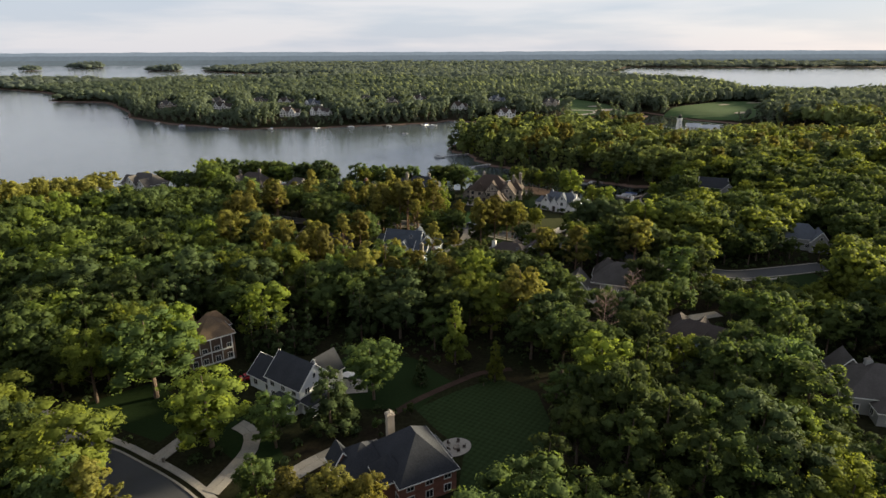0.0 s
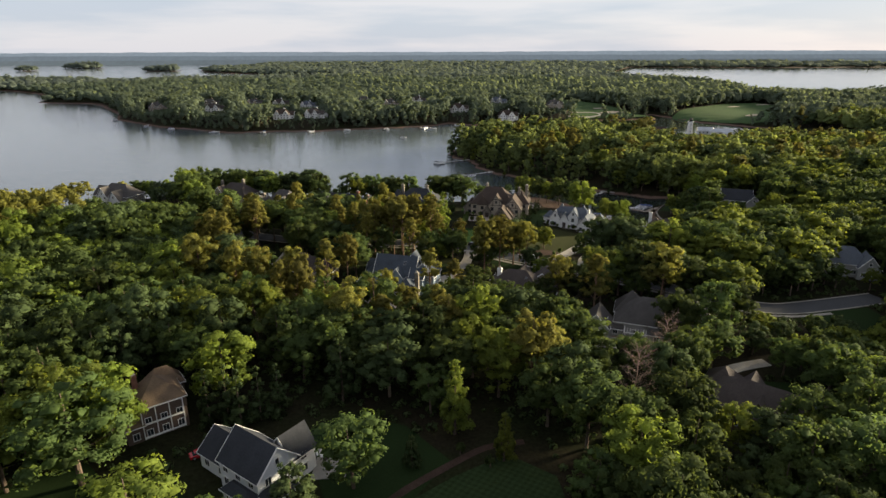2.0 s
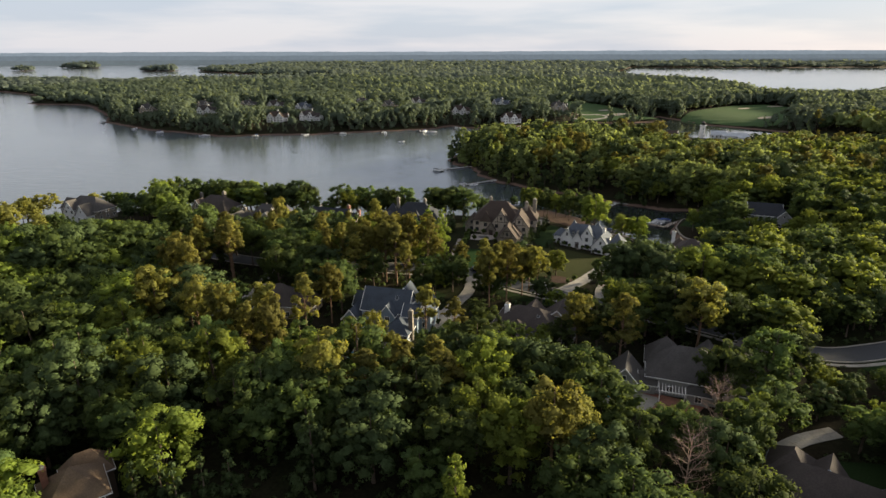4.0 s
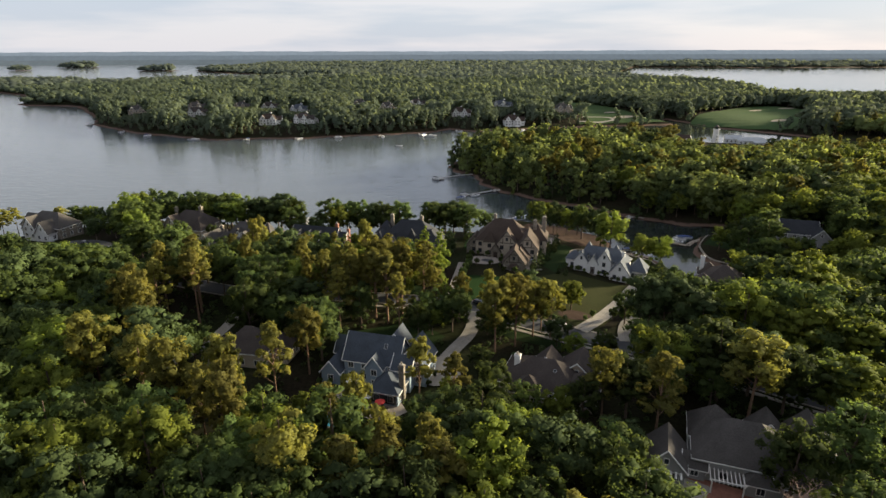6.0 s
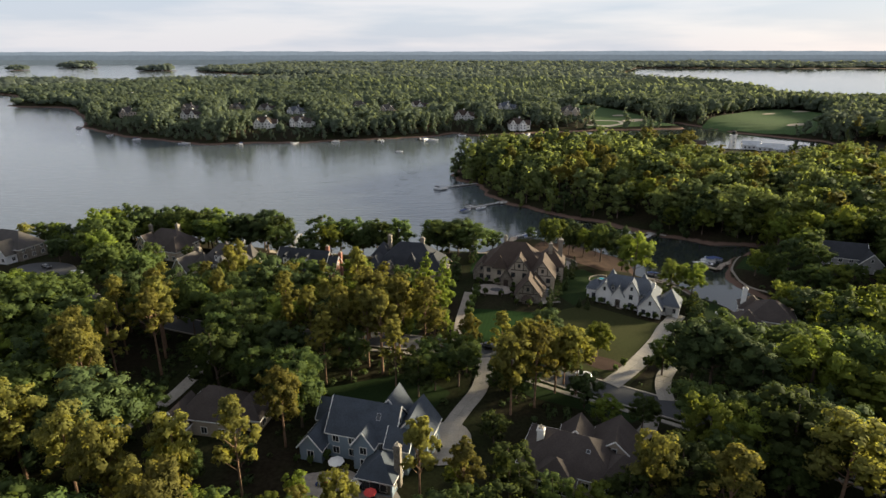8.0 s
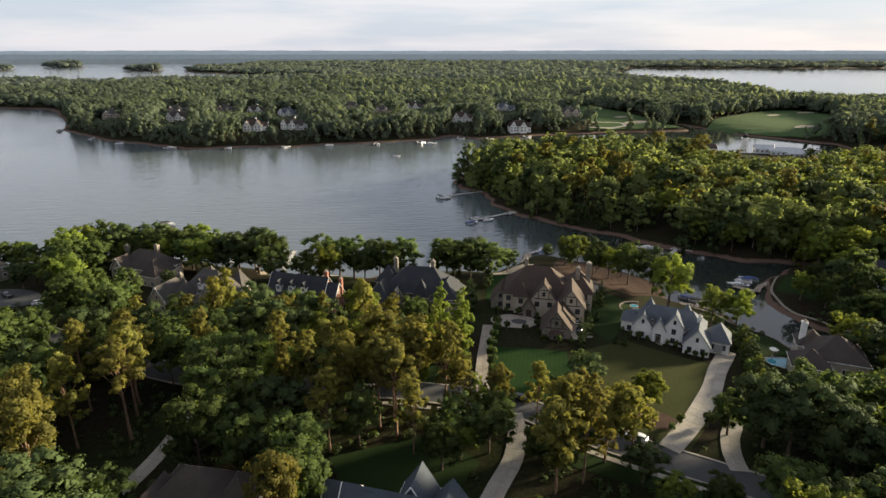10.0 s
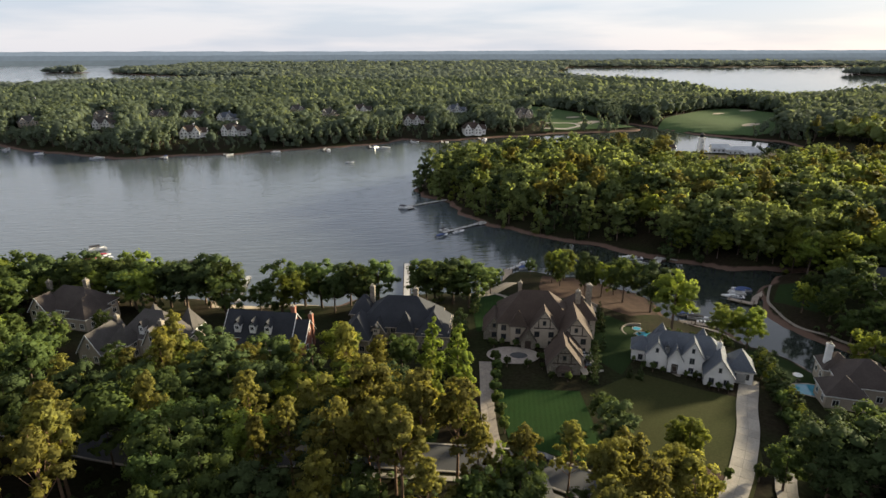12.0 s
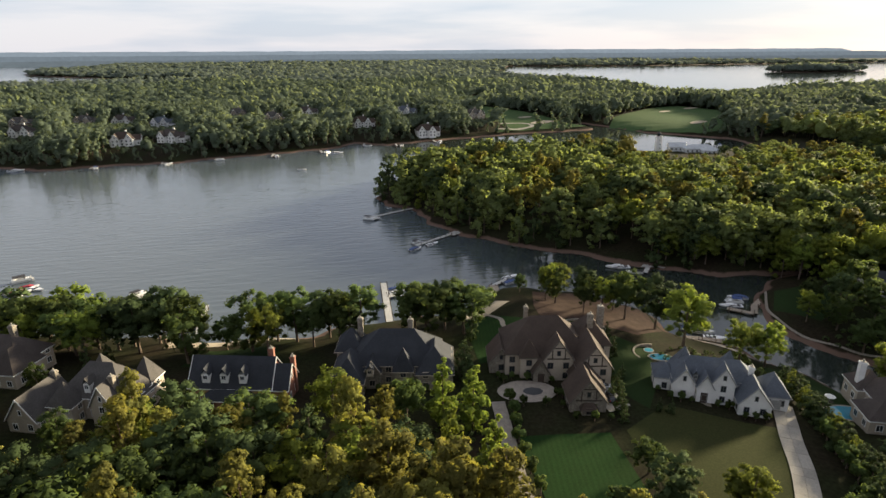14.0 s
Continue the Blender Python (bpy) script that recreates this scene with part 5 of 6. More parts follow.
plant_list("broad", [(-120, 371, 18), (-113, 373, 18), (-107, 369, 19), (-99, 370, 19), (-93, 368, 18), (-86, 364, 19), (-79, 366, 20), (-73, 363, 20), (-69, 355, 13), (-53, 357, 20), (-48, 352, 15),
                     (-40, 362, 19), (-34, 359, 19), (-27, 358, 18), (-20, 361, 18), (-3, 360, 17), (-1, 353, 18), (6, 357, 18), (11, 352, 17), (-61, 362, 11), (22, 370, 11), (-126, 364, 13), (-133, 366, 13), (-116, 365, 16), (-103, 364, 16), (-89, 370, 17), (-82, 371, 17), (-46, 364, 18), (-30, 364, 17), (2, 365, 15)], "shoreline trees", spread=1.08)
plant_list("broad", [(41, 385, 7), (48, 368, 15), (57, 364, 15), (60, 357, 14), (66, 360, 13)], "shoreline trees", spread=0.8)
plant_list("broad", [(73.9, 331.2, 21.0), (84.0, 319.5, 14.0), (91.4, 317.8, 15.0), (74.0, 346.6, 18.0), (66.4, 352.7, 18.5), (60.6, 359.5, 18.0), (53.1, 378.5, 14.0), (22.1, 372.6, 11.5)], "garden trees by the cove", spread=0.95)
plant_list("broad", [(50, 376, 14), (54, 358, 14), (46, 372, 14)], "shoreline trees", spread=0.72, gap=2.5)
plant_list("cone", [(12, 346, 14), (-96, 352, 11), (-92, 356, 11), (3, 318, 9)], "dark evergreens", spread=0.8)
plant_list("pine", [(-8, 262, 20), (-2, 257, 18), (-14, 256, 21), (-22, 264, 21), (-37, 266, 21), (-42, 262, 20), (-12, 249, 18), (-30, 250, 20), (7, 259, 16), (21, 243, 20), (28, 246, 19)], "tall pines")
plant_list("broad", [(-45, 268, 18), (-38, 285, 17), (-26, 285, 18), (-18, 285, 16), (-30, 267, 17), (-20, 268, 16), (-11, 267, 15), (-3, 262, 15), (-45, 287, 18), (-53, 272, 18), (-24, 252, 16), (-6, 244, 13), (-60, 290, 17), (-40, 252, 17), (-50, 258, 19), (-58, 259, 19), (-76, 268, 19), (-61, 272, 18), (-88, 276, 18), (-96, 280, 18), (-74, 288, 17), (-100, 288, 18)], "trees along the lane", gap=4.5)
plant_list("broad", [(14.5, 247, 11), (18, 243, 12), (23, 248, 10), (28, 244, 11), (34, 240, 10), (-2, 247, 11), (15, 238, 13), (37, 232, 9), (45, 231, 10), (29, 252, 9)], "small trees along the lane", gap=2.5)
plant_list("pine", [(20, 251, 19), (24, 246, 20), (29, 249, 18), (33, 245, 19), (17, 245, 20)], "pines by the lane", gap=2.5)
plant_list("broad", [(126, 340, 12), (130, 332, 14), (136, 350, 10), (140, 342, 14), (142, 330, 16), (128, 320, 12), (136, 318, 14), (150, 356, 12), (152, 372, 16)], "cove trees")
plant_list("broad", [(-70, 300, 18), (-53, 288, 18), (-63, 311, 15), (-88, 312, 12), (-46, 300, 17), (29, 269, 12), (43, 268, 8), (31, 279, 8), (-86, 290, 17), (-67, 284, 19)], "garden trees")
plant_list("ball", [(11.5, 309, 4), (11, 304, 4), (9.6, 299, 4), (8.8, 294, 4), (8.2, 289, 4), (7.8, 284, 4), (7.6, 278, 4.4), (14.5, 307, 3), (20, 306, 2.6), (24, 309, 2.6), (13, 318, 3)], "row of clipped shrubs", gap=1.5)
plant_list("cone", [(50, 334, 6), (49, 328, 6), (46, 326, 5), (38, 303, 6), (36, 299, 6), (37, 306, 5), (35, 296, 5), (45.5, 298.5, 4), (48, 297.5, 4), (41, 318, 5), (43, 322, 5), (52, 338, 6), (47, 331, 6), (44, 314, 5), (40, 309, 6)], "small evergreens", gap=1.2, spread=1.4)
plant_list("oval", [(87 - 1.15 * k, 306 - 3.4 * k, 6.2 + 0.5 * (k % 3)) for k in range(13)], "tall hedge along the driveway", spread=1.5, gap=1.2)
plant_list("oak", [(43.3, 265.2, 11)], "lawn trees", spread=1.0, gap=2.5)
plant_list("pine", [(15.5, 257.5, 17)], "pines by the lane", gap=2)
plant_list("broad", [(6.2, 255, 13), (4, 249, 13)], "trees along the lane", gap=2)
plant_list("ball", [(40, 262, 3), (46, 256, 2.5), (49, 259, 3), (36, 256, 2.6), (55, 258, 4), (82, 304, 4.4), (84, 300, 4.6), (83, 296, 4.6), (82, 291, 4.8), (79.5, 286.5, 5), (77, 282, 5), (75, 277.5, 5.2), (73, 273, 5.2), (71, 268.5, 5.2), (69, 264, 5), (80.5, 289, 4.6), (78, 284, 4.6), (76, 279.5, 4.8), (74, 275, 5),
                    (87, 303, 3), (91, 305, 3), (-8, 116, 3), (-12, 113, 3), (-15, 110, 3), (10, 128, 3), (4, 132, 3), (-18, 141, 3), (-14, 144, 3), (30, 301, 2.4), (33, 304, 2.4)], "garden shrubs", gap=1.2)
for hx, hy, turn, spots in (
        (27.0, 327.2, -12, [(-13, -9), (-9.5, -10), (-5.5, -11), (0.6, -11.6), (5, -12.4), (2, -19), (1.4, -23), (3.4, -28), (7.6, -28.6), (11.4, -28.2), (13.6, -24), (17, -12), (17.4, -7)]),
        (64.1, 305.3, -26, [(-13, -4.5), (-10.6, -7.4), (-8, -8), (-5.4, -7.8), (0.4, -8.2), (3, -8.4), (5.8, -11.6), (8, -11.8), (10.4, -11.6)]),
        (-12.5, 331.5, -12, [(-8, -11), (-4, -10.6), (0, -10), (4.6, -10.4), (8, -11.4)]),
        (-15.8, 225, -15.5, [(-12.6, -8.6), (-9.4, -8.8), (-6.8, -6.4), (14.6, -2), (15, 2.4), (-14, -4)])):
    c, s_ = math.cos(radians(turn)), math.sin(radians(turn))
    plant_list("ball", [(hx + c * a - s_ * b, hy + s_ * a + c * b, 2.0 + 0.4 * (k % 3)) for k, (a, b) in enumerate(spots)], "shrubs along a house front", gap=1.0)
plant_list("broad", [(66, 165, 14), (72, 167, 14), (66, 127, 14), (72, 125, 15), (60, 131, 14)], "trees before a large house")
plant_list("pine", [(-92, 296, 17), (-78, 298, 17), (-62, 297, 18), (-50, 296, 18), (-40, 299, 17), (-28, 299, 17), (-20, 297, 16)], "tall pines")
for x, y, h in ((43.6, 144.0, 19), (57, 163, 17)):
    dead = thing("dead_tree", pose(x, y, ground_at(x, y)), "bare grey-brown dead tree among green crowns", "dead tree")
    part("trunk", stem(h, 0.20, [], 0, 0.3, 0.98), bark_dead, dead)
    part("branch", bare_branches(h), bark_dead, dead)
    trees.append((x, y, 4))


def blocked_all(px, py):
    """True where a road, lawn, house or the view of a house front keeps wild trees away."""
    px, py = np.atleast_1d(np.asarray(px, float)), np.atleast_1d(np.asarray(py, float))
    out = np.zeros(px.shape, bool)
    for a, b, hw, hd, turn, front in footprints:
        c, s = math.cos(radians(turn)), math.sin(radians(turn))
        u, v = c * (px - a) + s * (py - b), -s * (px - a) + c * (py - b)
        out |= (np.abs(u) < hw) & (v > -hd - front) & (v < hd)
    for pts, wide in clear_lines:
        for (x1, y1), (x2, y2) in zip(pts, pts[1:]):
            ex, ey = x2 - x1, y2 - y1
            t = np.clip(((px - x1) * ex + (py - y1) * ey) / (ex * ex + ey * ey), 0, 1)
            out |= (px - x1 - t * ex) ** 2 + (py - y1 - t * ey) ** 2 < (wide + 0.8) ** 2
    for poly in clear_areas:
        out |= toward_land(px, py, poly) < 0.5
    return out


def tallest(px, py):
    """How tall a wild tree may grow: low before a house front."""
    px, py = np.atleast_1d(np.asarray(px, float)), np.atleast_1d(np.asarray(py, float))
    top = np.full(px.shape, 99.0)
    for a, b, hw, hd, turn, front in footprints:
        v = b - hd - py
        if 420 < b < 700:
            continue
        if b > 420:
            far_view = (np.abs(px - a * (py / b)) < hw + 2) & (v > -2 * hd) & (v < 190)
            top = np.where(far_view, np.minimum(top, 4 + 0.08 * np.maximum(v, 0)), top)
            continue
        near = (np.abs(px - a * (py / b)) < hw - 1) & (v > -2 * hd) & (v < 34)
        top = np.where(near, np.minimum(top, 4 + 0.55 * np.maximum(v, 0)), top)
    for a, b, hw, deep, rise in ((124, 207, 26, 66, 0.22), (4, 240, 9, 30, 0.40), (0.5, 224, 6, 26, 0.48), (58, 262, 12, 30, 0.48), (40, 250, 12, 20, 0.4), (262, 648, 42, 150, 0.13), (-158, 334, 20, 60, 0.30)):      # open ground south of a road or drive
        v = b - py
        near = (np.abs(px - a * (py / b)) < hw) & (v > -6) & (v < deep)
        top = np.where(near, np.minimum(top, 2 + rise * np.maximum(v, 0)), top)
    return top


def pines_here(x, y):
    return math.sin(x * 0.021 + 0.8) + math.sin(y * 0.017 - x * 0.008) > (0.1 if x < 5 and 170 < y < 320 else 2.5 if y < 150 else 1.0)


def wild_spots(x0, x1, y0, y1, gap, shore=4.0):
    """Uneven spots about gap apart, on land."""
    xs, ys = np.meshgrid(np.arange(x0, x1, gap), np.arange(y0, y1, gap * 0.87))
    xs = xs + (np.arange(xs.shape[0]) % 2)[:, None] * gap / 2
    xs = (xs + rng.uniform(-0.32, 0.32, xs.shape) * gap).ravel()
    ys = (ys + rng.uniform(-0.32, 0.32, ys.shape) * gap).ravel()
    keep = land_distance(xs, ys) > shore
    keep &= ~blocked_all(xs, ys)
    return xs[keep], ys[keep]


stand = []                        # crowns of the joined woodland: x, y, z, height, kind, detail
near_left = 190
named = list(trees)
grid_seen = {}
for a, b, r in named:
    grid_seen.setdefault((int(a // 10), int(b // 10)), []).append((a, b))
def quiet_shore(x, y):
    """The gardens between the lakeside houses and the water."""
    return -100 < x < 100 and 318 < y < 430


xs, ys = wild_spots(-330, 330, 45, 420, 8.8)
caps = tallest(xs, ys)
order = np.argsort(np.abs(xs) + 0.35 * np.abs(ys - 150))
for i in order:
    x, y = float(xs[i]), float(ys[i])
    if abs(x) > 0.80 * y + 28 or quiet_shore(x, y):
        continue
    cell = [q for gx_ in (-1, 0, 1) for gy_ in (-1, 0, 1) for q in grid_seen.get((int(x // 10) + gx_, int(y // 10) + gy_), ())]
    if any((x - a) ** 2 + (y - b) ** 2 < 46 for a, b in cell):
        continue
    pine = pines_here(x, y)
    h = float(rng.uniform(18, 25) if pine else rng.uniform(12, 21))
    if h > caps[i]:
        if caps[i] < 6:
            continue
        h, pine = caps[i], False
    if x < -150 and y > 270:
        h *= 0.64
    if near_left > 0 and y < 300:
        near_left -= 1
        plant("pine" if pine else "broad", x, y, h, "woodland trees")
    else:
        stand.append((x, y, h, "pine" if pine else "broad", "low"))
xs, ys = wild_spots(-900, 900, 380, 1020, 10.6, 1.0)
for x, y, cap, off in zip(xs, ys, tallest(xs, ys), land_distance(xs, ys)):
    x, y = float(x), float(y)
    if y > 690 and off < 3:
        continue
    if abs(x) > 0.81 * y + 20 or (y < 420 and x < 108):
        continue
    h = min(float(rng.uniform(14, 25)), float(cap))
    if 140 < x < 420 and 470 < y <= 540:
        h *= 0.75
    if 205 < x < 420 and 540 < y < 690:
        if y > 600 and x > 215:
            continue
        h *= 0.5
    elif 40 < x < 215 and 590 < y < 700:
        h *= 0.6
    stand.append((x, y, h, "oval" if off < 14 else "pine" if rng.random() < 0.2 else "broad", "far" if y < 640 else "tiny"))


def build_stand(rows, name, label, leaf):
    """Joins the crowns and stems of a stretch of woodland into one mesh."""
    pieces, slots = [], []
    floor_z = heights([q[0] for q in rows], [q[1] for q in rows])
    for (x, y, h, kind, detail), z in zip(rows, floor_z):
        t = KINDS[kind][int(rng.integers(len(KINDS[kind])))]
        v, n_, f = t[detail]
        a, s = rng.uniform(0, 6.28), h / 20
        wide = s * rng.uniform(0.9, 1.2) * (1.12 if y > 390 else 1)
        c, q = math.cos(a), math.sin(a)
        turn = np.array([[c, q, 0], [-q, c, 0], [0, 0, 1]])
        pieces.append(((v * (wide, wide, s)) @ turn + [x, y, z], n_ @ turn, f))
        slots.append(np.full(len(f), 1 if kind == "pine" else int(rng.choice((0, 0, 0, 3, 4)))))
        post = np.array([[-0.3, -0.2, 0], [0.3, -0.2, 0], [0, 0.35, 0], [0, 0, h * 0.7]]) + [x, y, z - 0.5]
        pieces.append((post, np.array([[-1, -0.5, 0], [1, -0.5, 0], [0, 1, 0], [0, 0, 1]]), np.array([[0, 1, 3], [1, 2, 3], [2, 0, 3]])))
        slots.append(np.full(3, 2))
    v, n_, f = join(pieces)
    ob = new(name, tri_mesh(name, v, f, [leaf, leaf_pine, bark, leaf_bright, leaf_dark] if leaf is leaf_mid or leaf is leaf_shore_hazed else [leaf, leaf, bark, leaf, leaf],
                            np.concatenate(slots), n_))
    return tagged(ob, label, "woodland", kind="stuff")


for name, label, test in (("woodland", "mixed green woodland of pines and oaks round the houses", lambda q: q[1] < 700 and q[0] < 0),
                          ("woodland", "mixed green woodland of oaks beside the lane", lambda q: q[1] < 380 and q[0] >= 0),
                          ("woodland", "wooded green peninsula across the cove", lambda q: q[1] >= 380 and q[0] >= 0 and q[1] < 700),
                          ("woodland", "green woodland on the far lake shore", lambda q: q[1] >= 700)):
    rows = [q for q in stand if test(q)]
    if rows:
        build_stand(rows, name, label, leaf_far_hazed if rows[0][1] >= 700 else leaf_shore_hazed if rows[0][1] >= 380 else leaf_mid)

# undergrowth on the open woodland floor
xs, ys = wild_spots(-150, 160, 60, 330, 3.4, 3.0)
floor_z = heights(xs, ys)
pieces = []
for x, y, z in zip(xs, ys, floor_z):
    if abs(x) > 0.8 * y + 20 or rng.random() < 0.35:
        continue
    s = rng.uniform(0.5, 1.3)
    n_ = 26
    way = unit(rng.normal(size=(n_, 3)) + np.array([0, 0, 0.5]))
    v, f = leaf_tris(way * (s, s, s * 0.8) + [0, 0, s * 0.35], way + rng.normal(size=(n_, 3)) * 0.4, 0.75 * s)
    pieces.append((v + [x, y, z], np.repeat(way, 3, axis=0), f))
v, n_, f = join(pieces)
tagged(new("undergrowth", tri_mesh("undergrowth", v, f, [leaf_dark], None, n_)), "low dark green undergrowth beneath the trees", "undergrowth", kind="stuff")

# distant forest: tree crowns grow into larger clumps with distance
spots = []
r = 1000.0
while r < 4700:
    gap = max(9.0, r * 0.0115)
    n_ = int(1.9 * r / gap)
    a = np.linspace(-0.95, 0.95, n_) + rng.uniform(-0.4, 0.4, n_) * gap / r
    rr = r + rng.uniform(-0.4, 0.4, n_) * gap
    spots.append(np.stack([np.sin(a) * rr, np.cos(a) * rr, np.full(n_, gap)], 1))
    r += gap * 0.95
for ix, iy, rx, ry in islands:
    n_ = int(rx * ry / 60)
    a, q = rng.uniform(0, 6.28, n_), np.sqrt(rng.uniform(0, 0.8, n_))
    spots.append(np.stack([ix + rx * q * np.cos(a), iy + ry * q * np.sin(a), np.full(n_, 20.0)], 1))
spots = np.concatenate(spots)
ok = (land_distance(spots[:, 0], spots[:, 1]) > 6) & (spots[:, 1] > 980 - 0.2 * np.abs(spots[:, 0]))
spots = spots[ok]
spots = spots[~blocked_all(spots[:, 0], spots[:, 1])]
base = heights(spots[:, 0], spots[:, 1])
clumps = []                        # leafy clumps one metre in radius
for k in range(8):
    lump = [(0, 0, 0, 0.72, 0.72, 0.8)] + [(0.5 * math.cos(i * 2.1 + k), 0.5 * math.sin(i * 2.1 + k), rng.uniform(-0.2, 0.5), 0.45, 0.45, 0.45) for i in range(2)]
    # normals tipped up here too, for the low contrast of hazy distance
    clumps.append(lumps_crown(lump, 18, 0.36, 4, 0.25, 0.95, 0.8, 0))
for name, label, leaf, lo, hi in (("far_woods", "endless green forest beyond the lake", leaf_far_hazed, 0, 1800), ("far_woods", "hazy blue-green forest towards the horizon", leaf_distant_hazed, 1800, 1e9)):
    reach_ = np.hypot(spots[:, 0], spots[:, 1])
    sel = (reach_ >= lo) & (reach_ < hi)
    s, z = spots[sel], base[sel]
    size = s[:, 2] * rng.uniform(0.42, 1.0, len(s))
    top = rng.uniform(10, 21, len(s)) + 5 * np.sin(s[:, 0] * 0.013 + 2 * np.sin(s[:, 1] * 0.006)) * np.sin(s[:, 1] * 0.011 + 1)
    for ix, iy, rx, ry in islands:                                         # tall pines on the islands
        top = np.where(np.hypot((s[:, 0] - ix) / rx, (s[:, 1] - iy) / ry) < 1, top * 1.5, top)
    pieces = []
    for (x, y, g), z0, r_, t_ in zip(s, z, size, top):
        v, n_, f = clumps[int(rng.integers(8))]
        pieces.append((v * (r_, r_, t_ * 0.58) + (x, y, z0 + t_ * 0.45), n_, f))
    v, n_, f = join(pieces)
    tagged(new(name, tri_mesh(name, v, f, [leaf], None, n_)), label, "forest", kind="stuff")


# ---- cars, docks, boats, gardens ----
def loft(rings, bm=None, cap=True):
    """A skin over rings of points with equal counts."""
    bm = bm or bmesh.new()
    made = [[bm.verts.new(p) for p in ring] for ring in rings]
    for a, b in zip(made, made[1:]):
        for i in range(len(a)):
            j = (i + 1) % len(a)
            bm.faces.new((a[i], a[j], b[j], b[i]))
    if cap:
        bm.faces.new(made[0][::-1])
        bm.faces.new(made[-1])
    bmesh.ops.recalc_face_normals(bm, faces=bm.faces[:])
    return bm


def slab_ring(x, w, z0, z1, r=0.12):
    return [(x, -w, z0), (x, w, z0), (x, w, z1 - r), (x, w - r, z1), (x, -w + r, z1), (x, -w, z1 - r)]


def car(name, x, y, turn, paint, label, suv=True):
    c = thing(name, pose(x, y, ground_at(x, y) + 0.12, 0, 0, turn), label, "car")
    h = 0.25 if suv else 0.0
    part("body", loft([slab_ring(-2.35, 0.82, 0.45, 0.85 + h), slab_ring(-2.2, 0.92, 0.32, 0.98 + h), slab_ring(-0.9, 0.95, 0.30, 1.02 + h), slab_ring(1.0, 0.95, 0.30, 1.0 + h),
                       slab_ring(2.1, 0.90, 0.32, 0.84 + h), slab_ring(2.38, 0.78, 0.42, 0.70 + h)]), paint, c)
    back = -2.15 if suv else -1.7
    part("roof", loft([slab_ring(back + 0.35, 0.66, 1.30 + h, 1.42 + h), slab_ring(-1.0, 0.70, 1.38 + h, 1.50 + h), slab_ring(0.3, 0.68, 1.36 + h, 1.46 + h)]), paint, c)
    part("glasshouse", loft([slab_ring(back, 0.82, 0.95 + h, 1.0 + h, 0.02), slab_ring(back + 0.4, 0.72, 0.97 + h, 1.40 + h, 0.06), slab_ring(0.35, 0.72, 0.97 + h, 1.40 + h, 0.06),
                             slab_ring(1.15, 0.82, 0.95 + h, 1.02 + h, 0.02)]), pane_mat, c)
    for sx in (-1.42, 1.45):
        for sy in (-0.9, 0.9):
            w = part("wheel", rod(0.36, 0.36, (sx, sy - 0.11, 0.36), (sx, sy + 0.11, 0.36), None, 14), tyre_mat, c)
            part("rim", rod(0.22, 0.22, (sx, sy - 0.125, 0.36), (sx, sy + 0.125, 0.36), None, 10), metal_grey, w)
    for sy in (-0.62, 0.62):
        part("headlight", box(0.12, 0.36, 0.14, 2.3, sy, 0.62 + h * 0.8), trim_white, c)
        part("tail_light", box(0.10, 0.22, 0.3, -2.3, sy * 1.15, 0.66 + h), paint_red, c)
    return c


car("car", 13.5, 268.2, -22, paint_black, "black estate car driving on the asphalt lane")
car("car", 37.0, 253.2, 145, paint_white, "white car with a dark roof window on the lane")
car("car", 37.2, 310.6, -14, paint_silver, "silver car parked beside the stone mansion", False)
car("car", 36.6, 305.4, 75, paint_black, "black car parked beside the stone mansion", False)
car("car", -50.4, 131.5, 30, paint_red, "red car parked behind the white house", False)
car("car", 79.6, 281.2, 100, paint_white, "white car parked behind a hedge", False)
car("car", -142, 328, 20, paint_white, "white car parked at the turning circle")
car("car", -158, 335, -30, paint_black, "dark car parked at the turning circle")

boat_kinds = {}


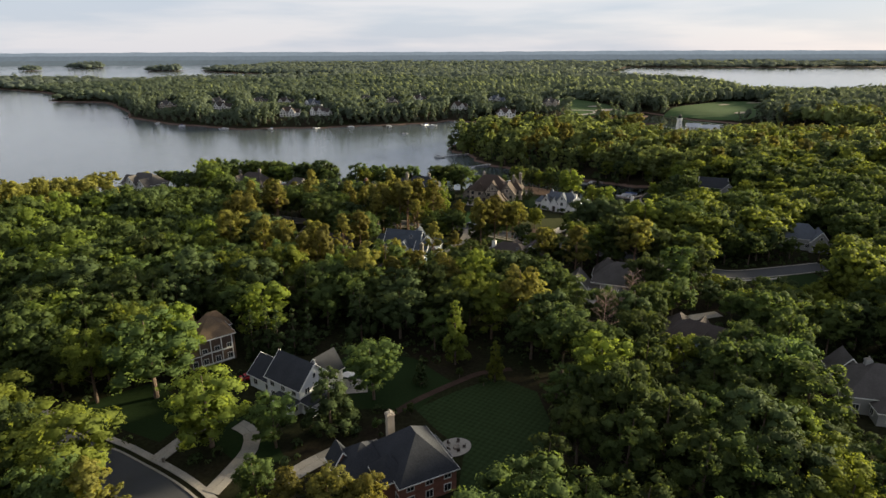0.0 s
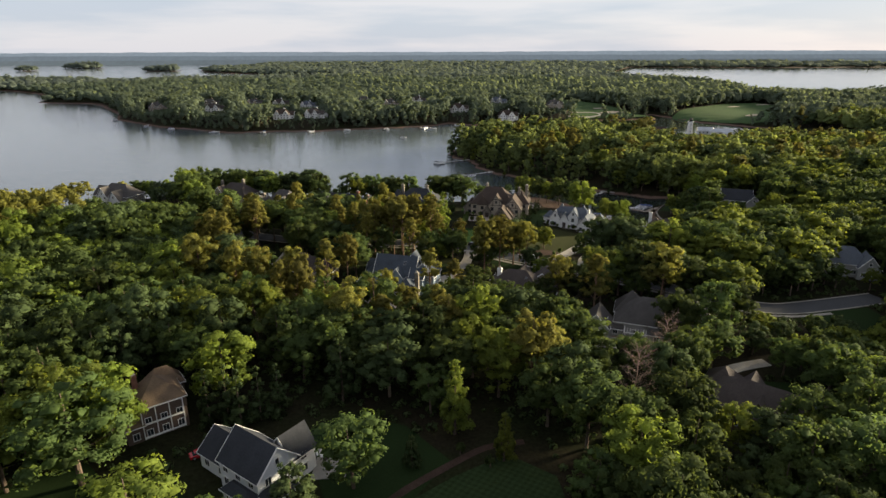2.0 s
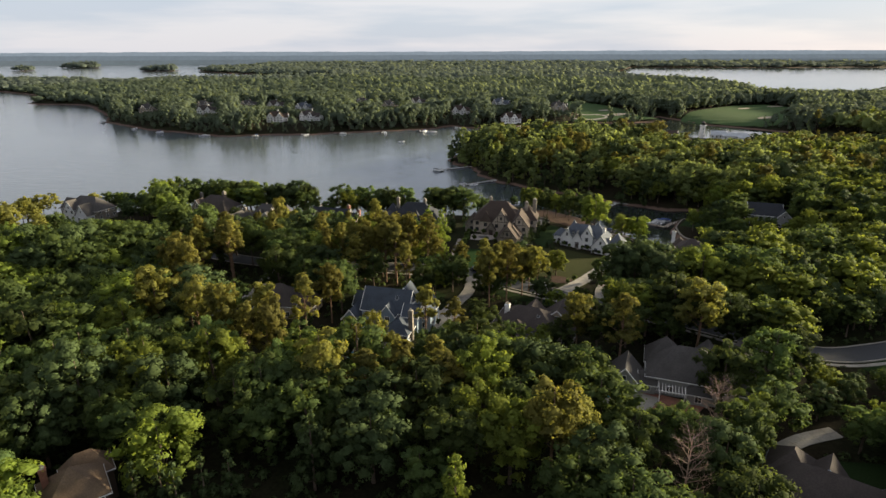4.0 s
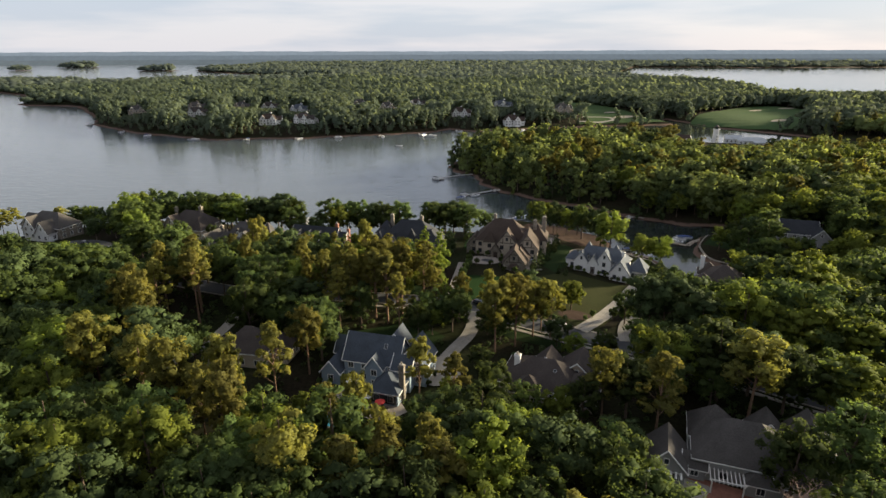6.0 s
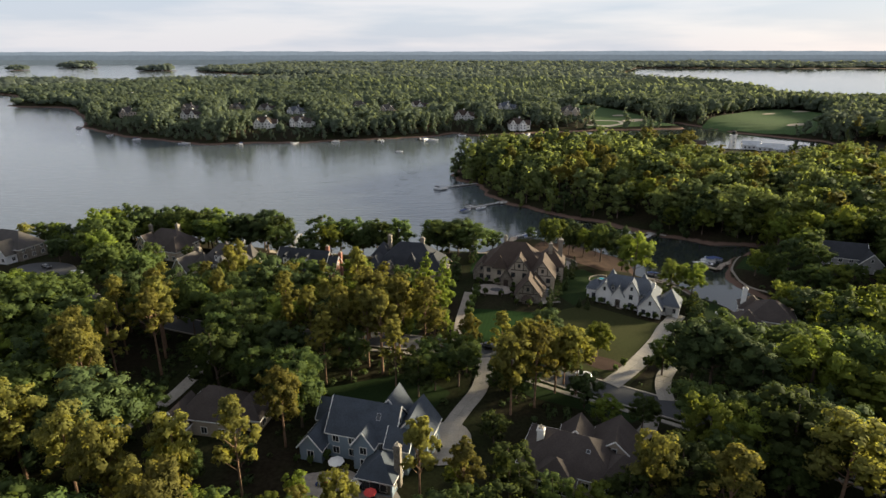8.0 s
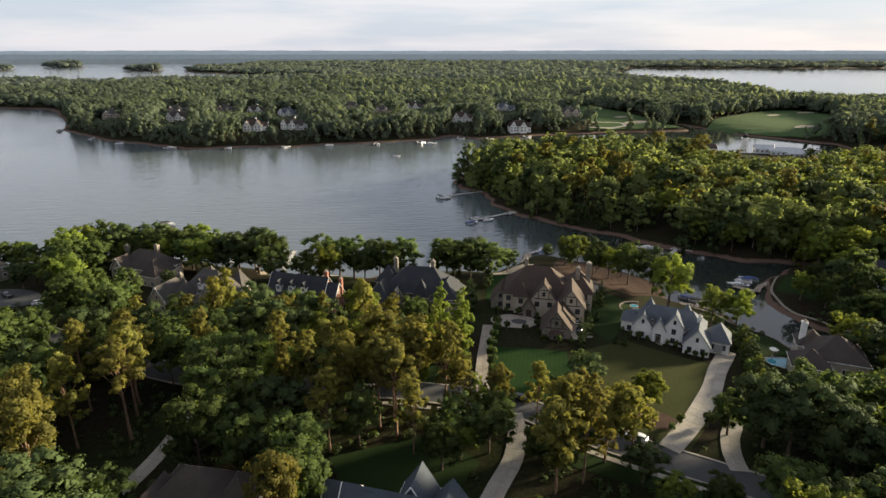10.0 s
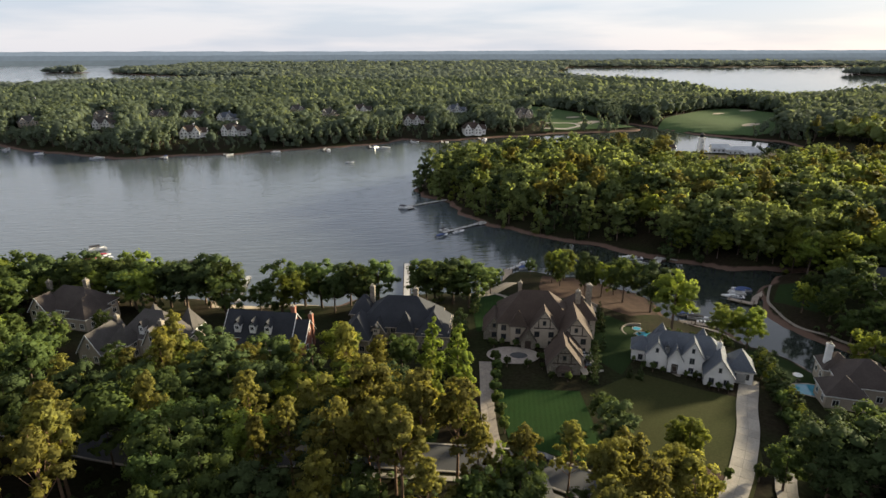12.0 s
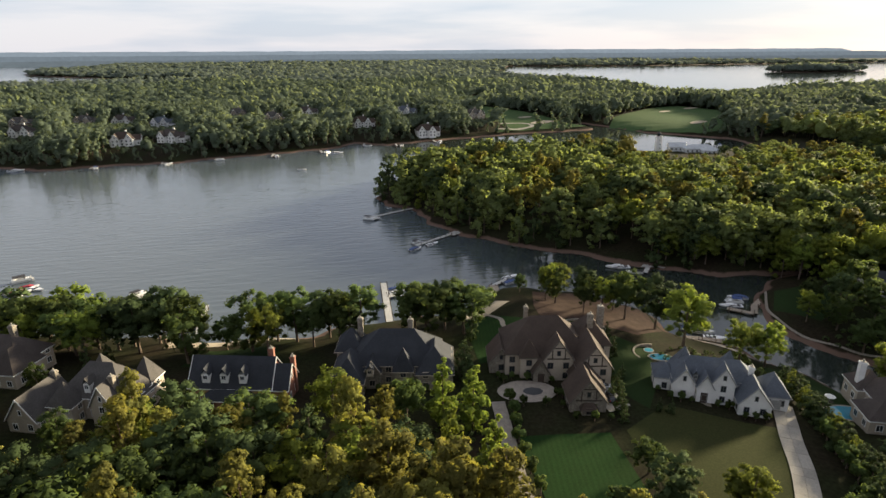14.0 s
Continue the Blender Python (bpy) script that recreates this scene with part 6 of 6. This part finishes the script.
def boat(x, y, turn, style, size=1.0, group="moored boats"):
    """A moored boat: 'runabout', 'pontoon' or 'cruiser', with an open or a covered cockpit."""
    m = pose(x, y, 0.0, 0, 0, turn) @ Matrix.Scale(size, 4)
    if style in boat_kinds:
        ob = copy_thing(boat_kinds[style], Matrix.Identity(4))
        ob.matrix_basis = m
        return tagged(ob, group=group)
    kind_, _, cover = style.partition("_")
    words = {"blue": "a blue canvas cover", "red": "a dark red canvas cover", "dark": "a dark canvas canopy", "": "an open cockpit"}[cover]
    canvas = {"blue": canvas_blue, "red": canvas_red, "dark": canvas_dark, "": hull_white}[cover]
    b = thing("boat", m, "white %s with %s on the lake" % ({"runabout": "motor boat", "pontoon": "pontoon boat", "cruiser": "cabin cruiser"}[kind_], words), "boat", group)
    boat_kinds[style] = b
    if kind_ == "pontoon":
        for s in (-0.95, 0.95):
            part("float", loft([[(px_, s + 0.36 * w * math.cos(a), 0.28 + 0.36 * w * math.sin(a)) for a in (i * math.pi / 4 for i in range(8))]
                                for px_, w in ((-3.4, 0.7), (-3.0, 1), (2.6, 1), (3.6, 0.15))]), metal_grey, b)
        part("deck", box(6.6, 2.5, 0.12, 0, 0, 0.62), deck_grey, b)
        for s in (-1.2, 1.2):
            part("rail", box(5.8, 0.06, 0.62, -0.1, s, 0.74), hull_white, b)
        for px_ in (-2.4, 1.4):
            part("seat", box(1.2, 2.0, 0.5, px_, 0, 0.74, None, 0.06), hull_white, b)
        top = loft([[(-2.6, -1.25, 2.1), (-2.6, 1.25, 2.1), (-2.6, 0.9, 2.3), (-2.6, -0.9, 2.3)], [(1.0, -1.25, 2.15), (1.0, 1.25, 2.15), (1.0, 0.9, 2.4), (1.0, -0.9, 2.4)]])
        part("canopy", top, canvas, b)
        for px_ in (-2.5, 0.9):
            for s in (-1.15, 1.15):
                part("canopy_pole", rod(0.03, 0.03, (px_, s, 0.7), (px_, s, 2.15)), metal_grey, b)
        return b
    L_, W_ = (3.6, 1.2) if kind_ == "runabout" else (5.2, 1.6)

    def section(px_, w, keel, top_):
        return [(px_, 0, keel), (px_, w * 0.75, keel + 0.25), (px_, w, top_), (px_, 0, top_ + 0.04), (px_, -w, top_), (px_, -w * 0.75, keel + 0.25)]
    part("hull", loft([section(-L_, W_ * 0.92, -0.2, 0.75), section(-L_ * 0.2, W_, -0.25, 0.8), section(L_ * 0.45, W_ * 0.85, -0.15, 0.9), section(L_ * 0.8, W_ * 0.45, 0.1, 1.0), section(L_, 0.06, 0.5, 1.08)]), hull_white, b)
    part("stripe", loft([[(-L_ * 0.99, s * W_ * 0.935, 0.45) for s in (-1, 1)] + [(-L_ * 0.99, s * W_ * 0.955, 0.62) for s in (1, -1)],
                         [(L_ * 0.40, s * W_ * 0.90, 0.55) for s in (-1, 1)] + [(L_ * 0.40, s * W_ * 0.93, 0.72) for s in (1, -1)]]), canvas if cover else canvas_blue, b)
    part("cockpit", box(L_ * 0.85, W_ * 1.3, 0.1, -L_ * 0.38, 0, 0.80), canvas_dark, b)
    part("windscreen", loft([[(0.2, -W_ * 0.75, 0.8), (0.2, W_ * 0.75, 0.8), (0.26, W_ * 0.75, 0.8), (0.26, -W_ * 0.75, 0.8)], [(-0.2, -W_ * 0.65, 1.35), (-0.2, W_ * 0.65, 1.35), (-0.14, W_ * 0.65, 1.35), (-0.14, -W_ * 0.65, 1.35)]]), pane_mat, b)
    if kind_ == "cruiser":
        part("cabin", loft([section(-1.2, W_ * 0.7, 0.82, 1.5), section(1.2, W_ * 0.6, 0.88, 1.4), section(2.6, W_ * 0.35, 0.95, 1.05)]), hull_white, b)
    if cover:
        part("cover", loft([section(-L_ * 0.96, W_ * 0.88, 0.76, 0.86), section(-L_ * 0.5, W_ * 0.9, 0.78, 1.25), section(0.1, W_ * 0.85, 0.82, 1.4), section(L_ * 0.5, W_ * 0.55, 0.92, 1.05)]), canvas, b)
    else:
        for px_ in (-2.2, -1.0):
            part("seat", box(0.7, W_ * 1.1, 0.35, px_, 0, 0.86, None, 0.05), hull_white, b)
    part("engine", box(0.5, 0.45, 0.9, -L_ - 0.25, 0, 0.1, None, 0.08), canvas_dark, b)
    return b


def dock(pts, width, mat, label, roofed=None, group="lake docks"):
    """A jetty of boards on posts that runs through pts; roofed adds a flat shelter over its head."""
    (x0, y0), (x1, y1) = pts[0], pts[-1]
    d = thing("dock", pose(x0, y0, 0), label, "dock", group)
    for (ax, ay), (bx, by) in zip(pts, pts[1:]):
        ln, ang = math.hypot(bx - ax, by - ay), math.degrees(math.atan2(by - ay, bx - ax))
        m = pose(ax - x0, ay - y0, 0.75, 0, 0, ang)
        n_ = max(3, int(ln / 0.9))
        bm = bmesh.new()
        for s in (-1, 1):
            box(ln, 0.14, 0.22, ln / 2, s * (width / 2 - 0.12), -0.22, bm)
        f = part("beam", bm, mat, d)
        f.matrix_basis = m
        key = ("board", round(width, 2), round(ln / n_, 3), mat.name)
        if key not in _frames:
            b2 = box(ln / n_ - 0.05, width, 0.07)
            me2 = bpy.data.meshes.new("board")
            b2.to_mesh(me2)
            b2.free()
            me2.materials.append(mat)
            _frames[key] = me2
        for i in range(n_):
            o = new("board", _frames[key])
            o.parent = d
            o.matrix_basis = m @ pose((i + 0.5) * ln / n_, 0, 0)
        for i in range(0, int(ln / 4) + 1):
            for s in (-1, 1):
                p_ = part("post", rod(0.13, 0.13, (min(i * 4, ln), s * (width / 2 + 0.1), -3), (min(i * 4, ln), s * (width / 2 + 0.1), 0.9)), bark, d)
                p_.matrix_basis = m
    if roofed:
        w, l_, ang = roofed
        m = pose(x1 - x0, y1 - y0, 0.75, 0, 0, ang)
        sh = part("shelter_roof", roof_shape(w, l_, 0.7, "x", True, 0.3, 0.15, 2.6), trim_white, d)
        sh.matrix_basis = m
        for sx in (-1, 1):
            for sy in (-1, 1):
                q = part("shelter_post", rod(0.09, 0.09, (sx * w / 2, sy * l_ / 2, -3), (sx * w / 2, sy * l_ / 2, 2.6)), trim_white, d)
                q.matrix_basis = m
    return d


dock([(-9.6, 374), (-7.6, 411)], 2.4, deck_grey, "long white plank dock with a boat slip beside it")
dock([(-7.6, 398), (-1.6, 398.4)], 3.2, deck_grey, "white plank side dock with a boat beside it")
boat(-3.4, 404.5, 8, "runabout_blue", 0.9)
boat(-3.2, 401.2, 8, "runabout", 0.9)
dock([(31, 384), (34, 394), (35, 399)], 3.4, deck_wood, "dark wooden dock platform below a garden path")
dock([(35, 399), (42, 404)], 1.6, deck_grey, "narrow dock finger between two boats")
boat(44.5, 406.5, 20, "runabout", 1.0)
boat(43.5, 401.2, 20, "runabout_blue", 1.0)
dock([(24, 524), (10, 517), (0, 511)], 1.8, deck_grey, "pale gangway to a floating dock on the point")
dock([(-3, 511), (0, 505)], 5.0, deck_grey, "square floating dock at the end of a gangway")
boat(-4.5, 507, -30, "pontoon_dark", 1.0)
dock([(40, 473), (33, 468.5), (22, 461), (13, 455)], 1.8, deck_grey, "pale jetty with boats on both sides", roofed=None)
dock([(38, 471.5), (33, 468)], 4.4, deck_grey, "raised white deck at the root of a jetty")
boat(12.2, 450.5, 30, "runabout_blue", 1.0)
boat(21.5, 456.0, 30, "runabout", 1.0)
boat(14.2, 460.0, 30, "pontoon_dark", 0.8)
dock([(113, 402), (107, 405), (101, 398)], 2.0, deck_grey, "white dock with a cabin cruiser beside it")
dock([(109, 408), (104, 404)], 2.6, deck_grey, "short pale side dock on the cove")
boat(93.5, 407.5, 165, "cruiser", 1.0)
boat(97.5, 400.5, 160, "runabout_dark", 1.0)
dock([(131, 365), (122, 359), (117.5, 353.5)], 2.2, deck_wood, "brown plank dock for three covered boats")
dock([(117.5, 353.5), (111, 359.5)], 2.2, deck_wood, "brown plank dock head beside covered boats")
boat(121.5, 367.5, 160, "runabout_blue", 1.05)
boat(117.8, 364.4, 160, "pontoon_blue", 0.95)
boat(114.4, 361.8, 160, "cruiser", 0.8)
dock([(83, 343), (88, 341), (94, 337)], 2.2, deck_wood, "low brown dock behind the white house")
boat(91.5, 345.5, -25, "runabout_dark", 1.0)
boat(92.5, 340.8, -25, "runabout", 1.0)
boat(88.8, 348.5, -25, "runabout_blue", 0.9)
dock([(-140, 396), (-143, 415), (-147, 434)], 1.8, deck_grey, "long pale dock among moored boats")
boat(-147.6, 433.3, 20, "runabout_red", 1.05)
boat(-146.7, 439.0, 15, "runabout_red", 0.95)
boat(-143.0, 435.8, -30, "runabout", 1.0)
boat(-152.4, 447.1, 25, "pontoon_dark", 1.2)
boat(-152.2, 433.3, 25, "runabout_dark", 1.0)
dock([(-98, 388), (-100, 405), (-100.5, 420)], 1.8, deck_grey, "pale dock with a covered boat")
boat(-101.8, 420.7, 40, "pontoon_dark", 1.0)
boat(-98.6, 414.5, 60, "runabout_blue", 0.8)
boat(-74.4, 402.2, 60, "runabout", 0.6)
dock([(-73, 377), (-74, 404)], 1.8, deck_grey, "narrow pale dock by a beach")
far_docks = [(-269, 713, 6), (-209, 706, 3), (-157, 716, -4), (-117, 724, 5), (-70, 730, 2), (-26, 740, -3), (14, 770, 4), (46, 762, 0), (88, 780, -2), (-330, 738, 4), (-375, 770, 0), (-450, 836, 2)]
for i, (dx, dy, tilt) in enumerate(far_docks):
    dock([(dx + tilt * 0.5, dy + 9), (dx, dy - 5)], 1.8, deck_grey, "pale jetty on the far shore", group="far docks")
    boat(dx + 4.5, dy - 4, 80 + 8 * tilt if i % 3 else 12, ("cruiser", "pontoon_blue", "runabout", "pontoon_dark")[i % 4], 1.15, group="far moored boats")
boat(-43, 660, 10, "runabout", 1.0)
boat(-14, 731, 5, "cruiser", 1.3)
for i in range(6):
    boat(318 + i * 6, 682 + (i % 2) * 3, 60, ("cruiser", "runabout", "pontoon_blue")[i % 3], 1.1, group="marina boats")

# pools, terraces, umbrellas
def pool(x, y, rx, ry, turn, label):
    p_ = thing("pool", pose(x, y, ground_at(x, y)), label, "pool")
    for nm, f, mat, z in (("coping", 1.0, paver, 0.30), ("water", 0.84, pool_water, 0.315)):
        bm = bmesh.new()
        pts = oval(0, 0, rx * f, ry * f, turn, 24)
        bm.faces.new([bm.verts.new((a * (1 + 0.10 * math.sin(2.2 * i)), b, z)) for i, (a, b) in enumerate(pts)])
        if nm == "coping":
            up = bmesh.ops.extrude_face_region(bm, geom=bm.faces[:])["geom"]
            for v in up:
                if isinstance(v, bmesh.types.BMVert):
                    v.co.z -= 0.9
            bmesh.ops.recalc_face_normals(bm, faces=bm.faces[:])
        part(nm, bm, mat, p_)
    return p_


pool(92.5, 291.6, 6.0, 3.4, -15, "kidney-shaped blue pool with a pale stone rim")
pool(62.2, 324.6, 3.6, 2.2, -20, "small blue garden pool with a stone rim")
pool(61.2, 329.2, 1.5, 1.4, 0, "round stone spa beside a pool")
pool(-22.5, 204.5, 4.6, 3.0, 10, "blue garden pool behind pines")
pool(41.5, 184.5, 1.5, 1.0, -20, "small square spa in a white terrace")
pool(44.2, 182.6, 2.2, 1.2, -20, "blue plunge pool in a white terrace")


def umbrella(x, y, mat, label, r=1.4):
    u = thing("patio_umbrella", pose(x, y, ground_at(x, y) + 0.1), label, "umbrella", "patio umbrellas")
    part("pole", rod(0.04, 0.04, (0, 0, 0), (0, 0, 2.7)), metal_grey, u)
    part("base", rod(0.3, 0.28, (0, 0, 0), (0, 0, 0.12), None, 10), concrete, u)
    bm = bmesh.new()
    bmesh.ops.create_cone(bm, cap_ends=True, segments=8, radius1=r, radius2=0.05, depth=0.6, matrix=Matrix.Translation((0, 0, 2.5)))
    part("canopy", bm, mat, u)
    tb = thing("patio_table", pose(x + 0.4, y - 0.2, ground_at(x, y) + 0.1), "round dark patio table under an umbrella", "table", "patio tables")
    part("tabletop", rod(0.6, 0.6, (0, 0, 0.7), (0, 0, 0.75), None, 14), timber, tb)
    part("pedestal", rod(0.08, 0.08, (0, 0, 0), (0, 0, 0.7)), timber, tb)
    return u


patch("terrace", [(-29, 216), (-20, 218), (-9, 212), (-7, 208), (-12, 204), (-18, 206), (-27, 207)], paver, 0.22, "pale stone terrace behind the blue house", "terrace")
patch("terrace", [(37, 190), (40, 180), (50, 178), (54, 183), (48, 187)], concrete, 0.22, "pale terrace round a plunge pool", "terrace")
patch("terrace", [(50, 187), (50, 178), (58, 174), (64, 180), (56, 184)], brick_mat, 0.20, "red brick terrace under a pergola", "terrace")
patch("terrace", oval(2.2, 103.5, 3.8, 3.0, 30), concrete, 0.24, "round pale terrace with a fire pit", "terrace")
patch("terrace", [(-26, 131), (-20, 131), (-19, 125), (-26, 124)], concrete, 0.22, "pale terrace behind the white house", "terrace")
patch("terrace", oval(47, 344, 7.5, 5.6, -10), paver, 0.3, "round paved terrace above the lake", "terrace")
patch("terrace", [(38, 314), (40, 302), (33.5, 300), (33.5, 312)], concrete, 0.2, "pale parking court beside the mansion", "terrace")
umbrella(-13.6, 209.0, umbrella_red, "bright red open patio umbrella over a table", 1.3)
umbrella(-16.8, 211.4, trim_white, "white open patio umbrella by a pool", 1.3)
umbrella(-21.6, 217.6, trim_white, "large white octagonal patio umbrella", 1.7)
umbrella(-24.4, 130.0, trim_white, "white canopy umbrella on a terrace", 1.6)
umbrella(95.4, 289.4, canvas_blue, "blue patio umbrella beside a pool", 1.4)
umbrella(91.5, 296.0, trim_white, "white patio umbrella beside a pool", 1.3)


def chair(x, y, turn, mat, label):
    c = thing("patio_chair", pose(x, y, ground_at(x, y) + 0.24, 0, 0, turn), label, "chair", "patio chairs")
    part("seat", box(0.6, 0.6, 0.1, 0, 0, 0.36, None, 0.03), mat, c)
    part("backrest", box(0.6, 0.1, 0.55, 0, 0.28, 0.4, None, 0.03), mat, c)
    for sx in (-0.25, 0.25):
        for sy in (-0.25, 0.25):
            part("leg", box(0.05, 0.05, 0.36, sx, sy, 0), timber, c)
    return c


for k in range(5):
    a = k * 1.25
    chair(2.4 + 1.8 * math.cos(a), 103.4 + 1.6 * math.sin(a), math.degrees(a) - 90, timber, "dark patio chair round a fire pit")
for k in range(4):
    chair(-23.5 + 1.2 * k, 127.0 + 0.7 * (k % 2), 40 * k, siding_grey, "grey patio chair on a terrace")
for k in range(4):
    a = k * 1.57
    chair(-13.2 + 1.1 * math.cos(a), 208.8 + 1.1 * math.sin(a), math.degrees(a) - 90, timber, "dark patio chair under a red umbrella")
chair(-23.0, 213.4, 20, umbrella_red, "red cushioned patio chair")
chair(-24.4, 212.6, 60, canvas_blue, "blue cushioned patio chair")
pit = thing("fire_pit", pose(2.6, 103.2, ground_at(2.6, 103.2) + 0.22), "round stone fire pit on a terrace", "fire pit")
part("ring", rod(0.75, 0.7, (0, 0, 0), (0, 0, 0.45), None, 14), stone, pit)


def curved_wall(x, y, r, a0, a1, h, label):
    w = thing("garden_wall", pose(x, y, ground_at(x, y)), label, "wall")
    n_ = max(4, int(abs(a1 - a0) / 14))
    for i in range(n_):
        a = radians(a0 + (a1 - a0) * (i + 0.5) / n_)
        ln = r * radians(abs(a1 - a0) / n_) * 0.985
        o = part("wall_block", box(ln, 0.5, h + 1.0, 0, 0, -1.0, None, 0.04), stone, w)
        o.matrix_basis = pose(math.cos(a) * r, math.sin(a) * r, 0, 0, 0, math.degrees(a) + 90)
    return w


curved_wall(47, 344, 7.2, -60, 170, 0.9, "low curved stone wall round a lake terrace")
curved_wall(61, 327, 5.2, 60, 200, 0.6, "low stone wall by a garden pool")
for x, y in ((-58.2, 99.6), (8.6, 261.2), (48.0, 238.6)):
    mb = thing("mailbox", pose(x, y, ground_at(x, y)), "small roadside mailbox on a stone post", "mailbox", "mailboxes")
    part("post", box(0.5, 0.5, 1.1, 0, 0, 0, None, 0.03), stone, mb)
    part("letter_box", box(0.3, 0.5, 0.28, 0, 0, 1.1, None, 0.08), siding_grey, mb)
